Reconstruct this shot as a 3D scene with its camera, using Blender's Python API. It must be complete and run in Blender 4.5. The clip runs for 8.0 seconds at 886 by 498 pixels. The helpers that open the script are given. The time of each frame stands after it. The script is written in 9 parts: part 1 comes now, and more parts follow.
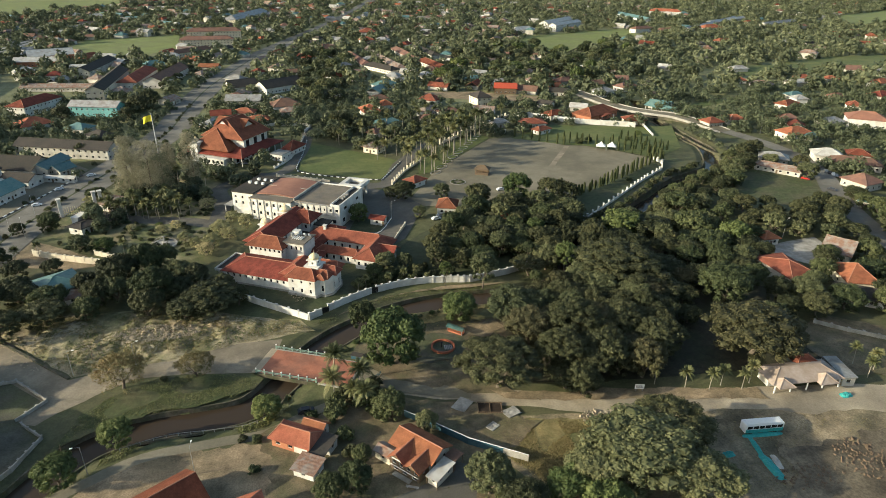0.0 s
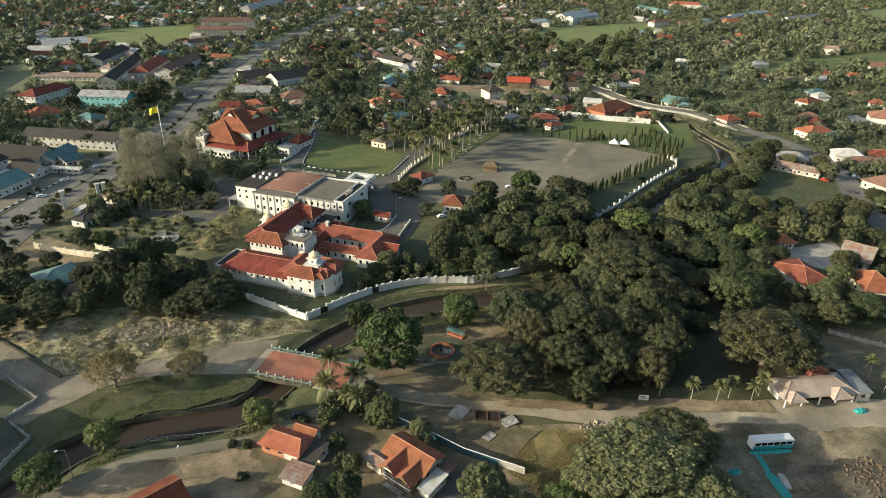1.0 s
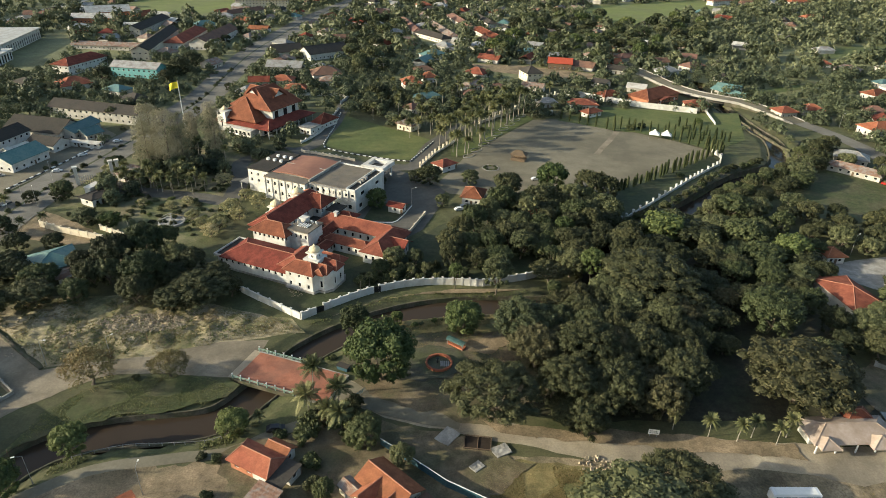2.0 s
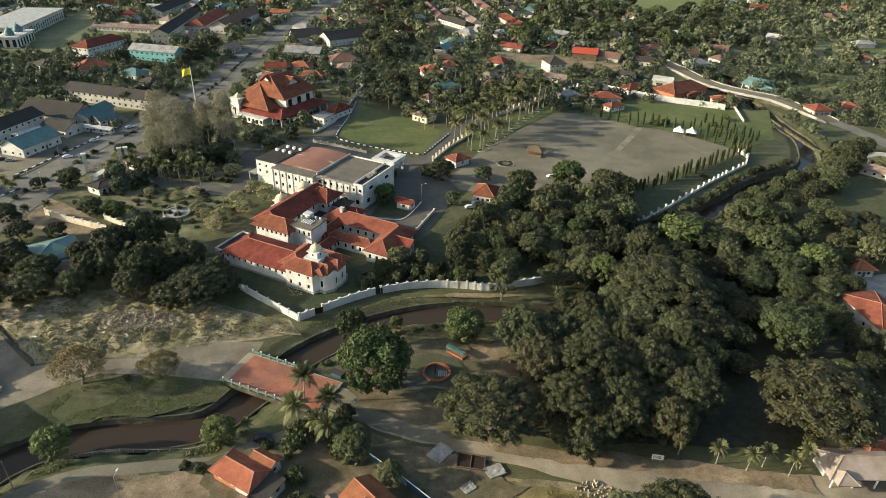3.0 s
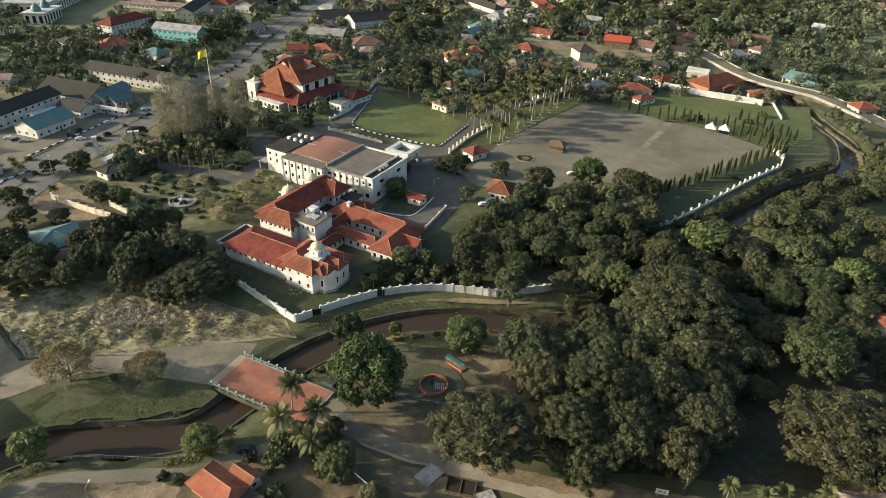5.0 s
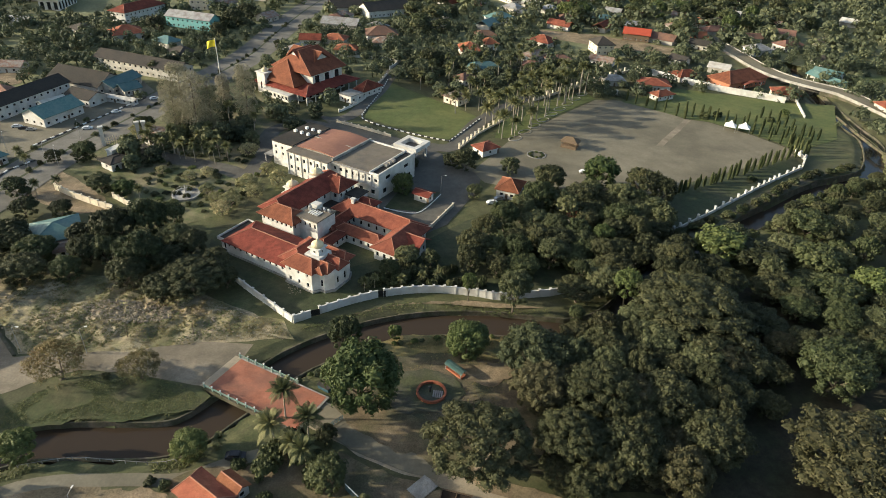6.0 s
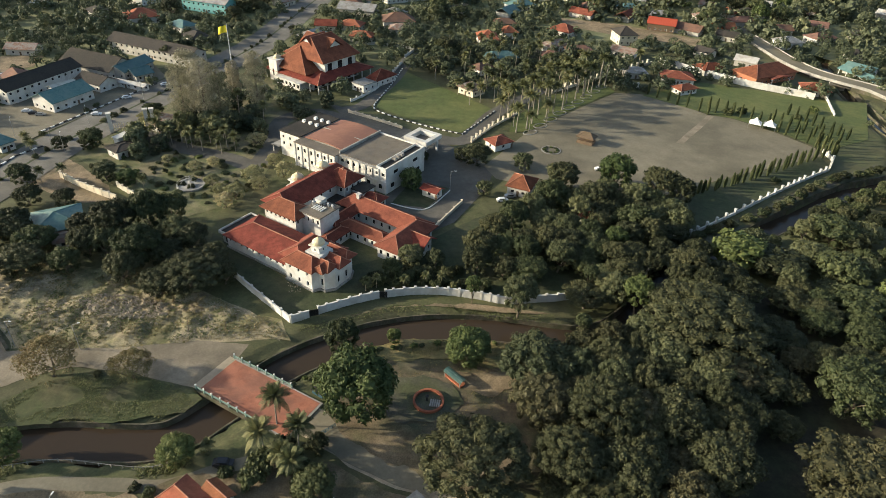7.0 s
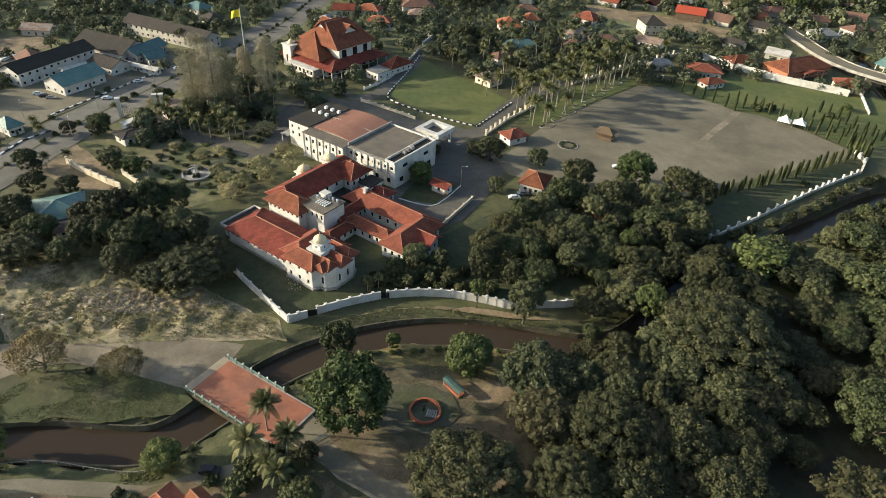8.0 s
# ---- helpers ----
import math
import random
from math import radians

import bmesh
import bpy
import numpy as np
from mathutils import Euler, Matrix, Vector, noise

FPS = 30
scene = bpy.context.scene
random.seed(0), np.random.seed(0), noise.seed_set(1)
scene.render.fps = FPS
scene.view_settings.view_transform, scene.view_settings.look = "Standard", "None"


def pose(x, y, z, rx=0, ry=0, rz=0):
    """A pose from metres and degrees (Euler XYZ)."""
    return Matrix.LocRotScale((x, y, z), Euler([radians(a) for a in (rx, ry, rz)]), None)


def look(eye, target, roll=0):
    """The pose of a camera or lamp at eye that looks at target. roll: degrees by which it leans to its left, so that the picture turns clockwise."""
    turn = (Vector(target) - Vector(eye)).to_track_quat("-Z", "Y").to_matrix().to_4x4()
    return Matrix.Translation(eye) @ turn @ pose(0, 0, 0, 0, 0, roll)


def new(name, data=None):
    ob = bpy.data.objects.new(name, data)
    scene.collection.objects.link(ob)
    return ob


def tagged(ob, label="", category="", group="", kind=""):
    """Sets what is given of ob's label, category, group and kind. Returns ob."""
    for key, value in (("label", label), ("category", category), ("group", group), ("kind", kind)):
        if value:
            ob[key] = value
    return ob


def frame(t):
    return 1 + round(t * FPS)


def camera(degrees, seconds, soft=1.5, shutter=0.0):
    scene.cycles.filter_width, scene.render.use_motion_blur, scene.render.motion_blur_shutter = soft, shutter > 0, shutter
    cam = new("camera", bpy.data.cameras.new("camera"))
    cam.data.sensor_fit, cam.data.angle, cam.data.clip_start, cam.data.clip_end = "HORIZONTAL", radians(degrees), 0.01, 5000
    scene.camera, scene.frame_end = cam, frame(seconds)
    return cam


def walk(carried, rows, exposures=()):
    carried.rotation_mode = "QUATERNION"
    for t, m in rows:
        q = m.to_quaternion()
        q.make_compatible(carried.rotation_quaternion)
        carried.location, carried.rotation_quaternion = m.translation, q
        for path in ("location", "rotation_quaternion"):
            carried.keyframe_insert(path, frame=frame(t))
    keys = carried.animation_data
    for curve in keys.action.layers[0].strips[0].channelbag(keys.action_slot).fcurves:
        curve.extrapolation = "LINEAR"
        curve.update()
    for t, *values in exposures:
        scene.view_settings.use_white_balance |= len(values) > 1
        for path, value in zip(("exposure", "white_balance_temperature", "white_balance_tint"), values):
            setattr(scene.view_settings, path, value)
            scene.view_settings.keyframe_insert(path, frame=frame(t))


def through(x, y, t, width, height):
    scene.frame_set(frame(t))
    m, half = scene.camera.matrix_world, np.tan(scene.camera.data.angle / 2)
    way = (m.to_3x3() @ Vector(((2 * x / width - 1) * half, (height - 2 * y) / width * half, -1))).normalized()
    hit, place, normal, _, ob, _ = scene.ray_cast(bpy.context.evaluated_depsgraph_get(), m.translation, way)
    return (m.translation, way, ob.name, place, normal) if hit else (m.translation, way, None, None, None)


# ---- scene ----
EXPOSURES = [(0.0, 0.69, 6430, 1.0), (4.0, 0.69, 6430, 3.2), (8.0, 0.68, 6450, 5)]
cam = camera(70.1, 8.0, soft=0.9)
PATH = [
    (0.0, (-1.70, -194.40, 109.16), (9.86, -104.78, 66.33), 0.62),
    (0.5, (0.59, -191.69, 109.25), (11.03, -102.20, 65.86), 0.77),
    (1.0, (2.92, -188.91, 109.43), (12.19, -99.58, 65.44), 0.96),
    (1.4, (4.92, -186.54, 109.53), (13.15, -97.38, 65.00), 1.04),
    (1.5, (6.37, -184.82, 109.61), (13.84, -95.80, 64.68), 1.10),
    (1.6, (8.38, -182.20, 109.74), (14.74, -93.38, 64.23), 1.21),
    (2.0, (15.52, -172.90, 110.21), (17.97, -84.96, 62.65), 1.58),
    (2.2, (18.72, -167.87, 110.98), (19.13, -80.56, 62.22), 1.84),
    (2.3, (19.10, -167.27, 111.07), (19.28, -80.04, 62.17), 1.87),
    (3.5, (23.15, -160.92, 112.03), (20.79, -74.59, 61.63), 2.20),
    (4.0, (24.60, -158.28, 112.21), (21.26, -72.29, 61.27), 2.33),
    (4.5, (26.06, -155.49, 112.62), (21.67, -69.98, 60.97), 2.45),
    (6.0, (30.50, -145.84, 112.72), (22.68, -61.90, 58.94), 2.81),
    (6.5, (32.09, -141.96, 113.05), (22.94, -58.79, 58.28), 2.98),
    (7.0, (33.72, -137.80, 113.24), (23.15, -55.49, 57.43), 3.11),
    (7.5, (35.33, -133.52, 113.48), (23.29, -52.16, 56.61), 3.28),
    (8.0, (36.66, -129.12, 113.54), (23.21, -48.76, 55.55), 3.42),
]
walk(cam, [(t, look(eye, target, roll)) for t, eye, target, roll in PATH], EXPOSURES)
from mathutils.geometry import delaunay_2d_cdt


# ---------------------------------------------------------------- light
SUN_EL, SUN_AZ = radians(17.0), radians(188.0)      # the sun stands over -x, a little towards -y
sun_dir = Vector((math.cos(SUN_EL) * math.cos(SUN_AZ), math.cos(SUN_EL) * math.sin(SUN_AZ), math.sin(SUN_EL)))
world = bpy.data.worlds.new("sky")
scene.world = world
world.use_nodes = True
wn = world.node_tree
sky = wn.nodes.new("ShaderNodeTexSky")
sky.sky_type, sky.sun_disc = "NISHITA", False
sky.sun_elevation, sky.sun_rotation = SUN_EL, math.pi / 2 - SUN_AZ
sky.air_density, sky.dust_density, sky.ozone_density = 1.0, 2.5, 1.0
wn.links.new(sky.outputs[0], wn.nodes["Background"].inputs[0])
wn.nodes["Background"].inputs[1].default_value = 0.135
sun = new("sun", bpy.data.lights.new("sun", "SUN"))
sun.data.energy, sun.data.angle, sun.data.color = 4.8, radians(0.6), (1.0, 0.87, 0.68)
sun.matrix_world = look(sun_dir * 500, (0, 0, 0))


# ---------------------------------------------------------------- materials
def mat(name, a, b, scale=1.0, rough=0.8, big=0.06, bump=0.3, metal=0.0, c=None, spread=0.0, island=False, stripe=0.0, gloss=0.3, through=0.0, mottle=0.0):
    """Two colours mixed by fine and broad noise, c in broad blotches, spread: change from object to object."""
    m = bpy.data.materials.new(name)
    m.use_nodes = True
    n, l = m.node_tree.nodes, m.node_tree.links
    p = n["Principled BSDF"]
    tc = n.new("ShaderNodeTexCoord")
    geo = n.new("ShaderNodeNewGeometry")

    def tex(s, detail=5.0, ro=0.6):
        t = n.new("ShaderNodeTexNoise")
        t.inputs["Scale"].default_value, t.inputs["Detail"].default_value, t.inputs["Roughness"].default_value = s, detail, ro
        l.new(geo.outputs["Position"] if not island else tc.outputs["Object"], t.inputs["Vector"])
        return t

    def ramp(src, lo, hi):
        r = n.new("ShaderNodeMapRange")
        r.inputs["From Min"].default_value, r.inputs["From Max"].default_value = lo, hi
        l.new(src, r.inputs["Value"])
        return r.outputs[0]

    def mix(f, x, y):
        k = n.new("ShaderNodeMix")
        k.data_type = "RGBA"
        l.new(f, k.inputs["Factor"])
        for v, i in ((x, 6), (y, 7)):
            if isinstance(v, tuple):
                k.inputs[i].default_value = (*v, 1)
            else:
                l.new(v, k.inputs[i])
        return k.outputs[2]

    fine = tex(scale)
    col = mix(ramp(fine.outputs["Fac"], 0.3, 0.7), a, b)
    if c is not None:
        col = mix(ramp(tex(big).outputs["Fac"], 0.42, 0.62), col, c)
    info = n.new("ShaderNodeObjectInfo")
    value = None
    if spread:
        value = ramp(info.outputs["Random"], 0.0, 1.0)
        value.node.inputs["To Min"].default_value, value.node.inputs["To Max"].default_value = 1 - spread, 1 + spread
    hs = n.new("ShaderNodeHueSaturation")
    l.new(col, hs.inputs["Color"])
    if spread:
        l.new(value, hs.inputs["Value"])
        hue = ramp(info.outputs["Random"], 0.0, 1.0)
        hue.node.inputs["To Min"].default_value, hue.node.inputs["To Max"].default_value = 0.5 + 0.06 * spread, 0.5 - 0.06 * spread
        l.new(hue, hs.inputs["Hue"])
    col = hs.outputs[0]
    if island:
        h2 = n.new("ShaderNodeHueSaturation")
        l.new(col, h2.inputs["Color"])
        v2 = ramp(geo.outputs["Random Per Island"], 0.0, 1.0)
        v2.node.inputs["To Min"].default_value, v2.node.inputs["To Max"].default_value = 0.78, 1.24
        l.new(v2, h2.inputs["Value"])
        v3 = ramp(geo.outputs["Random Per Island"], 0.0, 1.0)
        v3.node.inputs["To Min"].default_value, v3.node.inputs["To Max"].default_value = 0.515, 0.485
        l.new(v3, h2.inputs["Hue"])
        col = h2.outputs[0]
    if mottle:
        for size, amount in ((scale * 0.35, mottle), (scale * 5.0, mottle * 0.8)):
            h3 = n.new("ShaderNodeHueSaturation")
            l.new(col, h3.inputs["Color"])
            v4 = ramp(tex(size, 3.0, 0.65).outputs["Fac"], 0.32, 0.68)
            v4.node.inputs["To Min"].default_value, v4.node.inputs["To Max"].default_value = 1 - amount, 1 + amount
            l.new(v4, h3.inputs["Value"])
            col = h3.outputs[0]
    l.new(col, p.inputs["Base Color"])
    p.inputs["Roughness"].default_value, p.inputs["Metallic"].default_value = rough, metal
    p.inputs["Specular IOR Level"].default_value = gloss
    height = fine.outputs["Fac"]
    if stripe:
        w = n.new("ShaderNodeTexWave")
        w.bands_direction = "Z"
        w.inputs["Scale"].default_value, w.inputs["Distortion"].default_value = stripe, 0.6
        l.new(geo.outputs["Position"], w.inputs["Vector"])
        ad = n.new("ShaderNodeMath")
        l.new(fine.outputs["Fac"], ad.inputs[0])
        l.new(w.outputs["Fac"], ad.inputs[1])
        height = ad.outputs[0]
    if bump:
        b_ = n.new("ShaderNodeBump")
        b_.inputs["Strength"].default_value, b_.inputs["Distance"].default_value = bump, 0.12
        l.new(height, b_.inputs["Height"])
        l.new(b_.outputs[0], p.inputs["Normal"])
    if through:
        tr = n.new("ShaderNodeBsdfTranslucent")
        l.new(col, tr.inputs["Color"])
        ms = n.new("ShaderNodeMixShader")
        ms.inputs[0].default_value = through
        l.new(p.outputs[0], ms.inputs[1])
        l.new(tr.outputs[0], ms.inputs[2])
        l.new(ms.outputs[0], n["Material Output"].inputs["Surface"])
    return m


# Brown soil, made darker to include the shadow over the lot's lower end.
dark_shaded_soil = mat("dark_shaded_soil", (0.062, 0.050, 0.034), (0.130, 0.106, 0.072), scale=0.3, big=0.08, c=(0.170, 0.140, 0.096), bump=0.8, mottle=0.4)
LEAF = dict(scale=0.8, rough=0.65, bump=0.0, island=True, spread=0.34, gloss=0.25, through=0.18)
leaf_dark = mat("leaf_dark", (0.038, 0.042, 0.019), (0.070, 0.076, 0.035), **LEAF)
leaf_mid = mat("leaf_mid", (0.046, 0.058, 0.024), (0.080, 0.094, 0.040), **LEAF)
leaf_light = mat("leaf_light", (0.064, 0.088, 0.028), (0.108, 0.132, 0.046), **LEAF)
leaf_olive = mat("leaf_olive", (0.070, 0.079, 0.037), (0.114, 0.124, 0.060), **LEAF)
leaf_tan = mat("leaf_tan", (0.050, 0.050, 0.023), (0.084, 0.080, 0.038), **LEAF)
leaf_rust = mat("leaf_rust", (0.165, 0.118, 0.052), (0.165, 0.155, 0.070), **LEAF)
leaf_pale = mat("leaf_pale", (0.27, 0.255, 0.13), (0.38, 0.35, 0.19), **LEAF)
leaf_needle = mat("leaf_needle", (0.200, 0.190, 0.125), (0.270, 0.255, 0.170), **LEAF)
leaf_palm = mat("leaf_palm", (0.085, 0.095, 0.038), (0.150, 0.150, 0.066), **LEAF)
# Greyer and lighter than near leaves: distance haze is put into this colour.
leaf_far = mat("leaf_far", (0.080, 0.095, 0.052), (0.126, 0.143, 0.080), **LEAF)
leaf_far_dark = mat("leaf_far_dark", (0.050, 0.062, 0.036), (0.084, 0.099, 0.055), **LEAF)
bark = mat("bark", (0.09, 0.07, 0.05), (0.16, 0.13, 0.10), scale=6, bump=0.6)
bark_pale = mat("bark_pale", (0.22, 0.19, 0.15), (0.32, 0.29, 0.24), scale=6, bump=0.5)

# Brightened so that the ground colour carries the haze over the town.
town_land = mat("town_land", (0.112, 0.130, 0.055), (0.182, 0.178, 0.098), scale=0.12, big=0.02, c=(0.172, 0.170, 0.082), bump=0.3, mottle=0.25)
land = mat("land", (0.058, 0.070, 0.026), (0.110, 0.106, 0.050), scale=0.35, big=0.035, c=(0.085, 0.082, 0.042), bump=0.6, mottle=0.25)
lawn_mat = mat("lawn_grass", (0.072, 0.096, 0.028), (0.104, 0.122, 0.041), scale=0.9, big=0.05, c=(0.128, 0.136, 0.046), bump=0.4, mottle=0.14)
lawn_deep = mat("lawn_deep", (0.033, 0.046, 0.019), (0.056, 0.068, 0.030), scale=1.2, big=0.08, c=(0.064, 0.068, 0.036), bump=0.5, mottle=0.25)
field_mat = mat("field_grass", (0.135, 0.165, 0.045), (0.180, 0.200, 0.065), scale=0.15, big=0.02, c=(0.150, 0.165, 0.062), bump=0.3, mottle=0.12)
heap_clay = mat("heap_clay", (0.29, 0.228, 0.15), (0.43, 0.36, 0.26), scale=1.1, big=0.16, c=(0.21, 0.160, 0.090), bump=1.0, mottle=0.32)
scrub = mat("scrub_ground", (0.120, 0.122, 0.052), (0.215, 0.185, 0.100), scale=0.6, big=0.09, c=(0.340, 0.280, 0.185), bump=1.0, mottle=0.38)
dry_grass = mat("dry_grass", (0.180, 0.140, 0.058), (0.260, 0.205, 0.092), scale=0.7, big=0.10, c=(0.105, 0.105, 0.042), bump=0.9, mottle=0.30)
lot_soil = mat("lot_soil", (0.205, 0.158, 0.096), (0.315, 0.250, 0.162), scale=0.35, big=0.06, c=(0.115, 0.100, 0.062), bump=0.8, mottle=0.38)
dirt = mat("dirt", (0.215, 0.160, 0.098), (0.305, 0.232, 0.148), scale=0.5, big=0.09, c=(0.160, 0.126, 0.076), bump=0.6, mottle=0.32)
red_earth = mat("red_earth", (0.112, 0.088, 0.056), (0.172, 0.132, 0.084), scale=0.8, big=0.12, c=(0.076, 0.078, 0.042), bump=0.8, mottle=0.30)
avenue_road = mat("avenue_asphalt", (0.150, 0.141, 0.122), (0.200, 0.188, 0.164), scale=0.3, big=0.05, c=(0.122, 0.115, 0.100), bump=0.2, rough=0.9, mottle=0.10)
# Grass colour darkened to hold the shade along the canal.
canal_grass_shaded = mat("canal_grass_shaded", (0.040, 0.046, 0.022), (0.070, 0.072, 0.038), scale=0.8, big=0.1, c=(0.075, 0.066, 0.040), bump=0.6, mottle=0.3)
garden_ground = mat("garden_ground", (0.080, 0.096, 0.036), (0.140, 0.140, 0.066), scale=0.5, big=0.08, c=(0.185, 0.160, 0.095), bump=0.5, mottle=0.28)
pit_dark = mat("pit_boards", (0.022, 0.016, 0.012), (0.040, 0.028, 0.020), scale=2.0, bump=0.3)
verge_grass = mat("verge_grass", (0.045, 0.058, 0.020), (0.076, 0.086, 0.034), scale=1.2, big=0.1, c=(0.092, 0.086, 0.044), bump=0.6, mottle=0.28)
track_dark = mat("track_dark", (0.070, 0.066, 0.050), (0.110, 0.102, 0.078), scale=0.5, big=0.08, c=(0.070, 0.076, 0.036), bump=0.4, mottle=0.25)
yard_soil = mat("yard_soil", (0.135, 0.102, 0.062), (0.205, 0.160, 0.102), scale=0.6, big=0.12, c=(0.105, 0.094, 0.050), bump=0.6, mottle=0.30)
# Fallen leaves, with the shade below the trees put into the colour.
shaded_litter = mat("leaf_litter_shaded", (0.032, 0.029, 0.018), (0.058, 0.050, 0.031), scale=1.0, big=0.1, c=(0.040, 0.043, 0.022), bump=0.6, mottle=0.30)
sand_road = mat("sand_road", (0.325, 0.272, 0.192), (0.415, 0.352, 0.258), scale=0.4, big=0.05, c=(0.215, 0.182, 0.135), bump=0.35, mottle=0.16)
asphalt = mat("asphalt", (0.104, 0.096, 0.082), (0.136, 0.127, 0.109), scale=0.5, big=0.04, c=(0.088, 0.082, 0.070), bump=0.2, rough=0.85, mottle=0.14)
asphalt_old = mat("asphalt_weathered", (0.176, 0.156, 0.112), (0.210, 0.187, 0.136), scale=0.25, big=0.03, c=(0.138, 0.123, 0.087), bump=0.2, rough=0.9, mottle=0.12)
asphalt_pale = mat("asphalt_pale", (0.225, 0.188, 0.136), (0.290, 0.246, 0.182), scale=0.4, big=0.08, c=(0.165, 0.140, 0.102), bump=0.2, rough=0.9, mottle=0.16)
concrete = mat("concrete", (0.30, 0.285, 0.26), (0.40, 0.385, 0.355), scale=1.2, big=0.2, c=(0.24, 0.225, 0.20), bump=0.3, mottle=0.15)
# Weathered brown-green concrete, darkened further to paint the river bank's shadow.
bank_wall = mat("bank_concrete", (0.075, 0.064, 0.045), (0.140, 0.120, 0.088), scale=1.0, big=0.30, c=(0.058, 0.062, 0.032), bump=0.6, mottle=0.25)
white_wall = mat("white_render", (0.58, 0.565, 0.53), (0.67, 0.655, 0.62), scale=0.8, big=0.25, c=(0.50, 0.475, 0.43), bump=0.08, rough=0.75)
cream_wall = mat("cream_render", (0.60, 0.53, 0.41), (0.70, 0.63, 0.50), scale=0.8, big=0.25, c=(0.55, 0.48, 0.38), bump=0.08, rough=0.75)
pale_wall = mat("pale_render", (0.48, 0.45, 0.40), (0.60, 0.565, 0.51), scale=0.8, big=0.2, c=(0.38, 0.355, 0.31), bump=0.08, spread=0.25)
teal_wall = mat("teal_render", (0.16, 0.40, 0.40), (0.22, 0.47, 0.46), scale=0.8, big=0.2, bump=0.08)
brick_wall = mat("brick_render", (0.33, 0.13, 0.07), (0.42, 0.18, 0.10), scale=2.0, big=0.4, bump=0.3)
ROOF = dict(scale=1.3, big=0.22, bump=0.12, rough=0.85, stripe=5.0, spread=0.12, gloss=0.15)
roof_red = mat("roof_red_tile", (0.186, 0.062, 0.037), (0.240, 0.085, 0.051), c=(0.156, 0.055, 0.034), **ROOF, mottle=0.20)
roof_maroon = mat("roof_maroon_tile", (0.150, 0.041, 0.026), (0.198, 0.058, 0.037), c=(0.126, 0.038, 0.025), **ROOF, mottle=0.20)
roof_orange = mat("roof_orange_tile", (0.255, 0.092, 0.049), (0.315, 0.123, 0.069), c=(0.24, 0.084, 0.048), **ROOF, mottle=0.20)
ridge_tile = mat("ridge_tile", (0.30, 0.135, 0.085), (0.38, 0.180, 0.118), scale=2.0, bump=0.3)
roof_bright = mat("roof_bright_red_metal", (0.36, 0.065, 0.035), (0.42, 0.085, 0.045), scale=2, bump=0.15, rough=0.5, stripe=2.5)
roof_brown = mat("roof_brown_metal", (0.165, 0.09, 0.066), (0.22, 0.125, 0.092), c=(0.135, 0.085, 0.068), **ROOF)
roof_dark = mat("roof_dark_sheet", (0.036, 0.033, 0.03), (0.062, 0.057, 0.05), c=(0.060, 0.052, 0.045), **ROOF)
roof_grey = mat("roof_grey_metal", (0.27, 0.27, 0.26), (0.38, 0.375, 0.36), c=(0.22, 0.20, 0.18), scale=1.2, big=0.25, bump=0.2, rough=0.5, stripe=2.5, metal=0.2, spread=0.25)
roof_white = mat("roof_white_metal", (0.44, 0.43, 0.40), (0.54, 0.53, 0.50), scale=1.2, big=0.3, c=(0.36, 0.33, 0.29), bump=0.15, rough=0.5, stripe=2.5)
roof_teal = mat("roof_teal_metal", (0.065, 0.140, 0.140), (0.105, 0.190, 0.185), scale=1.2, big=0.3, c=(0.12, 0.19, 0.18), bump=0.2, rough=0.5, stripe=2.5, spread=0.2)
roof_rust = mat("roof_rusty_sheet", (0.165, 0.08, 0.05), (0.27, 0.175, 0.13), scale=1.6, big=0.5, c=(0.26, 0.235, 0.21), bump=0.3, rough=0.7, stripe=3.0)
roof_flat = mat("flat_roof_felt", (0.135, 0.113, 0.087), (0.190, 0.162, 0.126), scale=0.6, big=0.15, c=(0.125, 0.112, 0.095), bump=0.2, mottle=0.15)
roof_shell = mat("hall_roof_brown", (0.255, 0.12, 0.082), (0.31, 0.155, 0.108), scale=0.8, big=0.12, c=(0.235, 0.115, 0.084), bump=0.2, stripe=2.2)
thatch = mat("thatch", (0.105, 0.072, 0.045), (0.165, 0.12, 0.078), scale=3, bump=0.8)
glass = mat("window_glass", (0.012, 0.014, 0.016), (0.02, 0.022, 0.025), rough=0.12, bump=0.0, gloss=0.6)
gold = mat("dome_gold", (0.62, 0.52, 0.32), (0.70, 0.60, 0.40), scale=2, rough=0.45, bump=0.05, metal=0.1)
deck_red = mat("bridge_paving_red", (0.30, 0.112, 0.068), (0.37, 0.152, 0.096), scale=0.8, big=0.15, c=(0.245, 0.110, 0.074), bump=0.2, mottle=0.16)
white_paint = mat("white_paint", (0.72, 0.71, 0.68), (0.80, 0.79, 0.76), scale=2, bump=0.05, rough=0.5)
black_paint = mat("black_paint", (0.02, 0.02, 0.02), (0.035, 0.035, 0.033), scale=2, bump=0.05, rough=0.5)
green_paint = mat("green_rail_paint", (0.16, 0.24, 0.20), (0.24, 0.33, 0.28), scale=2, bump=0.05, rough=0.5)
steel = mat("galvanised_steel", (0.30, 0.30, 0.30), (0.40, 0.40, 0.39), scale=3, bump=0.05, rough=0.5, metal=0.6)
teal_sheet = mat("teal_netting", (0.03, 0.24, 0.23), (0.06, 0.34, 0.32), scale=2, bump=0.5, rough=0.6)
blue_sheet = mat("blue_hoarding", (0.028, 0.068, 0.095), (0.045, 0.10, 0.13), scale=1.5, bump=0.2, rough=0.5, stripe=2.0)
canvas = mat("white_canvas", (0.78, 0.76, 0.72), (0.85, 0.83, 0.79), scale=2, bump=0.05, rough=0.7)
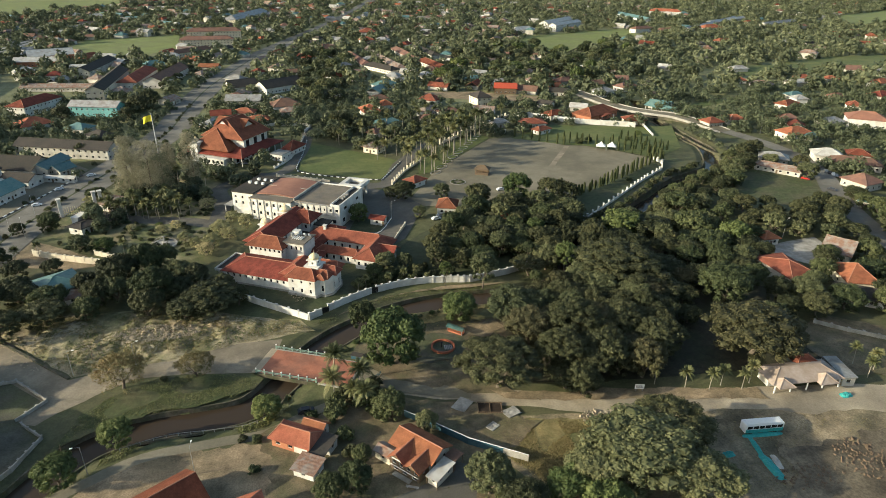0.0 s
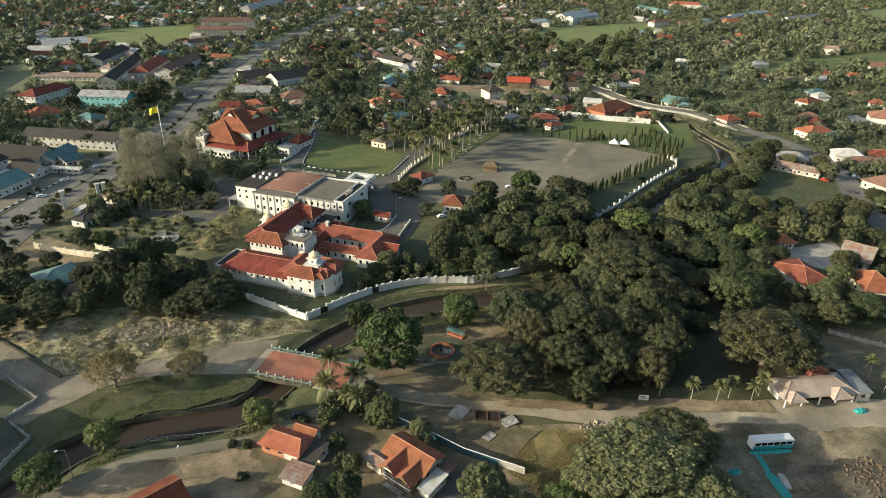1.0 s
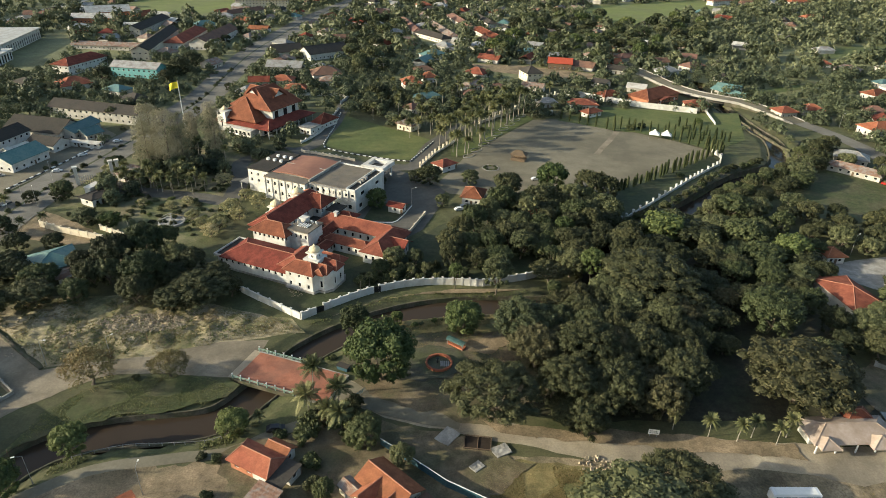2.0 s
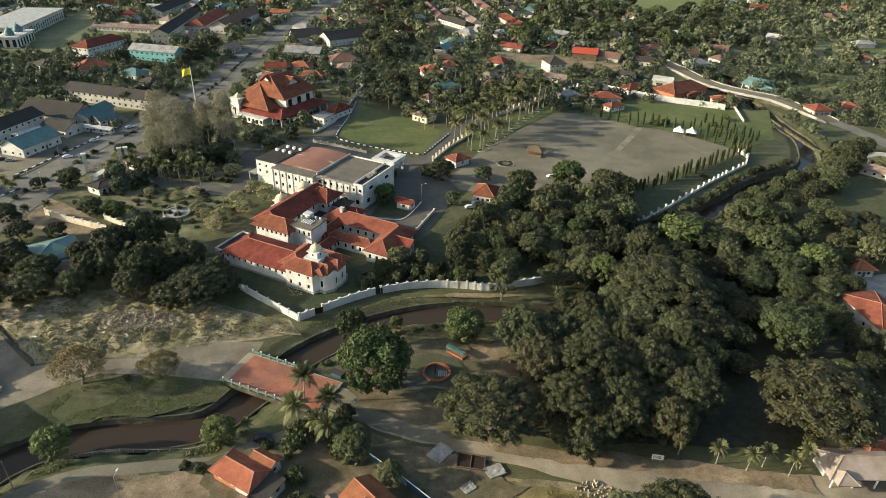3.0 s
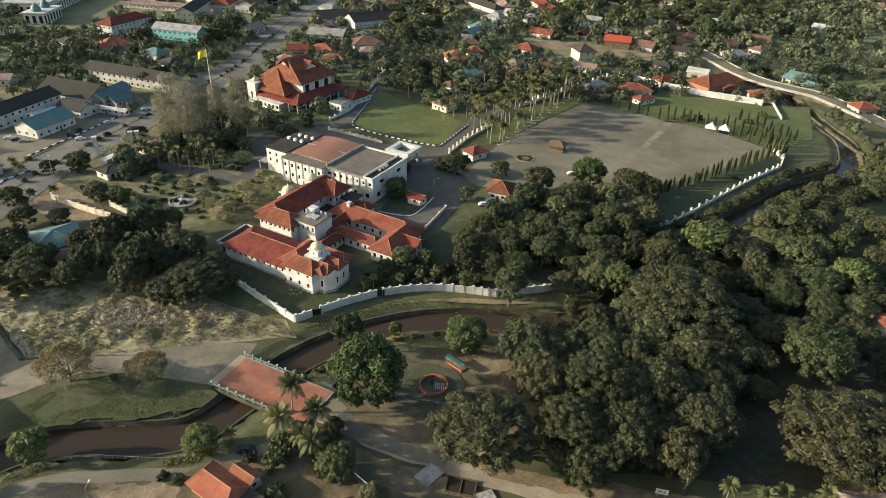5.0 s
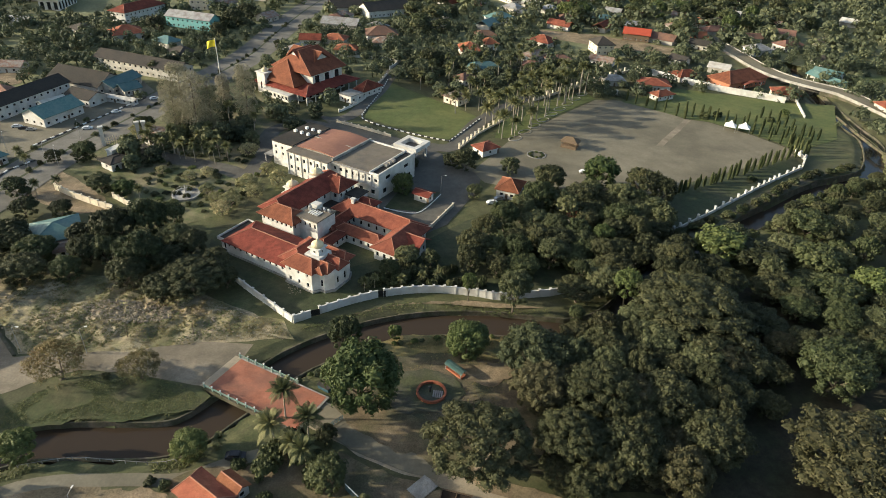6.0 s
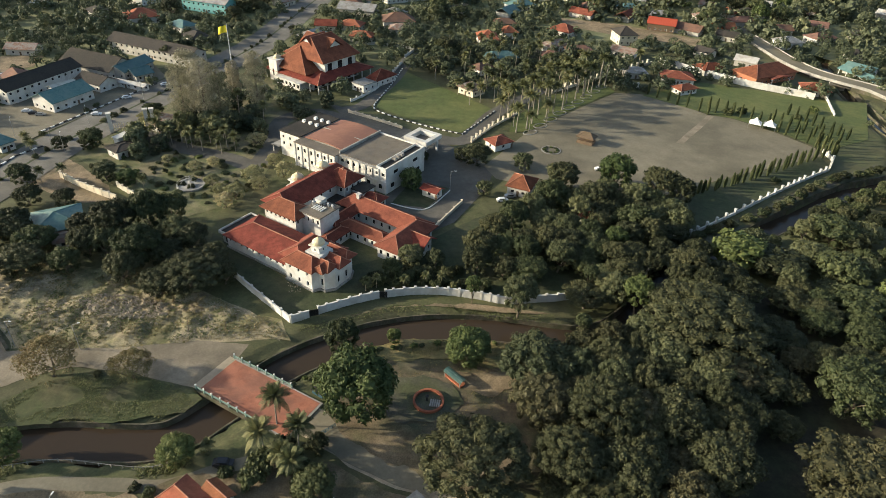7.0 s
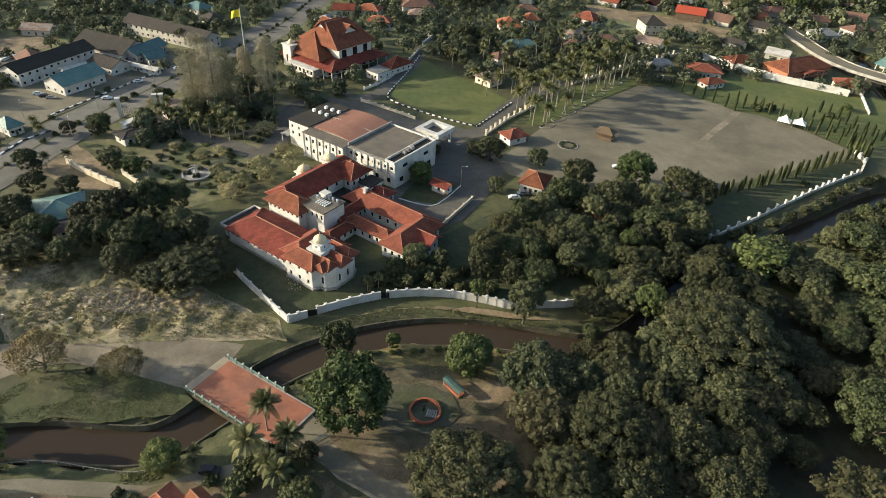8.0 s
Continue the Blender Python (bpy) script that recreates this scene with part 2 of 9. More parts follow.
flag_cloth = mat("yellow_cloth", (0.72, 0.60, 0.03), (0.80, 0.68, 0.06), scale=2, bump=0.1, rough=0.8)
timber = mat("dark_timber", (0.10, 0.07, 0.045), (0.17, 0.12, 0.08), scale=4, bump=0.4)
rust_red = mat("red_brown_paint", (0.28, 0.09, 0.05), (0.36, 0.13, 0.07), scale=2, bump=0.1)
car_white = mat("car_white", (0.70, 0.70, 0.69), (0.76, 0.76, 0.75), rough=0.25, bump=0.0, gloss=0.5)
car_silver = mat("car_silver", (0.34, 0.35, 0.36), (0.40, 0.41, 0.42), rough=0.25, bump=0.0, metal=0.5)
car_dark = mat("car_dark", (0.03, 0.03, 0.035), (0.05, 0.05, 0.055), rough=0.2, bump=0.0)
car_red = mat("car_red", (0.40, 0.03, 0.02), (0.45, 0.04, 0.03), rough=0.25, bump=0.0)
rubble_mat = mat("rubble", (0.30, 0.245, 0.170), (0.42, 0.350, 0.255), scale=2, bump=0.5, island=True)

water = bpy.data.materials.new("river_water")
water.use_nodes = True
wp, wl = water.node_tree.nodes, water.node_tree.links
wb = wp["Principled BSDF"]
wb.inputs["Base Color"].default_value = (0.048, 0.035, 0.024, 1)
wb.inputs["Roughness"].default_value, wb.inputs["IOR"].default_value = 0.16, 1.33
wb.inputs["Specular IOR Level"].default_value = 0.3
wt = wp.new("ShaderNodeTexNoise")
wt.inputs["Scale"].default_value, wt.inputs["Detail"].default_value = 1.2, 4
wg = wp.new("ShaderNodeNewGeometry")
wl.new(wg.outputs["Position"], wt.inputs["Vector"])
wbp = wp.new("ShaderNodeBump")
wbp.inputs["Strength"].default_value, wbp.inputs["Distance"].default_value = 0.12, 0.1
wl.new(wt.outputs["Fac"], wbp.inputs["Height"])
wl.new(wbp.outputs[0], wb.inputs["Normal"])


# ---------------------------------------------------------------- building helpers
def mesh_of(name, bm, *mats):
    me = bpy.data.meshes.new(name)
    bm.to_mesh(me)
    bm.free()
    for m in mats:
        me.materials.append(m)
    return me


def raw_mesh(name, verts, faces, *mats):
    me = bpy.data.meshes.new(name)
    me.from_pydata(verts, [], faces)
    for m in mats:
        me.materials.append(m)
    return me


def part(name, bm, material, parent, label=""):
    ob = new(name, bm if isinstance(bm, bpy.types.Mesh) else mesh_of(name, bm, material))
    ob.parent = parent
    return tagged(ob, label)


def thing(name, label, category, x=0.0, y=0.0, z=0.0, turn=0.0, group="", kind=""):
    ob = new(name)
    ob.matrix_basis = pose(x, y, z, 0, 0, turn)
    ob.empty_display_size = 0.5
    return tagged(ob, label, category, group, kind)


def box(bm, x0, x1, y0, y1, z0, z1, index=0):
    v = [bm.verts.new(p) for p in ((x0, y0, z0), (x1, y0, z0), (x1, y1, z0), (x0, y1, z0), (x0, y0, z1), (x1, y0, z1), (x1, y1, z1), (x0, y1, z1))]
    for f in ((3, 2, 1, 0), (4, 5, 6, 7), (0, 1, 5, 4), (1, 2, 6, 5), (2, 3, 7, 6), (3, 0, 4, 7)):
        bm.faces.new([v[i] for i in f]).material_index = index
    return v


def boxed(x0, x1, y0, y1, z0, z1):
    bm = bmesh.new()
    box(bm, x0, x1, y0, y1, z0, z1)
    return bm


def tube(bm, a, b, ra, rb, n=8, caps=True):
    a, b = Vector(a), Vector(b)
    d = (b - a).normalized()
    s = d.orthogonal().normalized()
    t = d.cross(s)
    rings = []
    for p, r in ((a, ra), (b, rb)):
        rings.append([bm.verts.new(p + (s * math.cos(2 * math.pi * k / n) + t * math.sin(2 * math.pi * k / n)) * r) for k in range(n)])
    for k in range(n):
        bm.faces.new((rings[0][k], rings[0][(k + 1) % n], rings[1][(k + 1) % n], rings[1][k]))
    if caps:
        bm.faces.new(rings[0][::-1])
        bm.faces.new(rings[1])


def lathe(bm, profile, n=12, cx=0.0, cy=0.0, cap=True):
    rings = []
    for r, z in profile:
        rings.append([bm.verts.new((cx + r * math.cos(2 * math.pi * k / n), cy + r * math.sin(2 * math.pi * k / n), z)) for k in range(n)])
    for lo, hi in zip(rings, rings[1:]):
        for k in range(n):
            bm.faces.new((lo[k], lo[(k + 1) % n], hi[(k + 1) % n], hi[k]))
    if cap:
        bm.faces.new(rings[0][::-1])
        bm.faces.new(rings[-1])


def prism(bm, pts, z0, z1):
    lo = [bm.verts.new((x, y, z0)) for x, y in pts]
    hi = [bm.verts.new((x, y, z1)) for x, y in pts]
    n = len(pts)
    for k in range(n):
        bm.faces.new((lo[k], lo[(k + 1) % n], hi[(k + 1) % n], hi[k]))
    bm.faces.new(lo[::-1])
    bm.faces.new(hi)


def rough_line(pts, step, amount, closed=True, seed=0):
    """A line with more points than were given, wavering sideways."""
    out, n = [], len(pts)
    for k in range(n if closed else n - 1):
        a, b = Vector(pts[k]), Vector(pts[(k + 1) % n])
        m = max(1, int((b - a).length / step))
        for j in range(m):
            p = a.lerp(b, j / m)
            w = noise.noise_vector(Vector((p.x * 0.13, p.y * 0.13, seed + 0.5))) + 0.5 * noise.noise_vector(Vector((p.x * 0.5, p.y * 0.5, seed + 7.5)))
            out.append((p.x + amount * w.x, p.y + amount * w.y))
    if not closed:
        out.append(tuple(pts[-1]))
    return out


def inside(p, poly):
    x, y = p
    hit = False
    for (x0, y0), (x1, y1) in zip(poly, poly[1:] + poly[:1]):
        if (y0 > y) != (y1 > y) and x < x0 + (y - y0) * (x1 - x0) / (y1 - y0):
            hit = not hit
    return hit


SEEN = []           # outlines that no scattered tree may hide from the south
CLEAR = []          # outlines in which no scattered tree or house may stand
LAYER = [0]


def patch(name, label, pts, material, rough=0.6, category="ground", clear=True, base=0.02, step=3.0, seen=False):
    """A surface lying on the ground, slightly above the one that was laid before."""
    LAYER[0] += 1
    z = base + 0.004 * LAYER[0]
    line = rough_line(pts, step, rough, seed=LAYER[0] * 3.1) if rough else [tuple(p) for p in pts]
    if sum(a[0] * b[1] - b[0] * a[1] for a, b in zip(line, line[1:] + line[:1])) < 0:
        line = line[::-1]
    flat = delaunay_2d_cdt([Vector(p) for p in line], [], [list(range(len(line)))], 1, 1e-4)
    bm = bmesh.new()
    top = [bm.verts.new((p.x, p.y, z)) for p in flat[0]]
    for f in flat[2]:
        face = bm.faces.new([top[i] for i in f])
        if face.normal.z < 0 or sum(flat[0][a].x * flat[0][b].y - flat[0][b].x * flat[0][a].y for a, b in zip(f, f[1:] + f[:1])) < 0:
            face.normal_flip()
    ob = new(name, mesh_of(name, bm, material))
    tagged(ob, label, category, kind="structure")
    if seen:
        SEEN.append([tuple(p) for p in pts])
    if clear:
        CLEAR.append([tuple(p) for p in pts])
    return ob


def ribbon(pts, width):
    """The outline of a way along a line."""
    left, right = [], []
    for k, p in enumerate(pts):
        a, b = Vector(pts[max(k - 1, 0)]), Vector(pts[min(k + 1, len(pts) - 1)])
        d = (b - a).normalized()
        w = width[k] if isinstance(width, (list, tuple)) else width
        left.append((p[0] - d.y * w / 2, p[1] + d.x * w / 2))
        right.append((p[0] + d.y * w / 2, p[1] - d.x * w / 2))
    return left + right[::-1]


def smooth(pts, n=6):
    """A rounded line through the points."""
    out = []
    q = [Vector(pts[0]), *[Vector(p) for p in pts], Vector(pts[-1])]
    for k in range(1, len(q) - 2):
        for j in range(n):
            t = j / n
            a, b, c, d = q[k - 1], q[k], q[k + 1], q[k + 2]
            v = 0.5 * (2 * b + (c - a) * t + (2 * a - 5 * b + 4 * c - d) * t * t + (3 * b - a - 3 * c + d) * t ** 3)
            out.append((v.x, v.y))
    out.append(tuple(pts[-1]))
    return out


def walls(parent, pts, z0, z1, material, wins=(), label="", window_label="", tops=None):
    """Walls round an outline (counter-clockwise) with real openings. wins: (edge, count, width, sill, height) rows; margin evenly spread."""
    bm = bmesh.new()
    n = len(pts)
    places = []
    for k in range(n):
        a, b = Vector((*pts[k], 0)), Vector((*pts[(k + 1) % n], 0))
        d = (b - a)
        length = d.length
        d.normalize()
        out = Vector((d.y, -d.x, 0))
        holes = []
        for edge, count, w, sill, high in wins:
            if edge == k:
                for j in range(count):
                    s = length * (j + 0.5) / count
                    holes.append((s - w / 2, s + w / 2, z0 + sill, min(z0 + sill + high, z1 - 0.1)))
        xs = sorted({0.0, length, *[h[0] for h in holes], *[h[1] for h in holes]})
        zs = sorted({z0, z1, *[h[2] for h in holes], *[h[3] for h in holes]})
        for x0, x1 in zip(xs, xs[1:]):
            for q0, q1 in zip(zs, zs[1:]):
                mx, mz = (x0 + x1) / 2, (q0 + q1) / 2
                if not any(h[0] < mx < h[1] and h[2] < mz < h[3] for h in holes):
                    bm.faces.new([bm.verts.new((a + d * s) + Vector((0, 0, z))) for s, z in ((x0, q0), (x1, q0), (x1, q1), (x0, q1))])
        for h in holes:
            c = [(a + d * s) + Vector((0, 0, z)) for s, z in ((h[0], h[2]), (h[1], h[2]), (h[1], h[3]), (h[0], h[3]))]
            for i in range(4):
                p, q = c[i], c[(i + 1) % 4]
                bm.faces.new([bm.verts.new(v) for v in (p, q, q - out * 0.22, p - out * 0.22)])
            places.append((a + d * (h[0] + h[1]) / 2 + Vector((0, 0, h[2])) - out * 0.16, math.degrees(math.atan2(d.y, d.x)), h[1] - h[0], h[3] - h[2]))
    cap = [bm.verts.new((*p, z1 - 0.02)) for p in pts]
    bm.faces.new(cap)
    bmesh.ops.remove_doubles(bm, verts=bm.verts, dist=0.001)
    ob = part("wall", bm, material, parent, label)
    for place, turn, w, h in places:
        win = part("window", window_mesh(round(w, 2), round(h, 2)), None, parent, window_label)
        win.matrix_basis = pose(*place, 0, 0, turn)
    return ob


WINDOWS = {}


def window_mesh(w, h):
    """A frame with a recessed pane, as one connected shell."""
    if (w, h) not in WINDOWS:
        bm = bmesh.new()
        rings = []
        for inset, y in ((0.0, 0.05), (0.0, -0.05), (0.08, -0.05), (0.08, 0.01)):
            rings.append([bm.verts.new(p) for p in ((-w / 2 + inset, y, inset), (w / 2 - inset, y, inset), (w / 2 - inset, y, h - inset), (-w / 2 + inset, y, h - inset))])
        for lo, hi in zip(rings, rings[1:]):
            for k in range(4):
                bm.faces.new((lo[k], lo[(k + 1) % 4], hi[(k + 1) % 4], hi[k]))
        bm.faces.new(rings[-1]).material_index = 1
        bmesh.ops.recalc_face_normals(bm, faces=bm.faces)
        WINDOWS[w, h] = mesh_of("window", bm, white_paint, glass)
    return WINDOWS[w, h]


def hip_roof(parent, x0, x1, y0, y1, z, rise, material, over=0.8, gable=False, label="", axis="x", caps=True, name="roof", inset=None):
    """A hipped or gabled roof with thickness over a rectangle; axis: the way of the ridge."""
    x0, x1, y0, y1 = x0 - over, x1 + over, y0 - over, y1 + over
    bm = bmesh.new()
    if axis == "y":
        w, l0, l1 = (x1 - x0) / 2, y0, y1
    else:
        w, l0, l1 = (y1 - y0) / 2, x0, x1
    run = 0.0 if gable else (min(w, (l1 - l0) / 2 - 0.05) if inset is None else inset)

    def at(s, t, h):
        return (s, t, h) if axis == "x" else (t, s, h)
    m = (y0 + y1) / 2 if axis == "x" else (x0 + x1) / 2
    e0, e1 = m - w, m + w
    thick = 0.22
    c = [at(l0, e0, z), at(l1, e0, z), at(l1, e1, z), at(l0, e1, z), at(l0 + run, m, z + rise), at(l1 - run, m, z + rise)]
    v = [bm.verts.new(p) for p in c]
    u = [bm.verts.new((p[0], p[1], p[2] - thick)) for p in c]
    tops = [(0, 1, 5, 4), (2, 3, 4, 5), (1, 2, 5), (3, 0, 4)]
    for f in tops if not gable else tops[:2]:
        bm.faces.new([v[i] for i in f])
        bm.faces.new([u[i] for i in f[::-1]])
    if gable:
        for f in ((1, 2, 5), (3, 0, 4)):
            i, j, k = f
            for p, q in ((i, k), (k, j)):
                bm.faces.new((u[p], u[q], v[q], v[p]))
        for p, q in ((0, 1), (2, 3)):
            bm.faces.new((u[p], u[q], v[q], v[p]))
    else:
        for p, q in ((0, 1), (1, 2), (2, 3), (3, 0)):
            bm.faces.new((u[p], u[q], v[q], v[p]))
    bmesh.ops.recalc_face_normals(bm, faces=bm.faces)
    ob = part(name, bm, material, parent, label)
    if caps:
        bm = bmesh.new()
        tube(bm, c[4], c[5], 0.16, 0.16, 6)
        if not gable:
            for i, k in ((0, 4), (3, 4), (1, 5), (2, 5)):
                tube(bm, c[i], c[k], 0.13, 0.13, 6)
        part("ridge_tiles", bm, ridge_tile if material in (roof_red, roof_maroon, roof_orange) else material, ob)
    return ob


def gable_fill(parent, x0, x1, y0, y1, z, rise, over, material, axis="x"):
    """The wall under the two ends of a gabled roof."""
    half = ((y1 - y0) if axis == "x" else (x1 - x0)) / 2
    h = rise * half / (half + over) - 0.1
    for far in (0, 1):
        bm = bmesh.new()
        if axis == "x":
            x, d = (x1, Vector((-0.2, 0, 0))) if far else (x0, Vector((0.2, 0, 0)))
            c = ((x, y0, z - 0.05), (x, y1, z - 0.05), (x, (y0 + y1) / 2, z + h))
        else:
            y, d = (y1, Vector((0, -0.2, 0))) if far else (y0, Vector((0, 0.2, 0)))
            c = ((x0, y, z - 0.05), (x1, y, z - 0.05), ((x0 + x1) / 2, y, z + h))
        a = [bm.verts.new(p) for p in c]
        b = [bm.verts.new(Vector(p) + d) for p in c]
        bm.faces.new(a), bm.faces.new(b[::-1])
        for i in range(3):
            bm.faces.new((a[i], a[(i + 1) % 3], b[(i + 1) % 3], b[i]))
        bmesh.ops.recalc_face_normals(bm, faces=bm.faces)
        part("gable", bm, material, parent)


def rect(x0, x1, y0, y1):
    return [(x0, y0), (x1, y0), (x1, y1), (x0, y1)]


BUILT = []          # (x, y, radius) of what stands


def house(x, y, turn, length, width, high, roof, label, wall=None, gable=False, rise=None, over=0.8, storeys=1, wins=None, name="house", group="", porch=False, caps=True, flat=False):
    """A plain house: walls with windows, a door, a roof, sometimes a lean-to porch."""
    wall = wall or pale_wall
    ob = thing(name, label, "house" if name == "house" else name.split("_")[-1], x, y, 0, turn, group)
    for k in range(max(1, round(length / width))):
        s = length * ((k + 0.5) / max(1, round(length / width)) - 0.5)
        BUILT.append((x + s * math.cos(radians(turn)), y + s * math.sin(radians(turn)), width * 0.62))
    if storeys > 1 or length > 30:
        m = pose(x, y, 0, 0, 0, turn)
        SEEN.append([tuple((m @ Vector((px, py, 0)))[:2]) for px, py in ((-length / 2, -width / 2), (length / 2, -width / 2), (length / 2, width / 2), (-length / 2, width / 2))])
    l, w = length / 2, width / 2
    nl, nw = (max(2, int(length / 3.6)), max(1, int(width / 4.0))) if wins is None else wins
    rows = []
    for s in range(storeys):
        step = high / storeys
        for edge, n in ((0, nl), (1, nw), (2, nl), (3, nw)):
            if math.sin(radians(turn + 90 * edge - 90)) > 0.5:      # blind rear walls
                continue
            rows.append((edge, n, 1.3, s * step + 1.0, 1.2))
    walls(ob, rect(-l, l, -w, w), 0, high, wall, rows)
    bm = boxed(-0.5, 0.5, -w - 0.06, -w + 0.02, 0, 2.1)
    bmesh.ops.translate(bm, verts=bm.verts, vec=(length * 0.5 / nl if nl % 2 == 0 else length / nl * 0.5, 0, 0)) if nl % 2 else None
    part("door", bm, timber, ob)
    if flat:
        bm = boxed(-l - 0.3, l + 0.3, -w - 0.3, w + 0.3, high, high + 0.35)
        part("roof", bm, roof, ob)
    else:
        rise = rise or width * 0.27
        hip_roof(ob, -l, l, -w, w, high, rise, roof, over, gable, caps=caps)
        if gable:
            gable_fill(ob, -l, l, -w, w, high, rise, over, wall)
    if porch:
        p = hip_roof(ob, -l * 0.4, l * 0.5, -w - 3.0, -w - 0.2, high - 0.7, 0.9, roof, 0.4, True, axis="y", caps=False, name="porch_roof")
        for px in (-l * 0.4, l * 0.5):
            part("post", boxed(px - 0.12, px + 0.12, -w - 2.9, -w - 2.66, 0, high - 0.7), white_paint, ob)
    return ob


# ---------------------------------------------------------------- plants
rng = np.random.default_rng(11)


def leaf_cloud(centres, radii, count, size, flat=0.75, seed=0, droop=0.0):
    """Small bent leaf sprays over the outside of rounded clumps, as vertices and faces."""
    r = np.random.default_rng(seed)
    area = radii ** 2
    pick = r.choice(len(radii), count, p=area / area.sum())
    d = r.normal(size=(count, 3))
    d[:, 2] = np.abs(d[:, 2]) * 1.0 - 0.35
    d /= np.linalg.norm(d, axis=1)[:, None]
    at = centres[pick] + d * (radii[pick] * (0.72 + 0.36 * r.random(count)))[:, None] * np.array([1, 1, flat])
    nrm = d + 0.55 * r.normal(size=(count, 3))
    nrm[:, 2] += 0.25
    nrm /= np.linalg.norm(nrm, axis=1)[:, None]
    s = np.cross(nrm, r.normal(size=(count, 3)))
    s /= np.linalg.norm(s, axis=1)[:, None]
    t = np.cross(nrm, s)
    k = size * (0.6 + 0.8 * r.random(count))[:, None]
    q = np.stack([at + s * k, at + t * k * 0.9 - np.array([0, 0, droop]) * k, at - s * k * 0.8 - t * k * 0.35], 1)
    faces = np.arange(count * 3).reshape(-1, 3)
    return q.reshape(-1, 3), faces


ICO = None


def ico():
    global ICO
    if ICO is None:
        bm = bmesh.new()
        bmesh.ops.create_icosphere(bm, subdivisions=1, radius=1)
        ICO = (np.array([v.co for v in bm.verts]), np.array([[v.index for v in f.verts] for f in bm.faces]))
        bm.free()
    return ICO


def crown_mesh(name, material, seed, lumps, count, size, flat=0.62, spread=0.62, shell=0.42, lower=0, core=0.70):
    """A crown of radius 1 over z = 0 .. about 1.3: uneven clumps with leaf sprays and dark gaps between them."""
    r = np.random.default_rng(seed)
    c, rad = [], []
    for k in range(lumps):
        a = 2.399963 * k + r.random() * 0.7
        d = math.sqrt((k + 0.5) / lumps) * spread * (0.86 + 0.28 * r.random()) * (1.12 if k % 11 == 3 else 1.0)
        z = math.sqrt(max(0.02, 1 - (d / 0.98) ** 2)) * 0.72 + r.normal() * 0.06
        c.append((d * math.cos(a), d * math.sin(a), z * 0.9 - 0.08))
        rad.append(shell * (0.65 + 0.6 * r.random()))
    for k in range(max(3, lumps // 3)):
        a = 2 * math.pi * (k + r.random()) / max(3, lumps // 3)
        c.append((0.74 * math.cos(a), 0.74 * math.sin(a), 0.08 + 0.26 * r.random()))
        rad.append(shell * (0.55 + 0.35 * r.random()))
    for k in range(lower):
        a = 2 * math.pi * (k + 0.6 * r.random()) / lower
        c.append((0.58 * math.cos(a), 0.58 * math.sin(a), -0.42 + 0.30 * r.random()))
        rad.append(shell * (0.7 + 0.4 * r.random()))
    c, rad = np.array(c), np.array(rad)
    verts, faces = leaf_cloud(c, rad, count, size, flat, seed + 1)
    all_v, all_f, base = [verts], faces.tolist(), len(verts)
    iv, jf = ico()
    for p, q in zip(c, rad):
        bump = 1 + 0.16 * r.normal(size=len(iv))
        all_v.append(p + iv * (q * core * bump)[:, None] * np.array([1, 1, flat]))
        all_f += (jf + base).tolist()
        base += len(iv)
    me = raw_mesh(name, np.concatenate(all_v).tolist(), all_f, material)
    return me


def trunk_mesh(seed, material, limbs=5, thick=0.05, fork=0.35):
    """Trunk and limbs for a crown of radius 1 whose middle stands at z = 0; the foot is at z = -1."""
    r = np.random.default_rng(seed)
    bm = bmesh.new()
    top = Vector((0.05 * r.normal(), 0.05 * r.normal(), -1 + fork))
    tube(bm, (0, 0, -1.02), (0, 0, -0.95), thick * 1.7, thick * 1.15)
    tube(bm, (0, 0, -0.95), top, thick * 1.15, thick * 0.85)
    for k in range(limbs):
        a = 2 * math.pi * (k + 0.6 * r.random()) / limbs
        m = top + Vector((0.28 * math.cos(a), 0.28 * math.sin(a), 0.38 + 0.15 * r.random()))
        e = m + Vector((0.25 * math.cos(a), 0.25 * math.sin(a), 0.36 + 0.2 * r.random()))
        tube(bm, top, m, thick * 0.6, thick * 0.38, 6)
        tube(bm, m, e, thick * 0.38, thick * 0.15, 5)
    return mesh_of("trunk", bm, material)


def frond_mesh(seed, count, length, droop, material, rows=9, leaf=0.30, width=0.05):
    """A palm's crown of feathered fronds about the origin."""
    r = np.random.default_rng(seed)
    v, f = [], []
    for k in range(count):
        a = 2.399963 * k + 0.3 * r.random()
        up = 1.15 - 1.30 * (k / count) + 0.14 * r.normal()
        ln = length * (0.85 + 0.25 * r.random())
        side = np.array([-math.sin(a), math.cos(a), 0])
        ahead = np.array([math.cos(a), math.sin(a), 0])
        pts = []
        for j in range(rows + 1):
            s = j / rows
            pts.append(ahead * ln * s * (math.cos(up) * (1 - 0.25 * s)) + np.array([0, 0, ln * (s * math.sin(up) - droop * s * s)]))
        for j in range(rows):
            p, q = pts[j], pts[j + 1]
            w = leaf * length * math.sin(math.pi * min(1, 0.18 + 0.8 * (j + 0.5) / rows))
            for sgn in (1, -1):
                for h in (0.0, 0.5):
                    a0 = p + (q - p) * h
                    a1 = p + (q - p) * (h + 0.38)
                    tip = side * sgn * w + (q - p) * 1.3 - np.array([0, 0, 0.5 * w])
                    b = len(v)
                    v += [a0, a1, a1 + tip * 0.95, a0 + tip]
                    f.append((b, b + 1, b + 2, b + 3))
    return raw_mesh("fronds", [tuple(p) for p in v], f, material)


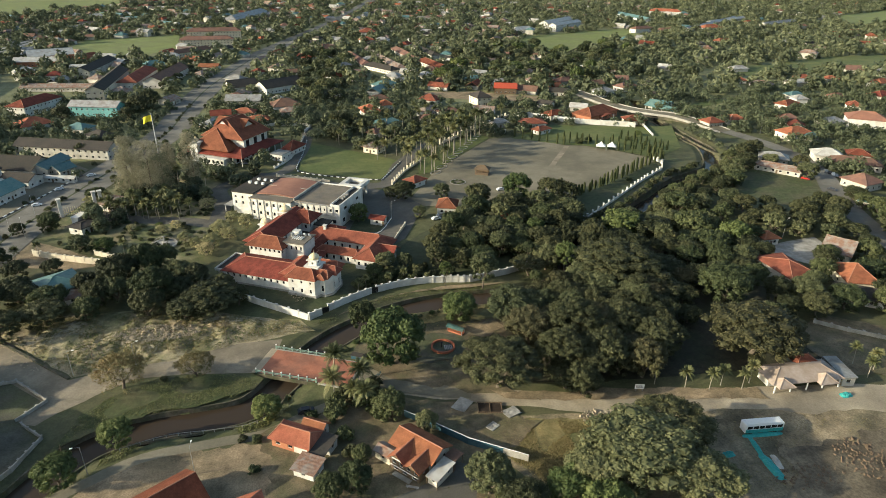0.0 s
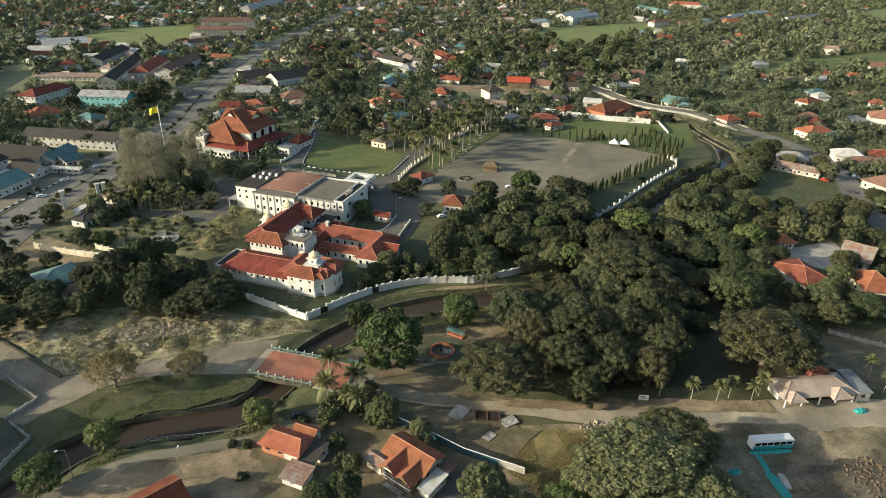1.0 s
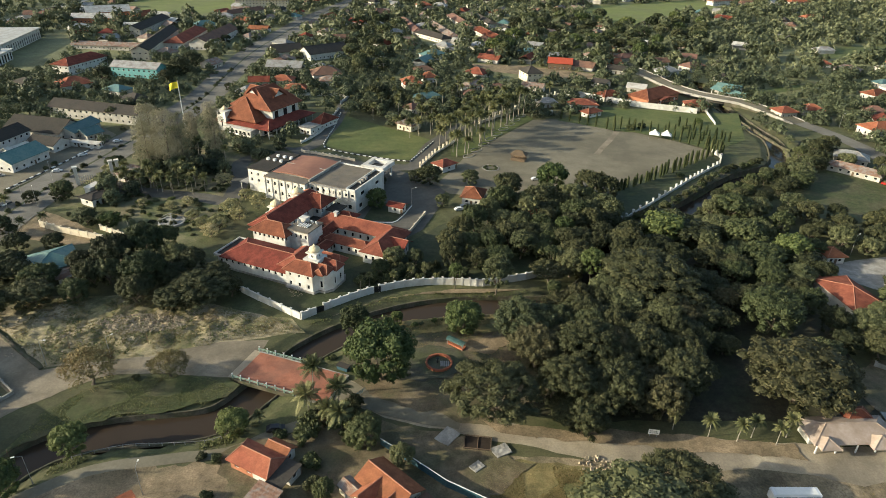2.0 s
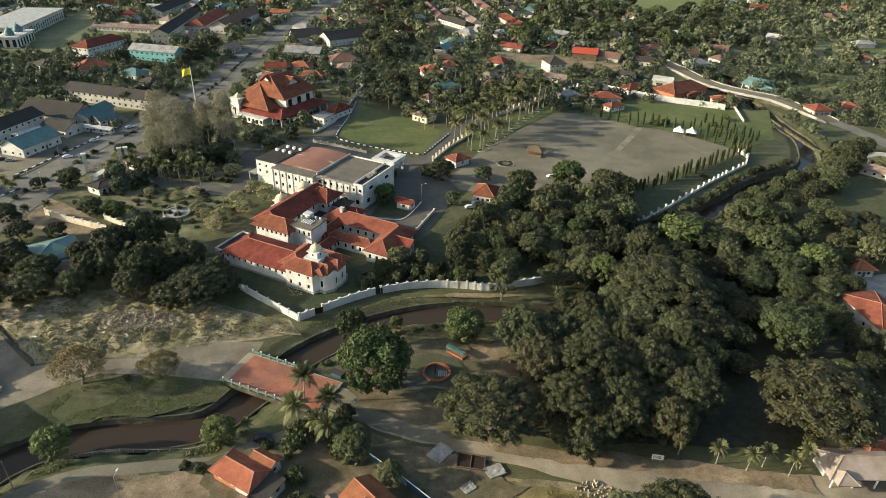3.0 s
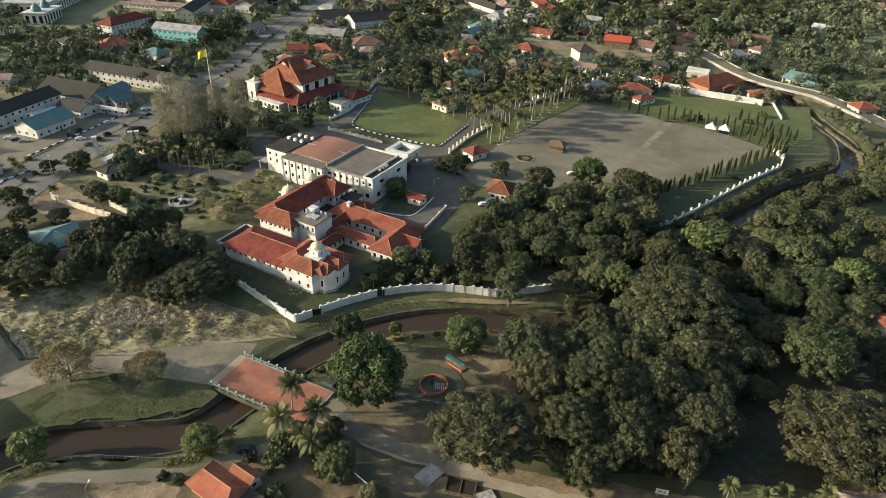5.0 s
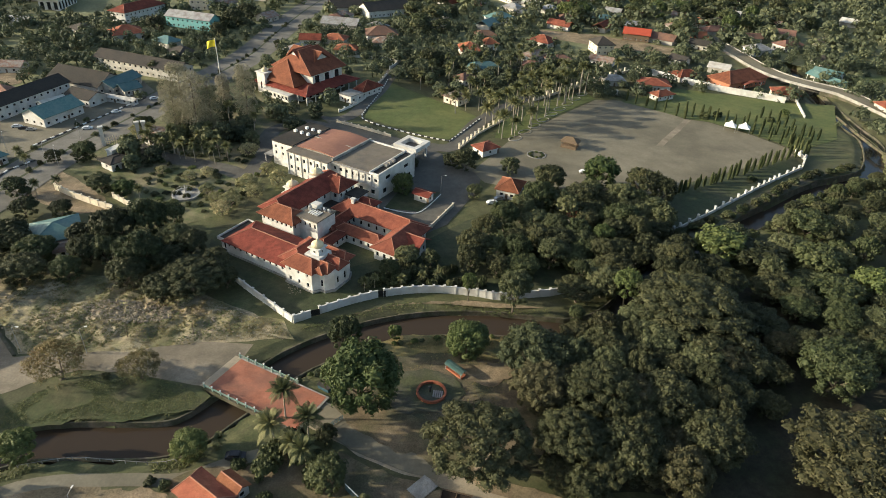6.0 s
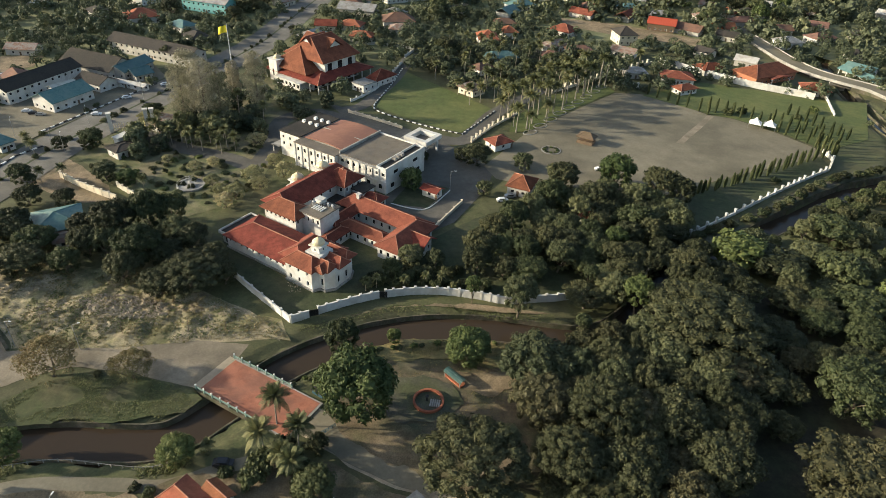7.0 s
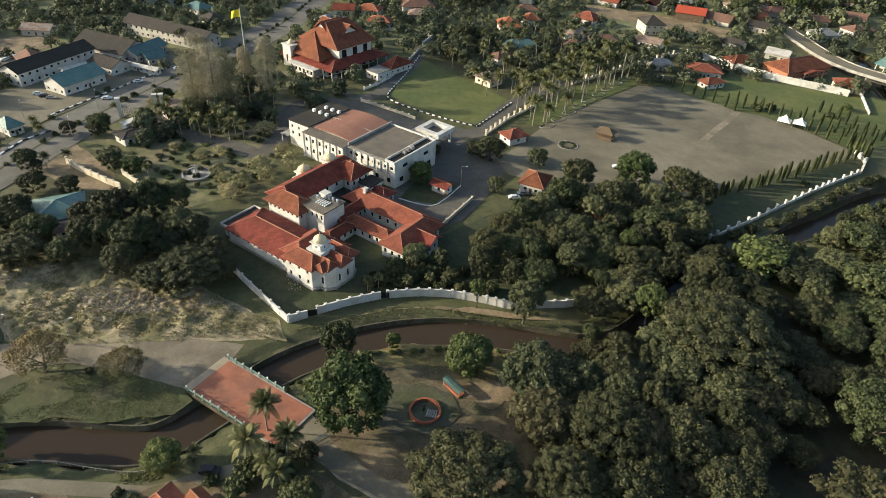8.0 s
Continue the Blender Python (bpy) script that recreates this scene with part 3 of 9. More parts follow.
CROWNS, TRUNKS = {}, {}
KINDS = {   # leaf, lumps, leaf sprays, spray size, flatness, spread, shell, variants
    "rain": (leaf_dark, 150, 17000, 0.0245, 0.60, 0.86, 0.125, 4),
    "round": (leaf_mid, 80, 8200, 0.038, 0.90, 0.74, 0.18, 4),
    "dark": (leaf_dark, 84, 8600, 0.037, 0.86, 0.76, 0.17, 4),
    "light": (leaf_light, 54, 6200, 0.046, 0.95, 0.68, 0.21, 3),
    "olive": (leaf_olive, 84, 8200, 0.038, 0.86, 0.75, 0.17, 3),
    "tan": (leaf_tan, 110, 12000, 0.030, 0.78, 0.80, 0.15, 3),
    "rust": (leaf_rust, 80, 6400, 0.030, 0.95, 0.84, 0.16, 2),
    "pale": (leaf_pale, 34, 3000, 0.050, 0.90, 0.84, 0.17, 3),
    "far": (leaf_far, 16, 1100, 0.105, 0.90, 0.60, 0.34, 4),
    "fardark": (leaf_far_dark, 16, 1100, 0.105, 0.90, 0.60, 0.34, 4),
    "farolive": (leaf_olive, 16, 1100, 0.105, 0.90, 0.60, 0.34, 3),
}
TREE_LABEL = {
    "rain": "broad spreading dark green rain tree", "round": "dense round green leafy tree", "dark": "dense dark green leafy tree",
    "light": "bright yellow-green leafy tree", "olive": "olive green leafy tree", "tan": "broad brownish green leafy tree", "rust": "sparse tree with brownish green leaves",
    "pale": "pale yellow-green ornamental garden tree", "far": "green leafy town tree", "fardark": "dark green leafy town tree", "farolive": "olive green town tree"}


NAMES = {"rain": "rain_tree", "pale": "garden_tree", "far": "town_tree", "fardark": "town_tree", "farolive": "town_tree"}


def tree(kind, x, y, high, radius, name=None, squash=1.0):
    """A broad-leaved tree: high in metres to the top of the crown."""
    leaf, lumps, count, size, flat, spread, shell, variants = KINDS[kind]
    k = int(rng.integers(variants))
    far = count > 3000 and math.hypot(x - 20, y + 130) > 185       # distant trees carry fewer, larger sprays
    if far:
        count, size, lumps, k = int(count * 0.32), size * 1.7, int(lumps * 0.6), k + 10
    if (kind, k) not in CROWNS:
        CROWNS[kind, k] = crown_mesh("crown", leaf, 100 + k * 7 + len(kind) * 31, lumps, count, size, flat, spread, shell * (1.2 if far else 1.0), 0 if kind == "rain" else 10, 0.22 if kind in ("rust", "pale") else 0.70)
        TRUNKS[kind, k] = trunk_mesh(5 + k, bark)
    ob = thing(name or NAMES.get(kind, "tree"), TREE_LABEL[kind], "tree", x, y, 0, float(rng.random() * 360))
    # crown depth follows its width, within the tree's height
    depth = min(radius * (1.0 if kind == "rain" else 1.35) * squash, high * 0.62)
    mid = high - 0.95 * depth
    c = part("crown", CROWNS[kind, k], None, ob)
    c.matrix_basis = Matrix.Translation((0, 0, mid)) @ Matrix.Diagonal((radius, radius * (0.88 + 0.24 * rng.random()), depth, 1))
    t = part("trunk", TRUNKS[kind, k], None, ob)
    t.matrix_basis = Matrix.Translation((0, 0, mid)) @ Matrix.Diagonal((radius, radius, mid, 1))
    return ob


PALMS = {}


def coconut(x, y, high, size=4.5, label="tall coconut palm with drooping fronds"):
    k = int(rng.integers(3))
    if k not in PALMS:
        bm = bmesh.new()
        r = np.random.default_rng(40 + k)
        p, bend = Vector((0, 0, 0)), Vector((0.05 * r.normal(), 0.05 * r.normal(), 0))
        for j in range(6):
            q = p + Vector((0, 0, 1 / 6)) + bend * (j / 6) * 0.35
            tube(bm, p, q, 0.024 - 0.0018 * j if j else 0.032, 0.022 - 0.0018 * j, 7)
            p = q
        PALMS[k] = (mesh_of("trunk", bm, bark_pale), tuple(p), frond_mesh(60 + k, 32, 1.0, 0.36, leaf_palm, rows=11, leaf=0.15))
    tr, top, fr = PALMS[k]
    ob = thing("palm_tree", label, "palm", x, y, 0, float(rng.random() * 360))
    t = part("trunk", tr, None, ob)
    t.matrix_basis = Matrix.Diagonal((high * 0.9, high * 0.9, high, 1))
    c = part("fronds", fr, None, ob)
    c.matrix_basis = Matrix.Translation((top[0] * high * 0.9, top[1] * high * 0.9, high)) @ Matrix.Diagonal((size, size, size, 1))
    return ob


CYPRESS = {}


def cypress(x, y, high, radius=0.8):
    k = int(rng.integers(3))
    if k not in CYPRESS:
        r = np.random.default_rng(80 + k)
        z = np.linspace(0.06, 0.93, 12)
        c = np.stack([0.08 * r.normal(size=12), 0.08 * r.normal(size=12), z], 1)
        rad = (0.75 * np.sin(np.pi * (0.12 + 0.8 * z)) + 0.1)
        n = 420
        pick = r.integers(12, size=n)
        a = r.random(n) * 2 * np.pi
        at = np.stack([np.cos(a) * rad[pick], np.sin(a) * rad[pick], z[pick] + 0.05 * r.normal(size=n)], 1)
        s = np.stack([-np.sin(a), np.cos(a), 0 * a], 1) * 0.30
        up = np.stack([0.1 * np.cos(a), 0.1 * np.sin(a), 0.10 + 0 * a], 1)
        v = np.stack([at - s, at - up, at + s, at + up * 1.3], 1).reshape(-1, 3)
        f = np.arange(n * 4).reshape(-1, 4).tolist()
        bm = bmesh.new()
        tube(bm, (0, 0, 0), (0, 0, 0.9), 0.12, 0.05, 6)
        CYPRESS[k] = (raw_mesh("foliage", v.tolist(), f, leaf_mid), mesh_of("trunk", bm, bark))
    fo, tr = CYPRESS[k]
    ob = thing("cypress_tree", "slim columnar clipped tree beside the parade ground", "tree", x, y, 0, float(rng.random() * 360), "columnar trees round the parade ground")
    for n_, me in (("foliage", fo), ("trunk", tr)):
        p = part(n_, me, None, ob)
        p.matrix_basis = Matrix.Diagonal((radius, radius, high, 1))
    return ob


def casuarina(x, y, high, radius, seed):
    """A tall feathery tree: tiers of hanging needle sprays on a straight trunk."""
    r = np.random.default_rng(seed)
    n = 34
    z = high * (0.20 + 0.76 * np.sort(r.random(n)))
    reach = radius * (0.35 + 0.65 * np.sin(np.pi * ((z / high - 0.17) / 0.85).clip(0.02, 1) ** 0.8).clip(0.1, 1)) * (0.6 + 0.5 * r.random(n))
    a = 2.399963 * np.arange(n)
    c = np.stack([np.cos(a) * reach * 0.72, np.sin(a) * reach * 0.72, z], 1)
    rad = radius * (0.26 + 0.20 * r.random(n))
    v, f = leaf_cloud(c, rad, 14000, 0.17, 0.95, seed, droop=1.0)
    ob = thing("casuarina_tree", "tall feathery grey-green casuarina tree", "tree", x, y)
    bm = bmesh.new()
    tube(bm, (0, 0, 0), (0.3, 0.2, high * 0.5), 0.5, 0.32)
    tube(bm, (0.3, 0.2, high * 0.5), (0.2, 0.5, high * 0.97), 0.32, 0.05)
    part("trunk", bm, bark, ob)
    for k in range(0, n, 2):
        bm = bmesh.new()
        tube(bm, (0.25, 0.25, c[k][2] - 1.5), tuple(c[k]), 0.12, 0.04, 5)
        part("branch", bm, bark, ob)
    part("crown", raw_mesh("crown", v.tolist(), f.tolist(), leaf_needle), None, ob)
    return ob


SHRUBS = {}


def shrub(x, y, r_=1.0, kind="mid", high=None, label="low green garden shrub"):
    leaf = {"mid": leaf_mid, "dark": leaf_dark, "light": leaf_light, "pale": leaf_pale, "olive": leaf_olive, "palm": leaf_palm}[kind]
    k = (kind, int(rng.integers(2)))
    if k not in SHRUBS:
        SHRUBS[k] = crown_mesh("foliage", leaf, 300 + len(SHRUBS) * 3, 9, 900, 0.115, 0.9, 0.58, 0.38)
    ob = thing("shrub", label, "shrub", x, y, -0.3, float(rng.random() * 360))
    p = part("foliage", SHRUBS[k], None, ob)
    h = high or r_ * 1.3
    p.matrix_basis = Matrix.Translation((0, 0, h * 0.18)) @ Matrix.Diagonal((r_, r_, h * 0.85, 1))
    return ob


# ---------------------------------------------------------------- ground and river

RIVER = smooth([(-88.7, -105.4), (-84.0, -91.5), (-79.4, -80.0), (-74.0, -70.0), (-66.0, -63.8), (-55.3, -61.0), (-44.0, -59.4), (-37.0, -57.6), (-32.5, -54.2), (-28.8, -48.5), (-23.8, -40.0), (-18.5, -31.0), (-10.8, -22.8), (-1.5, -15.8), (7.3, -11.0), (18.5, -7.4), (32.4, -5.2), (58.0, -3.5), (72.0, 10.0), (79.9, 32.0), (100.7, 49.6), (134.1, 79.5), (163.5, 106.9), (192.0, 126.0), (207.8, 162.3), (207.2, 187.2), (208.0, 235.0), (215.0, 300.0)], 5)
RIVER_HALF, WATER_Z = 4.8, -1.75
river_xy = np.array(RIVER)


def river_distance(px, py):
    """The distance of points from the river's middle line."""
    best = np.full(np.shape(px), 1e9)
    for (x0, y0), (x1, y1) in zip(RIVER, RIVER[1:]):
        dx, dy = x1 - x0, y1 - y0
        t = (((px - x0) * dx + (py - y0) * dy) / (dx * dx + dy * dy)).clip(0, 1)
        best = np.minimum(best, np.hypot(px - x0 - t * dx, py - y0 - t * dy))
    return best


def spaced(*stretches):
    out = []
    for a, b, step in stretches:
        out += list(np.arange(a, b, step))
    return np.array(out + [stretches[-1][1]])


gx = spaced((-2400, -400, 100), (-400, -200, 10), (-200, 240, 1.8), (240, 400, 10), (400, 2400, 100))
gy = spaced((-600, -140, 20), (-140, 150, 1.8), (150, 310, 3.0), (310, 600, 20), (600, 4200, 100))
mx, my = np.meshgrid(gx, gy)
far_off = river_distance(mx, my)
swell = 0.06 * np.sin(mx * 0.21) * np.cos(my * 0.17)
mz = np.where(far_off < RIVER_HALF, -3.4, np.where(far_off < RIVER_HALF + 1.2, -0.9 + 0.2 * np.sin(mx * 0.9 + my * 0.7), -0.9 + ((far_off - RIVER_HALF - 1.2) / 3.2).clip(0, 1) * 0.9 + swell * (far_off > 14)))
mz = np.where(far_off > 14, np.minimum(mz, 0.0), mz)
nx, ny = len(gx), len(gy)
ids = np.arange(nx * ny).reshape(ny, nx)
quads = np.stack([ids[:-1, :-1], ids[:-1, 1:], ids[1:, 1:], ids[1:, :-1]], -1).reshape(-1, 4)
ground = new("ground", raw_mesh("ground", np.stack([mx, my, mz], -1).reshape(-1, 3).tolist(), quads.tolist(), land))
tagged(ground, "grassy earth ground with worn soil patches", "ground", kind="structure")
CLEAR.append(ribbon(RIVER, 2 * RIVER_HALF + 5))

bm = bmesh.new()
outline = ribbon(RIVER, 2 * RIVER_HALF + 1.5)
half = len(outline) // 2
for k in range(half - 1):
    a, b = outline[k], outline[k + 1]
    c, d = outline[len(outline) - 2 - k], outline[len(outline) - 1 - k]
    bm.faces.new([bm.verts.new((*p, WATER_Z - min(1.3, max(0.0, p[0] - 50) * 0.03))) for p in (d, c, b, a)])
bmesh.ops.remove_doubles(bm, verts=bm.verts, dist=0.01)
tagged(new("water", mesh_of("water", bm, water)), "muddy brown slow river water", "water", kind="structure")


def bank(side, k0, k1, top):
    """A concrete lining along one bank with a kerb on it."""
    pts = RIVER[k0:k1]
    bm = bmesh.new()
    prev = None
    for k, p in enumerate(pts):
        a, b = Vector(pts[max(k - 1, 0)]), Vector(pts[min(k + 1, len(pts) - 1)])
        d = (b - a).normalized()
        o = Vector((-d.y, d.x)) * side
        w = 0.25 * noise.noise(Vector((p[0] * 0.2, p[1] * 0.2, 3.0)))
        ring = [bm.verts.new((p[0] + o.x * r_, p[1] + o.y * r_, z)) for r_, z in ((RIVER_HALF - 0.7, -3.6), (RIVER_HALF - 0.1 + w, top - 0.5), (RIVER_HALF + w, top), (RIVER_HALF + 0.4 + w, top), (RIVER_HALF + 0.6 + w, -1.2))]
        if prev:
            for i in range(4):
                bm.faces.new((prev[i], ring[i], ring[i + 1], prev[i + 1]))
        prev = ring
    bmesh.ops.recalc_face_normals(bm, faces=bm.faces)
    ob = new("river_wall", mesh_of("river_wall", bm, bank_wall))
    return tagged(ob, "weathered concrete river wall with a kerb", "wall", kind="structure")


bank(1, 0, len(RIVER) - 3, -0.35)
bank(-1, 0, len(RIVER) - 3, -0.6)


# ---------------------------------------------------------------- roads, yards, lawns
patch("ground_town", "mixed grass and earth of the town", [(-900, 330), (-420, 200), (-200, 130), (-120, 200), (200, 320), (300, 200), (420, 60), (800, 300), (1700, 1800), (-1700, 1800)], town_land, 3.0, clear=False, step=20.0)
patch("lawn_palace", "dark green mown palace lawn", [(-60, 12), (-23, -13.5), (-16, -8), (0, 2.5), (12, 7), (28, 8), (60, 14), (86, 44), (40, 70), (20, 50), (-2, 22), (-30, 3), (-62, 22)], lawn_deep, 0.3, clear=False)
patch("ground_garden", "garden lawn worn to bare soil", [(-139.3, 62.8), (-112.5, 43.8), (-76.6, 27.9), (-59.9, 43.6), (-66.6, 118.2), (-102.7, 180.9), (-120.0, 123.4), (-143.0, 113.4)], garden_ground, 0.4, clear=False)
patch("ground_tan", "bare tan earth beside the palace wall", [(-150.3, 58.3), (-140.3, 60.1), (-112.1, 42.8), (-103.5, 33.0), (-113.2, 29.4), (-140.2, 36.9)], dirt, 1.0)
SCRUB = [(-125.5, -8.3), (-100.2, -4.2), (-69.0, -2.1), (-42.0, -10.5), (-25.2, -15.8), (-19.5, -21.5), (-34.8, -24.6), (-60.9, -33.7), (-85.5, -38.5), (-115.3, -15.9)]
patch("ground_scrub", "rough ground with dry grass", SCRUB, scrub, 1.5)
patch("road_river", "dusty worn asphalt road leading to the bridge", [(-127.3, -11.4), (-112.7, -18.0), (-85.9, -39.5), (-75.8, -36.2), (-60.9, -33.7), (-42.9, -26.9), (-29.6, -25.2), (-30.6, -31.8), (-35.4, -42.0), (-54.6, -40.4), (-68.0, -41.5), (-76.4, -47.5), (-87.3, -58.6), (-102.9, -53.7), (-120.8, -29.8)], asphalt_pale, 0.8, "road")
patch("ground_verge", "grassy river verge", [(-77.3, -56.6), (-71.9, -48.0), (-64.7, -42.7), (-52.9, -41.1), (-35.7, -42.5), (-32.5, -44.5), (-35.2, -49.2), (-39.8, -52.6), (-45.4, -54.4), (-57.0, -56.8), (-68.5, -59.2), (-76.0, -65.0), (-79.5, -70.0)], verge_grass, 1.8, step=1.5)
patch("path_wall", "dirt path between the palace wall and the river", ribbon(smooth([(-34.4, -25.6), (-26.3, -20.3), (-15.5, -12.6), (1.6, -2.0), (15.0, 2.0), (33.7, 3.0), (48.9, 6.1)], 4), 3.2), dirt, 0.5, "path", base=-0.1, clear=True)
patch("road_east", "pale sandy road past the park", ribbon(smooth([(-10.5, -45.0), (-3.0, -47.5), (6.8, -53.4), (30.8, -60.2), (63.2, -66.9), (93.7, -69.9), (135.9, -72.7), (172.1, -76.5)], 4), [8, 8, 8, 8, 7, 7, 6.5, 6, 6, 6, 6, 6, 6.5, 7, 7.5, 8, 9, 10, 11, 13, 13, 13, 13, 13, 13, 13, 13, 13, 13]), sand_road, 0.9, "road")
patch("ground_lot", "bare dusty lot beside the sandy road", [(32.3, -67.8), (61.8, -70.6), (91.7, -73.3), (151.5, -80.0), (137.8, -108.9), (79.8, -115.2), (62.8, -113.2), (37.9, -98.9), (24.3, -78.3)], lot_soil, 1.5, clear=False)
patch("ground_dry", "dry yellow grass beside the road", [(28.3, -72.7), (37.7, -69.9), (55.2, -71.9), (51.1, -83.3), (39.8, -92.7), (28.0, -80.7)], dry_grass, 1.5, clear=False)
# Dark sheet standing in for the shaded ground of the wood.
patch("ground_wood", "fallen leaves under the park trees, darkened for their shade", [(40, -14), (48, -12), (70, 0), (96, 26), (112, 30), (140, -10), (134, -56), (60, -57), (36, -54)], shaded_litter, 1.0, clear=False)
patch("ground_park", "patchy bare earth in the riverside park", [(-8, -36), (-4.9, -25.2), (7.6, -18.4), (21.3, -14.0), (35.5, -12.5), (48, -12), (52, -30), (46, -50), (30, -54), (4, -44)], red_earth, 1.0, clear=False)
patch("ground_yard", "bare sandy yard in front of the houses", [(-69.5, -83.8), (-58.4, -73.6), (-46.2, -71.3), (-30.4, -70.2), (-22.0, -73.1), (-16.0, -84.7), (-24.6, -96.2), (-53.7, -103.5), (-78.4, -94.2)], dirt, 3.0, step=1.2)
patch("path_river", "narrow asphalt lane along the river", ribbon(smooth([(-78.9, -88.5), (-68.4, -80.7), (-57.3, -73.2), (-41.2, -69.9), (-29.3, -67.9), (-20.1, -61.9), (-11.5, -57.6)], 4), 3.2), asphalt_old, 0.2, "road")
patch("ground_houses", "trodden earth and weeds round the houses", [(-29.4, -67.2), (-11.5, -59.5), (3.5, -57.7), (14.5, -68.0), (22.6, -80.1), (23.3, -97.3), (-10.3, -107.3), (-25.2, -91.7)], yard_soil, 3.0, step=1.2, clear=False)
patch("road_yard", "dark asphalt yard behind the house", [(-4.6, -94.8), (10.8, -87.7), (15.5, -82.1), (21.7, -85.5), (18.3, -97.5)], asphalt, 0.3)
patch("ground_west", "paved yard of the walled compound", [(-112.0, -41.1), (-101.1, -39.9), (-89.3, -48.9), (-92.5, -55.9), (-83.2, -65.2), (-88.0, -76.4), (-107.1, -65.3)], track_dark, 0.0)
patch("lawn_hall", "worn lawn beside the hall", [(-124.3, 160.0), (-93.5, 162.1), (-75.8, 122.3), (-73.4, 100.9), (-82.8, 83.7), (-104.5, 96.9)], garden_ground, 0.8, clear=False)
patch("drive_palace", "asphalt palace drive and car park", [(-36, 112), (-62.4, 140.9), (-34.5, 129.2), (-2.8, 111.5), (23.5, 90.7), (21.6, 71.9), (13.6, 46.2), (5.9, 37.1), (-7.2, 36.8), (-14.7, 57.2), (-12, 62), (-4, 80), (-20, 104)], asphalt, 0.2, "road", seen=True)
patch("drive_west", "asphalt drive through the palace garden", ribbon(smooth([(-131.8, 90.3), (-108.8, 79.3), (-81.1, 73.9), (-68.5, 70.7), (-69.3, 94.8), (-74.3, 114.8), (-62.6, 128.3), (-40, 118)], 4), 8), asphalt, 0.2, "road")
patch("island_lawn", "small lawn with a kerb in the drive", [(-10.5, 53.6), (-6.8, 71.4), (8.3, 70.2), (2.4, 53.4)], lawn_deep, 0.1)
patch("parade_ground", "wide weathered asphalt parade ground", [(19.0, 91.7), (33.9, 129.0), (55.4, 162.0), (77.8, 194.5), (91.9, 196.0), (110.0, 186.6), (121.5, 175.2), (132.6, 173.3), (150.5, 159.7), (163.1, 146.1), (162.8, 137.9), (109.0, 99.8), (94.7, 84.8), (45.9, 76.9), (24.6, 81.6)], asphalt_old, 0.3, "ground", seen=True)
patch("parade_strip", "paler worn strip on the asphalt", [(100.6, 136.4), (103.2, 134.9), (124.3, 174.0), (121.5, 175.2)], asphalt_pale, 0.3)
patch("lawn_field", "bright mown lawn framed by a kerb", [(-37.6, 140.5), (-39.7, 199.4), (-16.0, 180.6), (17.6, 153.1), (15.8, 145.6), (5.6, 122.4), (-5.2, 124.5)], lawn_mat, 0.2, seen=True)
patch("road_lawn", "narrow asphalt road round the lawn", ribbon(smooth([(-54.2, 132.9), (-45.4, 139.3), (-41.8, 155.5), (-38.4, 181.5), (-37.9, 205.0), (-38.9, 230.8)], 4), 7), asphalt, 0.0, "road", seen=True)
patch("road_gate", "asphalt road behind the pillared wall", ribbon(smooth([(-3.1, 113.2), (8.7, 115.1), (17.1, 146.0), (30.7, 172.2), (40.9, 191.8)], 4), 8), asphalt, 0.2, "road")
patch("lawn_palms", "lawn strip under the royal palms", [(26.5, 128.5), (34.9, 131.1), (52.8, 161.2), (77.9, 196.1), (72.6, 207.0), (44.2, 180.7), (27.5, 146.0)], lawn_mat, 0.2)
patch("lawn_north", "long lawn behind the columnar trees", [(91.8, 194.4), (126.9, 225.7), (183.7, 215.6), (211.0, 216.9), (191.8, 163.5), (167.1, 144.6), (151.0, 161.7), (132.7, 174.0), (121.7, 176.6)], lawn_mat, 0.2, seen=True)
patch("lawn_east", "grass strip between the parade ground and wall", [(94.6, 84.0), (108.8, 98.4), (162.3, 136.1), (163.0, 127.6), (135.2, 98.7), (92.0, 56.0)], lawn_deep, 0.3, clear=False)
# Bank and track are both coloured dark for the shade lying here.
patch("bank_canal", "grassy canal bank with shade put into its colour", ribbon(smooth([(68.0, 26.5), (84.2, 42.0), (107.5, 63.0), (139.1, 94.8), (169.3, 121.3)], 4), 6.0), canal_grass_shaded, 0.8, base=-0.1, clear=False)
patch("path_canal", "dirt track beside the parade ground wall", ribbon(smooth([(64.7, 24.3), (82.4, 40.6), (106.3, 61.7), (137.7, 93.1), (167.7, 119.4), (186, 134)], 4), 3.4), track_dark, 0.6, "path", base=-0.1)
# A darker grass colour stands for the shade over this field.
patch("field_right", "grass field beside the main road", [(174.1, 78.5), (207.2, 116.9), (231.2, 117.7), (231.6, 93.9), (225.0, 69.6), (202.4, 56.3), (177.4, 61.6)], verge_grass, 0.8)
AVENUE = smooth([(-154.4, -26.3), (-152.4, 0.2), (-150.0, 34.0), (-149.6, 65.4), (-145.0, 102.8), (-129.0, 214.1), (-131.7, 292.2), (-132.7, 377.3), (-125.6, 461.4), (-116.3, 551.8), (-88.9, 697.3), (-36.0, 956.7), (32.5, 1422.8)], 5)
patch("road_avenue", "dual carriageway asphalt avenue", ribbon(AVENUE, 23), avenue_road, 0.0, "road", seen=True)
patch("median", "grassy strip in the middle of the avenue", ribbon(AVENUE, 1.2), lawn_deep, 0.0)
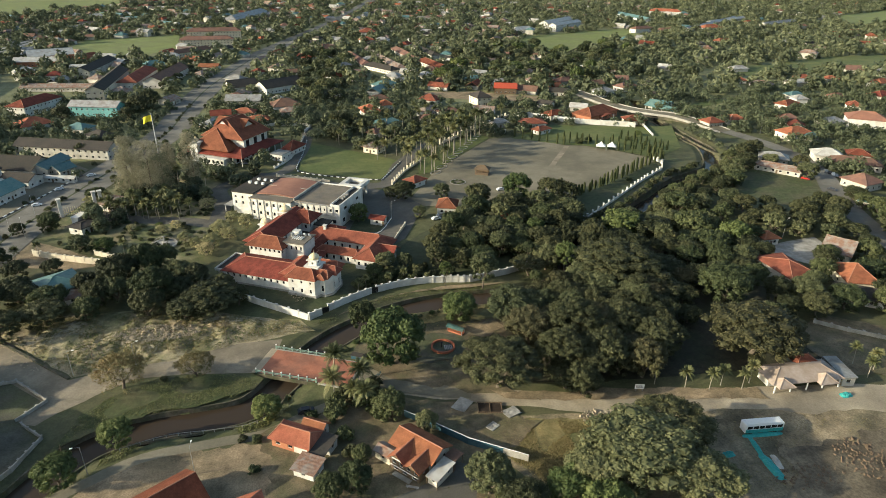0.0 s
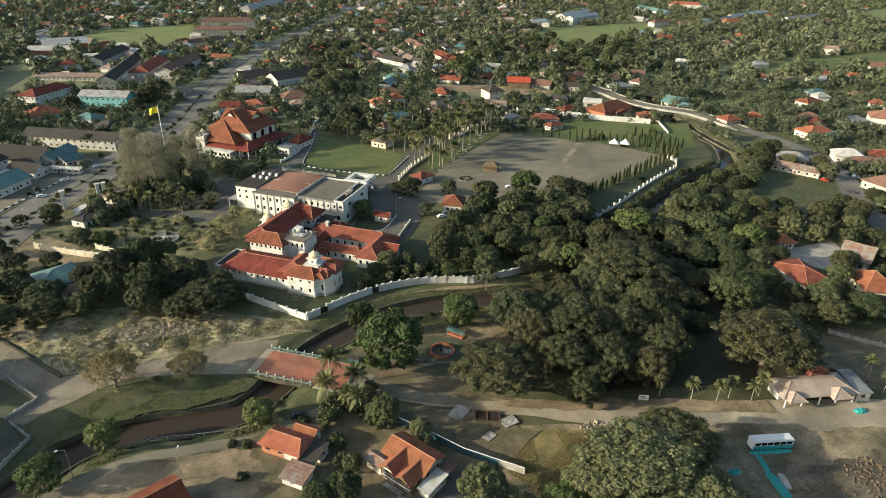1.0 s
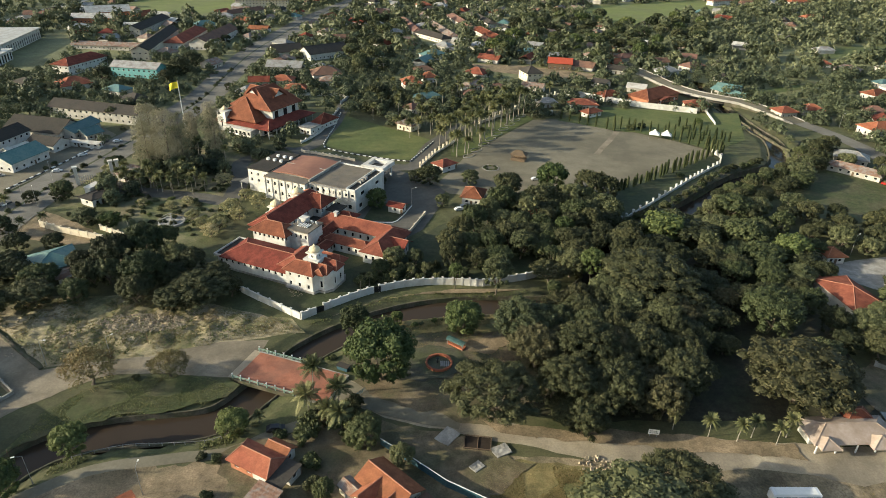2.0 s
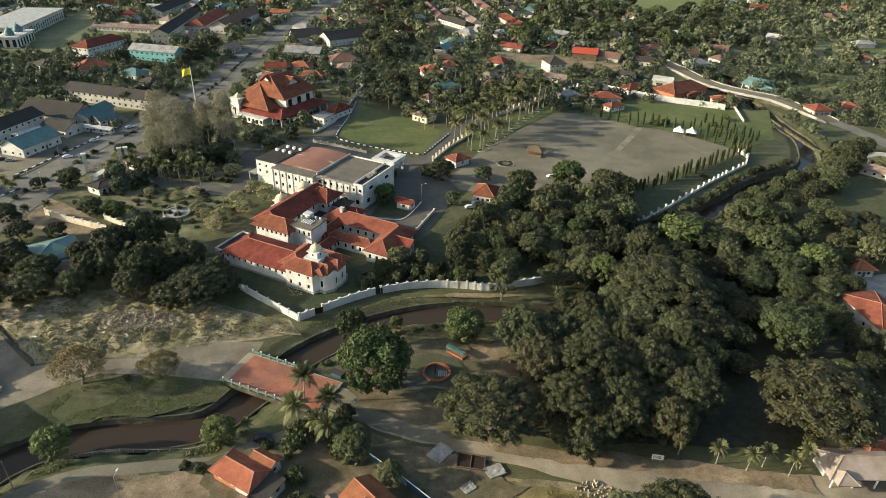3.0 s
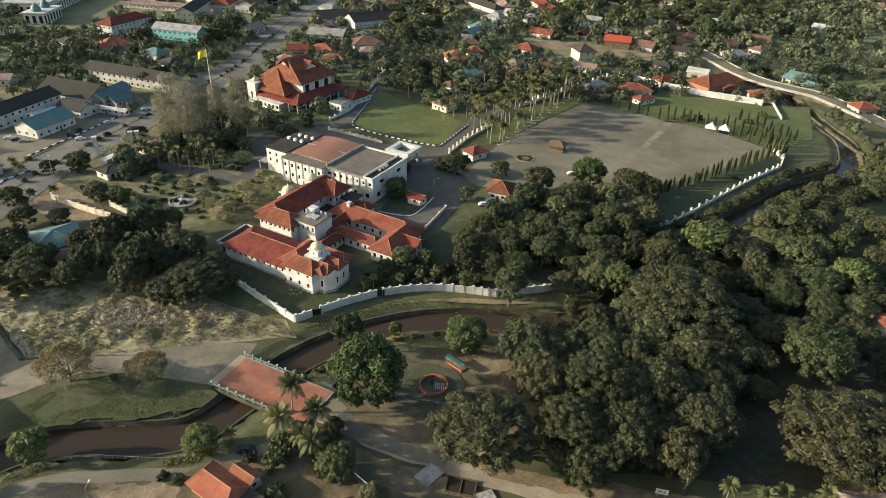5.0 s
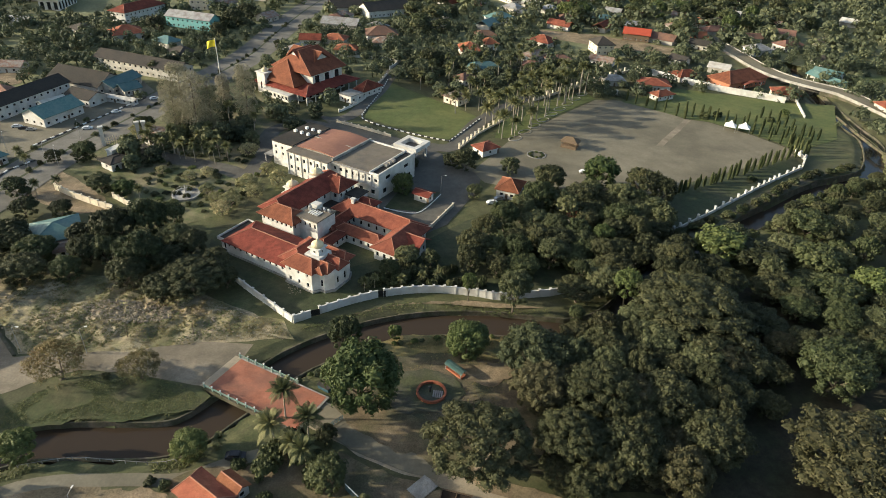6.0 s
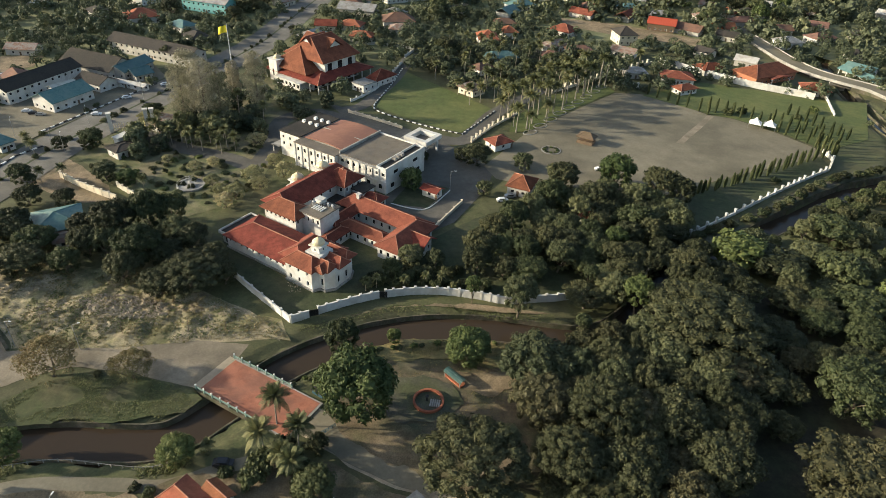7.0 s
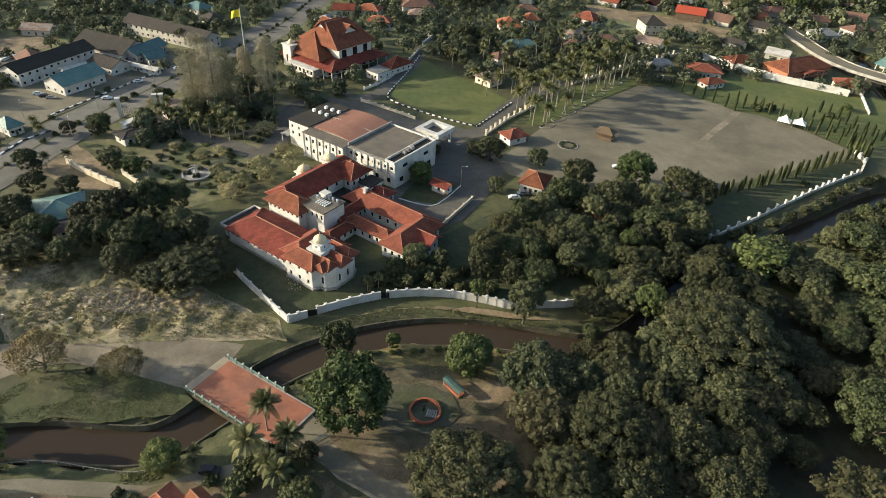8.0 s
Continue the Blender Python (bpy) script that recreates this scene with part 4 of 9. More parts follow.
patch("yard_station", "paved station yard beside the avenue", [(-190.6, 63.4), (-203.8, 90.0), (-193.2, 104.1), (-190.3, 152.7), (-163.7, 166.1), (-150.1, 152.6), (-155.4, 106.2), (-160.8, 83.6), (-164.4, 62.4), (-168.7, 39.6)], asphalt_old, 0.4)
patch("yard_cars", "dusty car park of the station", [(-224.8, 100.6), (-231.9, 121.8), (-226.9, 145.9), (-219.1, 142.2), (-217.5, 112.3), (-215.3, 96.6)], asphalt_pale, 0.6)
patch("yard_tan", "bare tan earth behind the long block", [(-261.0, 140.0), (-252.6, 153.0), (-228.0, 168.5), (-220.6, 148.2), (-232.8, 130.1), (-244.1, 121.7)], dirt, 1.0)
FLY = smooth([(175.3, 367.8), (183.9, 300.0), (196.0, 258.0), (220.0, 236.0), (231.0, 216.0), (240.6, 199.9), (250.6, 167.2), (253.0, 140.0), (245.8, 106.4), (232.7, 79.2), (221.0, 45.4), (208.8, 0.4), (181.5, -60.4)], 5)
patch("road_main", "two lane asphalt main road", ribbon(FLY, 11), avenue_road, 0.0, "road", seen=True)
patch("yard_concrete", "concrete forecourt beside the road", [(157.8, 22.8), (186.4, 29.5), (186.0, 18.3), (168.9, 4.6), (160.2, 13.0)], concrete, 0.6, seen=True)
patch("field_far_west", "bright green rice field in the distance", [(-776.1, 1017.7), (-592.2, 1035.0), (-472.8, 1224.0), (-560.4, 1563.3), (-1441.5, 2110.9)], field_mat, 2.0)
patch("field_school", "green school playing field", [(-334.7, 585.0), (-350.5, 697.4), (-247.3, 752.4), (-216.4, 623.9), (-241.4, 558.9)], field_mat, 1.0, seen=True)
patch("field_football", "green football field", [(189.7, 629.0), (229.1, 714.3), (418.4, 814.3), (400.6, 727.1), (288.9, 624.1), (230.7, 532.0)], field_mat, 1.0, seen=True)
patch("field_far_east", "open green grassland", [(355.3, 397.9), (410.7, 450.8), (555.2, 513.5), (805.0, 522.2), (684.8, 408.5), (487.0, 421.4), (389.5, 395.6)], lawn_mat, 2.0)
patch("field_strip", "long grassy strip", [(243.8, 275.3), (307.6, 304.2), (302.7, 291.4), (238.0, 258.5)], lawn_mat, 1.0)
patch("field_hills", "far green field", [(897.9, 992.3), (1219.0, 1185.6), (1072.9, 884.2), (789.3, 802.6)], field_mat, 2.0)
patch("field_bund", "rough grass strip between the gardens", [(270.0, 325.1), (322.0, 302.9), (313.6, 290.2), (258.3, 307.2)], verge_grass, 2.5)
patch("yard_red", "bare earth yard of the house", [(47.5, 344.7), (88.2, 341.6), (145.6, 316.6), (136.5, 300.1), (87.4, 308.1), (52.5, 323.8)], dirt, 0.8, seen=True)


def line_distance(x, y, a, b):
    dx, dy = b[0] - a[0], b[1] - a[1]
    t = max(0.0, min(1.0, ((x - a[0]) * dx + (y - a[1]) * dy) / (dx * dx + dy * dy)))
    return math.hypot(x - a[0] - t * dx, y - a[1] - t * dy)


HEIGHTS = {}         # height of the mounds by metre


def mounds(name, label, poly, material, step, high, scale, seed, edge=6.0, lift=0.30):
    """Low spoil mounds that run out at the edge of an outline."""
    xs, ys = [p[0] for p in poly], [p[1] for p in poly]
    gx_, gy_ = np.arange(min(xs), max(xs), step), np.arange(min(ys), max(ys), step)
    vid, v, f = {}, [], []
    ring = poly + poly[:1]
    for j, y in enumerate(gy_):
        for i, x in enumerate(gx_):
            d = min(line_distance(x, y, a, b) for a, b in zip(ring, ring[1:]))
            if not inside((x, y), poly):
                d = -d
            n1 = noise.noise(Vector((x * scale, y * scale, seed))) + 0.5 * noise.noise(Vector((x * scale * 2.7, y * scale * 2.7, seed))) + 0.3 * noise.noise(Vector((x * scale * 7, y * scale * 7, seed)))
            z = high * max(-0.25, n1 + 0.25) * max(0.0, min(1.0, d / edge)) - (0.10 if d < 0.8 else 0.0)
            HEIGHTS[round(float(x)), round(float(y))] = max(HEIGHTS.get((round(float(x)), round(float(y))), 0.0), z + 0.28)
            vid[i, j] = len(v)
            v.append((float(x), float(y), float(z + lift * max(0.0, min(1.0, d / 2.0)))))
    for j in range(len(gy_) - 1):
        for i in range(len(gx_) - 1):
            q = (vid[i, j], vid[i + 1, j], vid[i + 1, j + 1], vid[i, j + 1])
            if max(v[k][2] for k in q) > 0.02:
                f.append(q)
    ob = new(name, raw_mesh(name, v, f, material))
    for p in ob.data.polygons:
        p.use_smooth = True
    return tagged(ob, label, "ground", kind="structure")


mounds("ground_mounds", "uneven spoil mounds grown over with weeds", SCRUB, scrub, 0.7, 0.8, 0.24, 4.0)
HEAP = [(-79.1, -23.5), (-79.7, -16.6), (-74.8, -13.1), (-61.1, -12.6), (-45.3, -12.2), (-47.4, -20.1), (-59.0, -21.4), (-65.3, -23.2), (-72.6, -26.0)]
mounds("ground_heap", "pale eroded heap of clay and rubble", HEAP, heap_clay, 0.45, 0.9, 0.62, 9.0, 4.0, 0.45)
patch("ground_lane", "bare stony ground beside the lane", [(135.2, -34.9), (149.9, -31.2), (181.8, -48.3), (169.9, -70.0), (132.7, -61.9), (130.3, -50.4)], yard_soil, 2.0, clear=False, step=1.5)
# Patch of dark soil that also paints the shadow lying on it.
patch("ground_debris", "dark soil strewn with scrap and painted shadow on the dusty lot", [(96.9, -88.5), (104.3, -87.4), (118.3, -85.0), (144.9, -86.9), (122.2, -117.4), (83.2, -110.1), (89.3, -96.7)], dark_shaded_soil, 3.5, clear=False, step=1.2)
# Darker overlay that paints the tree shade on this stretch of road.
patch("road_join", "worn asphalt between the bridge and the sandy road, darkened for tree shade", ribbon(smooth([(-11.5, -44.6), (-3.0, -47.5), (6.8, -53.2), (16.0, -56.5), (24.0, -58.6)], 4), [9, 9, 8.5, 8, 8, 7.5, 7, 6.5, 6, 5.5, 5.5, 5, 5, 4.5, 4, 3.5, 3]), asphalt_old, 0.9, "road", step=1.5)
patch("ground_parkbank", "dry orange grass and clay along the river bank", [(-3.0, -22.6), (0.8, -19.6), (7.2, -16.4), (20.1, -13.6), (34.0, -11.6), (46.0, -11.8), (44.0, -17.0), (33.5, -21.0), (22.4, -20.2), (13.0, -22.6), (4.6, -23.2)], dry_grass, 1.6, clear=False, step=1.2)
patch("ground_parkclay", "bare reddish clay under the park trees", [(23.8, -25.4), (30.6, -24.5), (38.0, -20.5), (40.0, -26.0), (33.8, -31.2), (27.0, -30.0)], dirt, 2.0, clear=False, step=1.2)
patch("ground_parkpave", "worn grey paving round the play area", [(9.1, -29.2), (16.0, -27.0), (24.0, -28.6), (26.0, -34.4), (20.5, -42.4), (11.4, -42.6), (8.0, -36.0)], track_dark, 1.4, clear=False, step=1.2)
patch("ground_parkside", "bare trodden earth between the road and the park", [(-3.2, -43.4), (3.3, -48.8), (16.0, -54.2), (25.2, -58.5), (36.6, -59.5), (30.6, -50.7), (20.0, -46.2), (11.0, -40.7), (2.5, -38.7)], yard_soil, 2.0, clear=False, step=1.5)
patch("ground_woodside", "bare earth and fallen leaves along the wood", [(30.0, -57.5), (51.0, -60.0), (68.1, -61.0), (85.9, -62.5), (104.0, -64.0), (104.0, -69.0), (85.0, -67.6), (66.0, -65.4), (50.0, -63.8), (34.0, -61.0)], dirt, 1.6, clear=False, step=1.2)
patch("ground_roadside", "bare brown verge beside the road", [(-11.6, -56.2), (3.5, -57.2), (18.4, -61.0), (29.9, -64.6), (40.5, -70.7), (29.4, -80.8), (20.4, -76.9), (11.5, -69.1), (-5.6, -63.5)], yard_soil, 2.5, clear=False, step=1.2)


# ---------------------------------------------------------------- the palace
PX, PY, PT = -29.4, 3.6, -24.0      # the palace's own axes


def at_palace(u, v):
    c, s = math.cos(radians(PT)), math.sin(radians(PT))
    return PX + u * c - v * s, PY + u * s + v * c


def cupola(parent, u, v, z, size, gold_h):
    """A white square lantern with small windows and a ribbed gilded dome."""
    s = size / 2
    cup = part("cupola", boxed(u - s, u + s, v - s, v + s, z, z + size * 0.55), white_wall, parent, "white lantern under the gilded dome")
    bm = boxed(u - s * 1.3, u + s * 1.3, v - s * 1.3, v + s * 1.3, z + size * 0.55, z + size * 0.66)
    part("cornice", bm, white_wall, cup)
    bm = bmesh.new()
    r = size * 0.54
    zb = z + size * 0.66
    lathe(bm, [(r * k, zb + gold_h * h) for k, h in ((0.92, 0.0), (1.06, 0.10), (1.08, 0.22), (0.98, 0.36), (0.74, 0.49), (0.42, 0.59), (0.18, 0.67), (0.07, 0.80), (0.02, 1.0))], 14, u, v)
    part("dome", bm, gold, cup, "gilded onion-shaped dome")
    for dx, dy in ((0, -1), (1, 0), (-1, 0)):
        w = part("lantern_window", window_mesh(round(size * 0.22, 2), round(size * 0.3, 2)), None, cup)
        w.matrix_basis = pose(u + dx * (s + 0.03), v + dy * (s + 0.03), z + size * 0.12, 0, 0, 90 * dx)


palace = thing("palace", "white palace with red tiled roofs and gilded domes", "palace", PX, PY, 0, PT)
# low front wing
walls(palace, rect(-27, 0.5, 0.8, 14), 0, 4.7, white_wall, [(0, 11, 0.9, 2.6, 1.2), (3, 3, 0.9, 2.6, 1.2)])
part("plinth", boxed(-27.4, 0.4, 0.4, 0.75, 0, 0.6), concrete, palace)
hip_roof(palace, -27, 3.5, 0.8, 14.2, 4.75, 3.0, roof_maroon, 1.0, inset=6.0)
part("gutter_roof", boxed(-31, -27.5, 1.5, 14.5, 3.6, 4.0), roof_dark, palace, "flat dark lean-to roof with white coping")
walls(palace, rect(-30.6, -27.7, 2.0, 14.0), 0, 3.6, white_wall, [(0, 1, 1.0, 0.2, 2.2)])
for y0, y1 in ((1.2, 1.5), (14.5, 14.8)):
    part("coping", boxed(-31.2, -27.6, y0, y1, 3.5, 4.5), white_wall, palace)
part("coping", boxed(-31.4, -31.05, 1.2, 14.8, 3.5, 4.5), white_wall, palace)
# two-storey end block with a faceted front
FACETS = [(-0.5, -0.6), (9.6, -0.6), (10.6, 1.4), (12.4, 1.5), (14.2, 4.0), (14.2, 10.6), (12.6, 13.4), (-0.5, 13.4)]
walls(palace, FACETS, 0, 7.0, white_wall, [(0, 3, 0.9, 1.4, 1.5), (0, 3, 0.8, 4.9, 1.0), (2, 1, 0.9, 1.8, 2.4), (4, 2, 0.9, 1.8, 2.4), (5, 1, 0.9, 1.8, 1.6), (6, 3, 0.9, 1.4, 1.5)])
bm = bmesh.new()
prism(bm, [(x + (0.35 if x > 5 else -0.35), y + (-0.35 if y < 5 else 0.35)) for x, y in FACETS], 0, 0.7)
part("plinth", bm, concrete, palace)
hip_roof(palace, -0.3, 12.6, 0.6, 13.2, 7.0, 2.3, roof_red, 0.4, inset=6.4, label="red tiled hip under the dome")
hip_roof(palace, -0.8, 9.6, -0.6, 5.6, 7.0, 2.5, roof_red, 0.8, inset=3.2)
hip_roof(palace, 5.0, 13.0, 2.2, 5.6, 7.02, 2.1, roof_red, 0.8, inset=1.4)
hip_roof(palace, 5.0, 14.4, 5.8, 9.4, 7.04, 2.3, roof_red, 0.8, inset=1.6)
hip_roof(palace, 5.0, 13.4, 9.6, 13.4, 7.02, 2.1, roof_red, 0.8, inset=1.6)
hip_roof(palace, 9.4, 12.4, 0.9, 6.0, 7.0, 1.7, roof_red, 0.6, axis="y", inset=1.2)
walls(palace, rect(-4.6, -0.6, 2.4, 14.4), 4.0, 6.3, white_wall, [(0, 1, 1.2, 0.9, 0.8), (3, 4, 0.9, 0.9, 0.8)])
hip_roof(palace, -4.6, 3.6, 2.0, 14.6, 6.35, 2.9, roof_red, 0.7, axis="y", inset=3.4)
part("dome_platform", boxed(3.6, 9.2, 3.6, 9.2, 8.0, 9.5), white_wall, palace, "white square platform of the dome")
cupola(palace, 6.4, 6.4, 9.5, 3.2, 3.0)
# upper wings behind it: a square front block, a long wing and a short arm to the court
walls(palace, rect(-26.4, -12.8, 16.4, 23.6), 0, 8.0, white_wall, [(0, 7, 0.9, 5.9, 1.2), (1, 3, 0.9, 5.6, 1.3)])
hip_roof(palace, -26.4, -12.8, 16.4, 23.6, 8.05, 2.9, roof_red, 1.2, inset=4.6, label="red tiled hipped roof of the front block")
walls(palace, rect(-29.4, -18.6, 23.7, 50.6), 0, 7.9, white_wall, [(1, 6, 1.1, 5.4, 1.5), (3, 9, 0.9, 5.4, 1.5), (3, 9, 0.9, 1.6, 1.6)])
hip_roof(palace, -29.4, -18.6, 19.4, 51.2, 7.9, 3.5, roof_maroon, 1.0, axis="y", inset=3.0, label="long maroon tiled roof")
walls(palace, rect(-18.5, -15.0, 42.6, 51.6), 0, 7.8, white_wall, [(0, 1, 1.2, 5.0, 1.6), (1, 3, 1.1, 5.0, 1.6)])
hip_roof(palace, -24.0, -15.0, 42.4, 51.8, 7.86, 3.3, roof_maroon, 1.0, inset=3.6)
part("finial", boxed(-19.5, -18.9, 46.8, 47.4, 10.8, 12.0), ridge_tile, palace, "pale red ridge finial")
walls(palace, rect(-18.4, -9.0, 30.0, 42.3), 0, 3.4, white_wall, [(0, 3, 1.0, 1.0, 1.4)])
part("flat_roof", boxed(-18.5, -8.8, 29.8, 42.4, 3.4, 3.7), roof_dark, palace, "dark flat roof of the inner court")
walls(palace, rect(-14.6, -9.4, 46.0, 52.0), 0, 5.4, white_wall, [(1, 2, 1.0, 3.0, 1.3)])
part("flat_roof", boxed(-14.8, -9.0, 45.6, 52.4, 5.4, 5.8), roof_dark, palace)
# flat-roofed service block with water tanks
walls(palace, rect(-13.3, -5.2, 19.5, 28.5), 0, 9.2, white_wall, [(0, 4, 0.8, 6.6, 1.6)])
part("flat_roof", boxed(-13.7, -4.8, 19.1, 28.9, 9.2, 9.6), roof_flat, palace)
part("stair_head", boxed(-13.2, -10.4, 26.0, 28.6, 9.6, 11.0), white_wall, palace)
for k in range(5):
    part("pipe", boxed(-11.4 + 0.9 * k, -11.1 + 0.9 * k, 22.4, 25.2, 9.6, 9.95), white_paint, palace)
for k in range(5):
    bm = bmesh.new()
    lathe(bm, [(0.35, 9.6), (0.35, 10.3), (0.1, 10.4)], 8, -9.6 + k * 0.95, 26.6 + 0.6 * (k % 2))
    part("water_tank", bm, white_paint if k % 2 else steel, palace)
bm = bmesh.new()
lathe(bm, [(0.7, 9.6), (0.7, 10.9), (0.3, 11.2)], 10, -12.2, 24.6)
part("water_tank", bm, steel, palace)
# east wings round a court
walls(palace, rect(-12.5, 20, 37.0, 44.5), 0, 4.6, white_wall, [(0, 10, 1.0, 1.6, 1.6), (2, 10, 1.0, 1.6, 1.6)])
hip_roof(palace, -12.5, 20, 37.0, 44.5, 4.7, 2.9, roof_red, 1.0)
walls(palace, rect(-4.5, 13.5, 27.5, 32.0), 0, 3.6, white_wall, [(0, 6, 1.0, 0.9, 1.6), (2, 6, 1.0, 0.9, 1.6)])
hip_roof(palace, -4.5, 13.5, 27.5, 32.0, 3.7, 1.7, roof_red, 0.9)
walls(palace, rect(-8.5, -4.8, 28.0, 37.0), 0, 3.8, white_wall, [(1, 3, 1.0, 0.9, 1.6)])
hip_roof(palace, -8.5, -4.8, 26.0, 40.0, 4.0, 1.9, roof_maroon, 0.9, axis="y")
walls(palace, rect(13.5, 21.5, 24.5, 43.0), 0, 4.4, white_wall, [(0, 3, 1.1, 1.4, 1.6), (1, 6, 1.0, 1.4, 1.6), (3, 3, 1.0, 1.4, 1.6)])
hip_roof(palace, 13.5, 21.5, 24.5, 44.0, 4.5, 2.9, roof_red, 1.0, axis="y")
hip_roof(palace, 17.0, 25.5, 31.5, 38.0, 4.3, 2.3, roof_maroon, 0.8, True)
walls(palace, rect(21.5, 25.0, 32.2, 37.4), 0, 4.2, white_wall, [(1, 2, 1.0, 1.4, 1.6)])
gable_fill(palace, 21.6, 25.0, 32.2, 37.4, 4.2, 1.9, 0.6, white_wall)
hip_roof(palace, -11.0, -3.5, 46.0, 51.0, 3.6, 1.8, roof_maroon, 0.8)
walls(palace, rect(-11.0, -3.5, 46.0, 51.0), 0, 3.5, white_wall, [(1, 2, 1.0, 1.0, 1.5)])
part("chimney", boxed(-7.2, -6.0, 39.6, 40.8, 5.0, 8.6), white_wall, palace, "white chimney stack")
part("chimney_cap", boxed(-7.4, -5.8, 39.4, 41.0, 8.6, 8.8), white_wall, palace)
hip_roof(palace, 0.5, 6.0, 12.5, 18.0, 3.6, 1.6, roof_maroon, 0.8)
walls(palace, rect(0.5, 6.0, 13.0, 18.0), 0, 3.5, white_wall, [(1, 2, 1.0, 1.0, 1.4)])
hip_roof(palace, -4.0, 0.0, 16.5, 27.5, 3.4, 1.5, roof_maroon, 0.7, axis="y")
walls(palace, rect(-3.8, -0.2, 16.5, 27.4), 0, 3.3, white_wall, [(1, 4, 1.0, 0.9, 1.5)])
# domed gate pavilions on the west side
for u, v, z in ((-31.5, 37.0, 5.0), (-26.5, 44.5, 8.3)):
    if z < 8:
        walls(palace, rect(u - 2.4, u + 2.4, v - 2.4, v + 2.4), 0, z, white_wall, [(0, 1, 1.2, 0.2, 3.0), (3, 1, 1.2, 0.2, 3.0)])
        part("cornice", boxed(u - 3, u + 3, v - 3, v + 3, z, z + 0.3), white_wall, palace)
    cupola(palace, u, v, z + 0.2, 3.8, 3.2)

# ---------------------------------------------------------------- the annex behind
annex = thing("annex_building", "white three-storey annex with flat and brown roofs", "building", PX, PY, 0, PT)
walls(annex, rect(-30.2, -8.4, 57.6, 82), 0, 9.6, white_wall, [(0, 8, 1.4, 6.9, 1.3), (0, 4, 1.7, 1.6, 1.9), (1, 2, 3.0, 6.4, 1.5), (1, 3, 2.4, 1.4, 2.0)])
for k in range(7):
    part("pilaster", boxed(-30.0 + 3.05 * k - 0.2, -30.0 + 3.05 * k + 0.2, 57.25, 57.55, 5.2, 9.6), white_wall, annex)
part("flat_roof", boxed(-29.6, -13.0, 58.2, 81.4, 9.6, 10.0), roof_flat, annex, "stained brown flat roof")
part("sunk_roof", boxed(-12.4, -8.9, 58.2, 81.4, 9.55, 9.65), roof_dark, annex)
for k in range(3):
    part("air_unit", boxed(-11.9, -10.6, 66.0 + 2.2 * k, 67.4 + 2.2 * k, 9.65, 10.8), roof_grey, annex)
for x0, x1, y0, y1 in ((-12.6, -8.4, 57.4, 57.9), (-30.2, -8.4, 81.7, 82.2), (-8.8, -8.2, 57.9, 81.7), (-12.9, -12.5, 57.9, 81.7)):
    part("parapet", boxed(x0, x1, y0, y1, 9.6, 10.4), white_wall, annex)
part("eave_slab", boxed(-30.3, -12.7, 57.0, 58.1, 9.5, 9.75), concrete, annex)
part("string_course", boxed(-30.3, -8.2, 57.2, 57.55, 4.9, 5.15), white_wall, annex)
walls(annex, rect(-50.5, -30.4, 55.2, 82), 0, 9.6, white_wall, [(0, 6, 1.1, 6.6, 1.6), (0, 6, 1.1, 2.6, 1.6), (3, 5, 1.1, 6.6, 1.6)])
for k in range(7):
    x = -50.4 + k * 3.32
    part("pilaster", boxed(x - 0.25, x + 0.25, 54.9, 55.18, 0, 9.4), white_wall, annex)
bm = bmesh.new()
prev = None
for k in range(9):
    s = k / 8
    x = -50.8 + s * 20.8
    z = 9.7 + 1.1 * math.sin(math.pi * (0.08 + 0.84 * s))
    ring = [bm.verts.new((x, 60.5, z)), bm.verts.new((x, 82.6, z)), bm.verts.new((x, 82.6, z - 0.4)), bm.verts.new((x, 60.5, z - 0.4))]
    if prev:
        for i in range(4):
            bm.faces.new((prev[i], prev[(i + 1) % 4], ring[(i + 1) % 4], ring[i]))
    prev = ring
bmesh.ops.recalc_face_normals(bm, faces=bm.faces)
part("curved_roof", bm, roof_shell, annex, "shallow curved brown metal roof")
part("front_terrace", boxed(-50.8, -30.2, 54.9, 60.4, 9.6, 9.9), roof_flat, annex)
part("gutter_wall", boxed(-30.5, -29.9, 57.9, 82.5, 9.6, 10.9), concrete, annex)
part("ridge_strip", boxed(-50.4, -30.6, 71.4, 71.7, 10.15, 10.5), concrete, annex)
walls(annex, rect(-62.0, -51.5, 59.0, 82), 0, 10.0, white_wall, [(0, 3, 1.0, 7.4, 1.2), (0, 3, 1.0, 4.6, 1.4), (3, 6, 1.0, 7.4, 1.2), (3, 6, 1.0, 4.6, 1.4)])
part("flat_roof", boxed(-62.3, -51.2, 58.7, 82.3, 10.0, 10.4), roof_dark, annex)
for k in range(6):
    part("air_unit", boxed(-60.4 + 1.7 * k, -59.3 + 1.7 * k, 70 + (k % 2) * 5, 71.2 + (k % 2) * 5, 10.4, 11.4), white_paint, annex)
part("canopy", boxed(-66.5, -62.2, 58.0, 66.0, 3.2, 3.5), concrete, annex)
for y in (58.4, 65.4):
    part("canopy_post", boxed(-66.2, -65.9, y, y + 0.3, 0, 3.2), white_wall, annex)
walls(annex, rect(-26, -14, 82.3, 91), 0, 4.6, white_wall, [(2, 3, 1.5, 1.0, 2.0)])
part("flat_roof", boxed(-26.4, -12.5, 82.3, 91.4, 4.6, 4.9), roof_grey, annex)

# porch with a hollow square roof
cx, cy = -7.6, 99.3
porch = thing("porte_cochere", "white square entrance porch with an open roof ring", "porch", cx, cy, 0, PT)
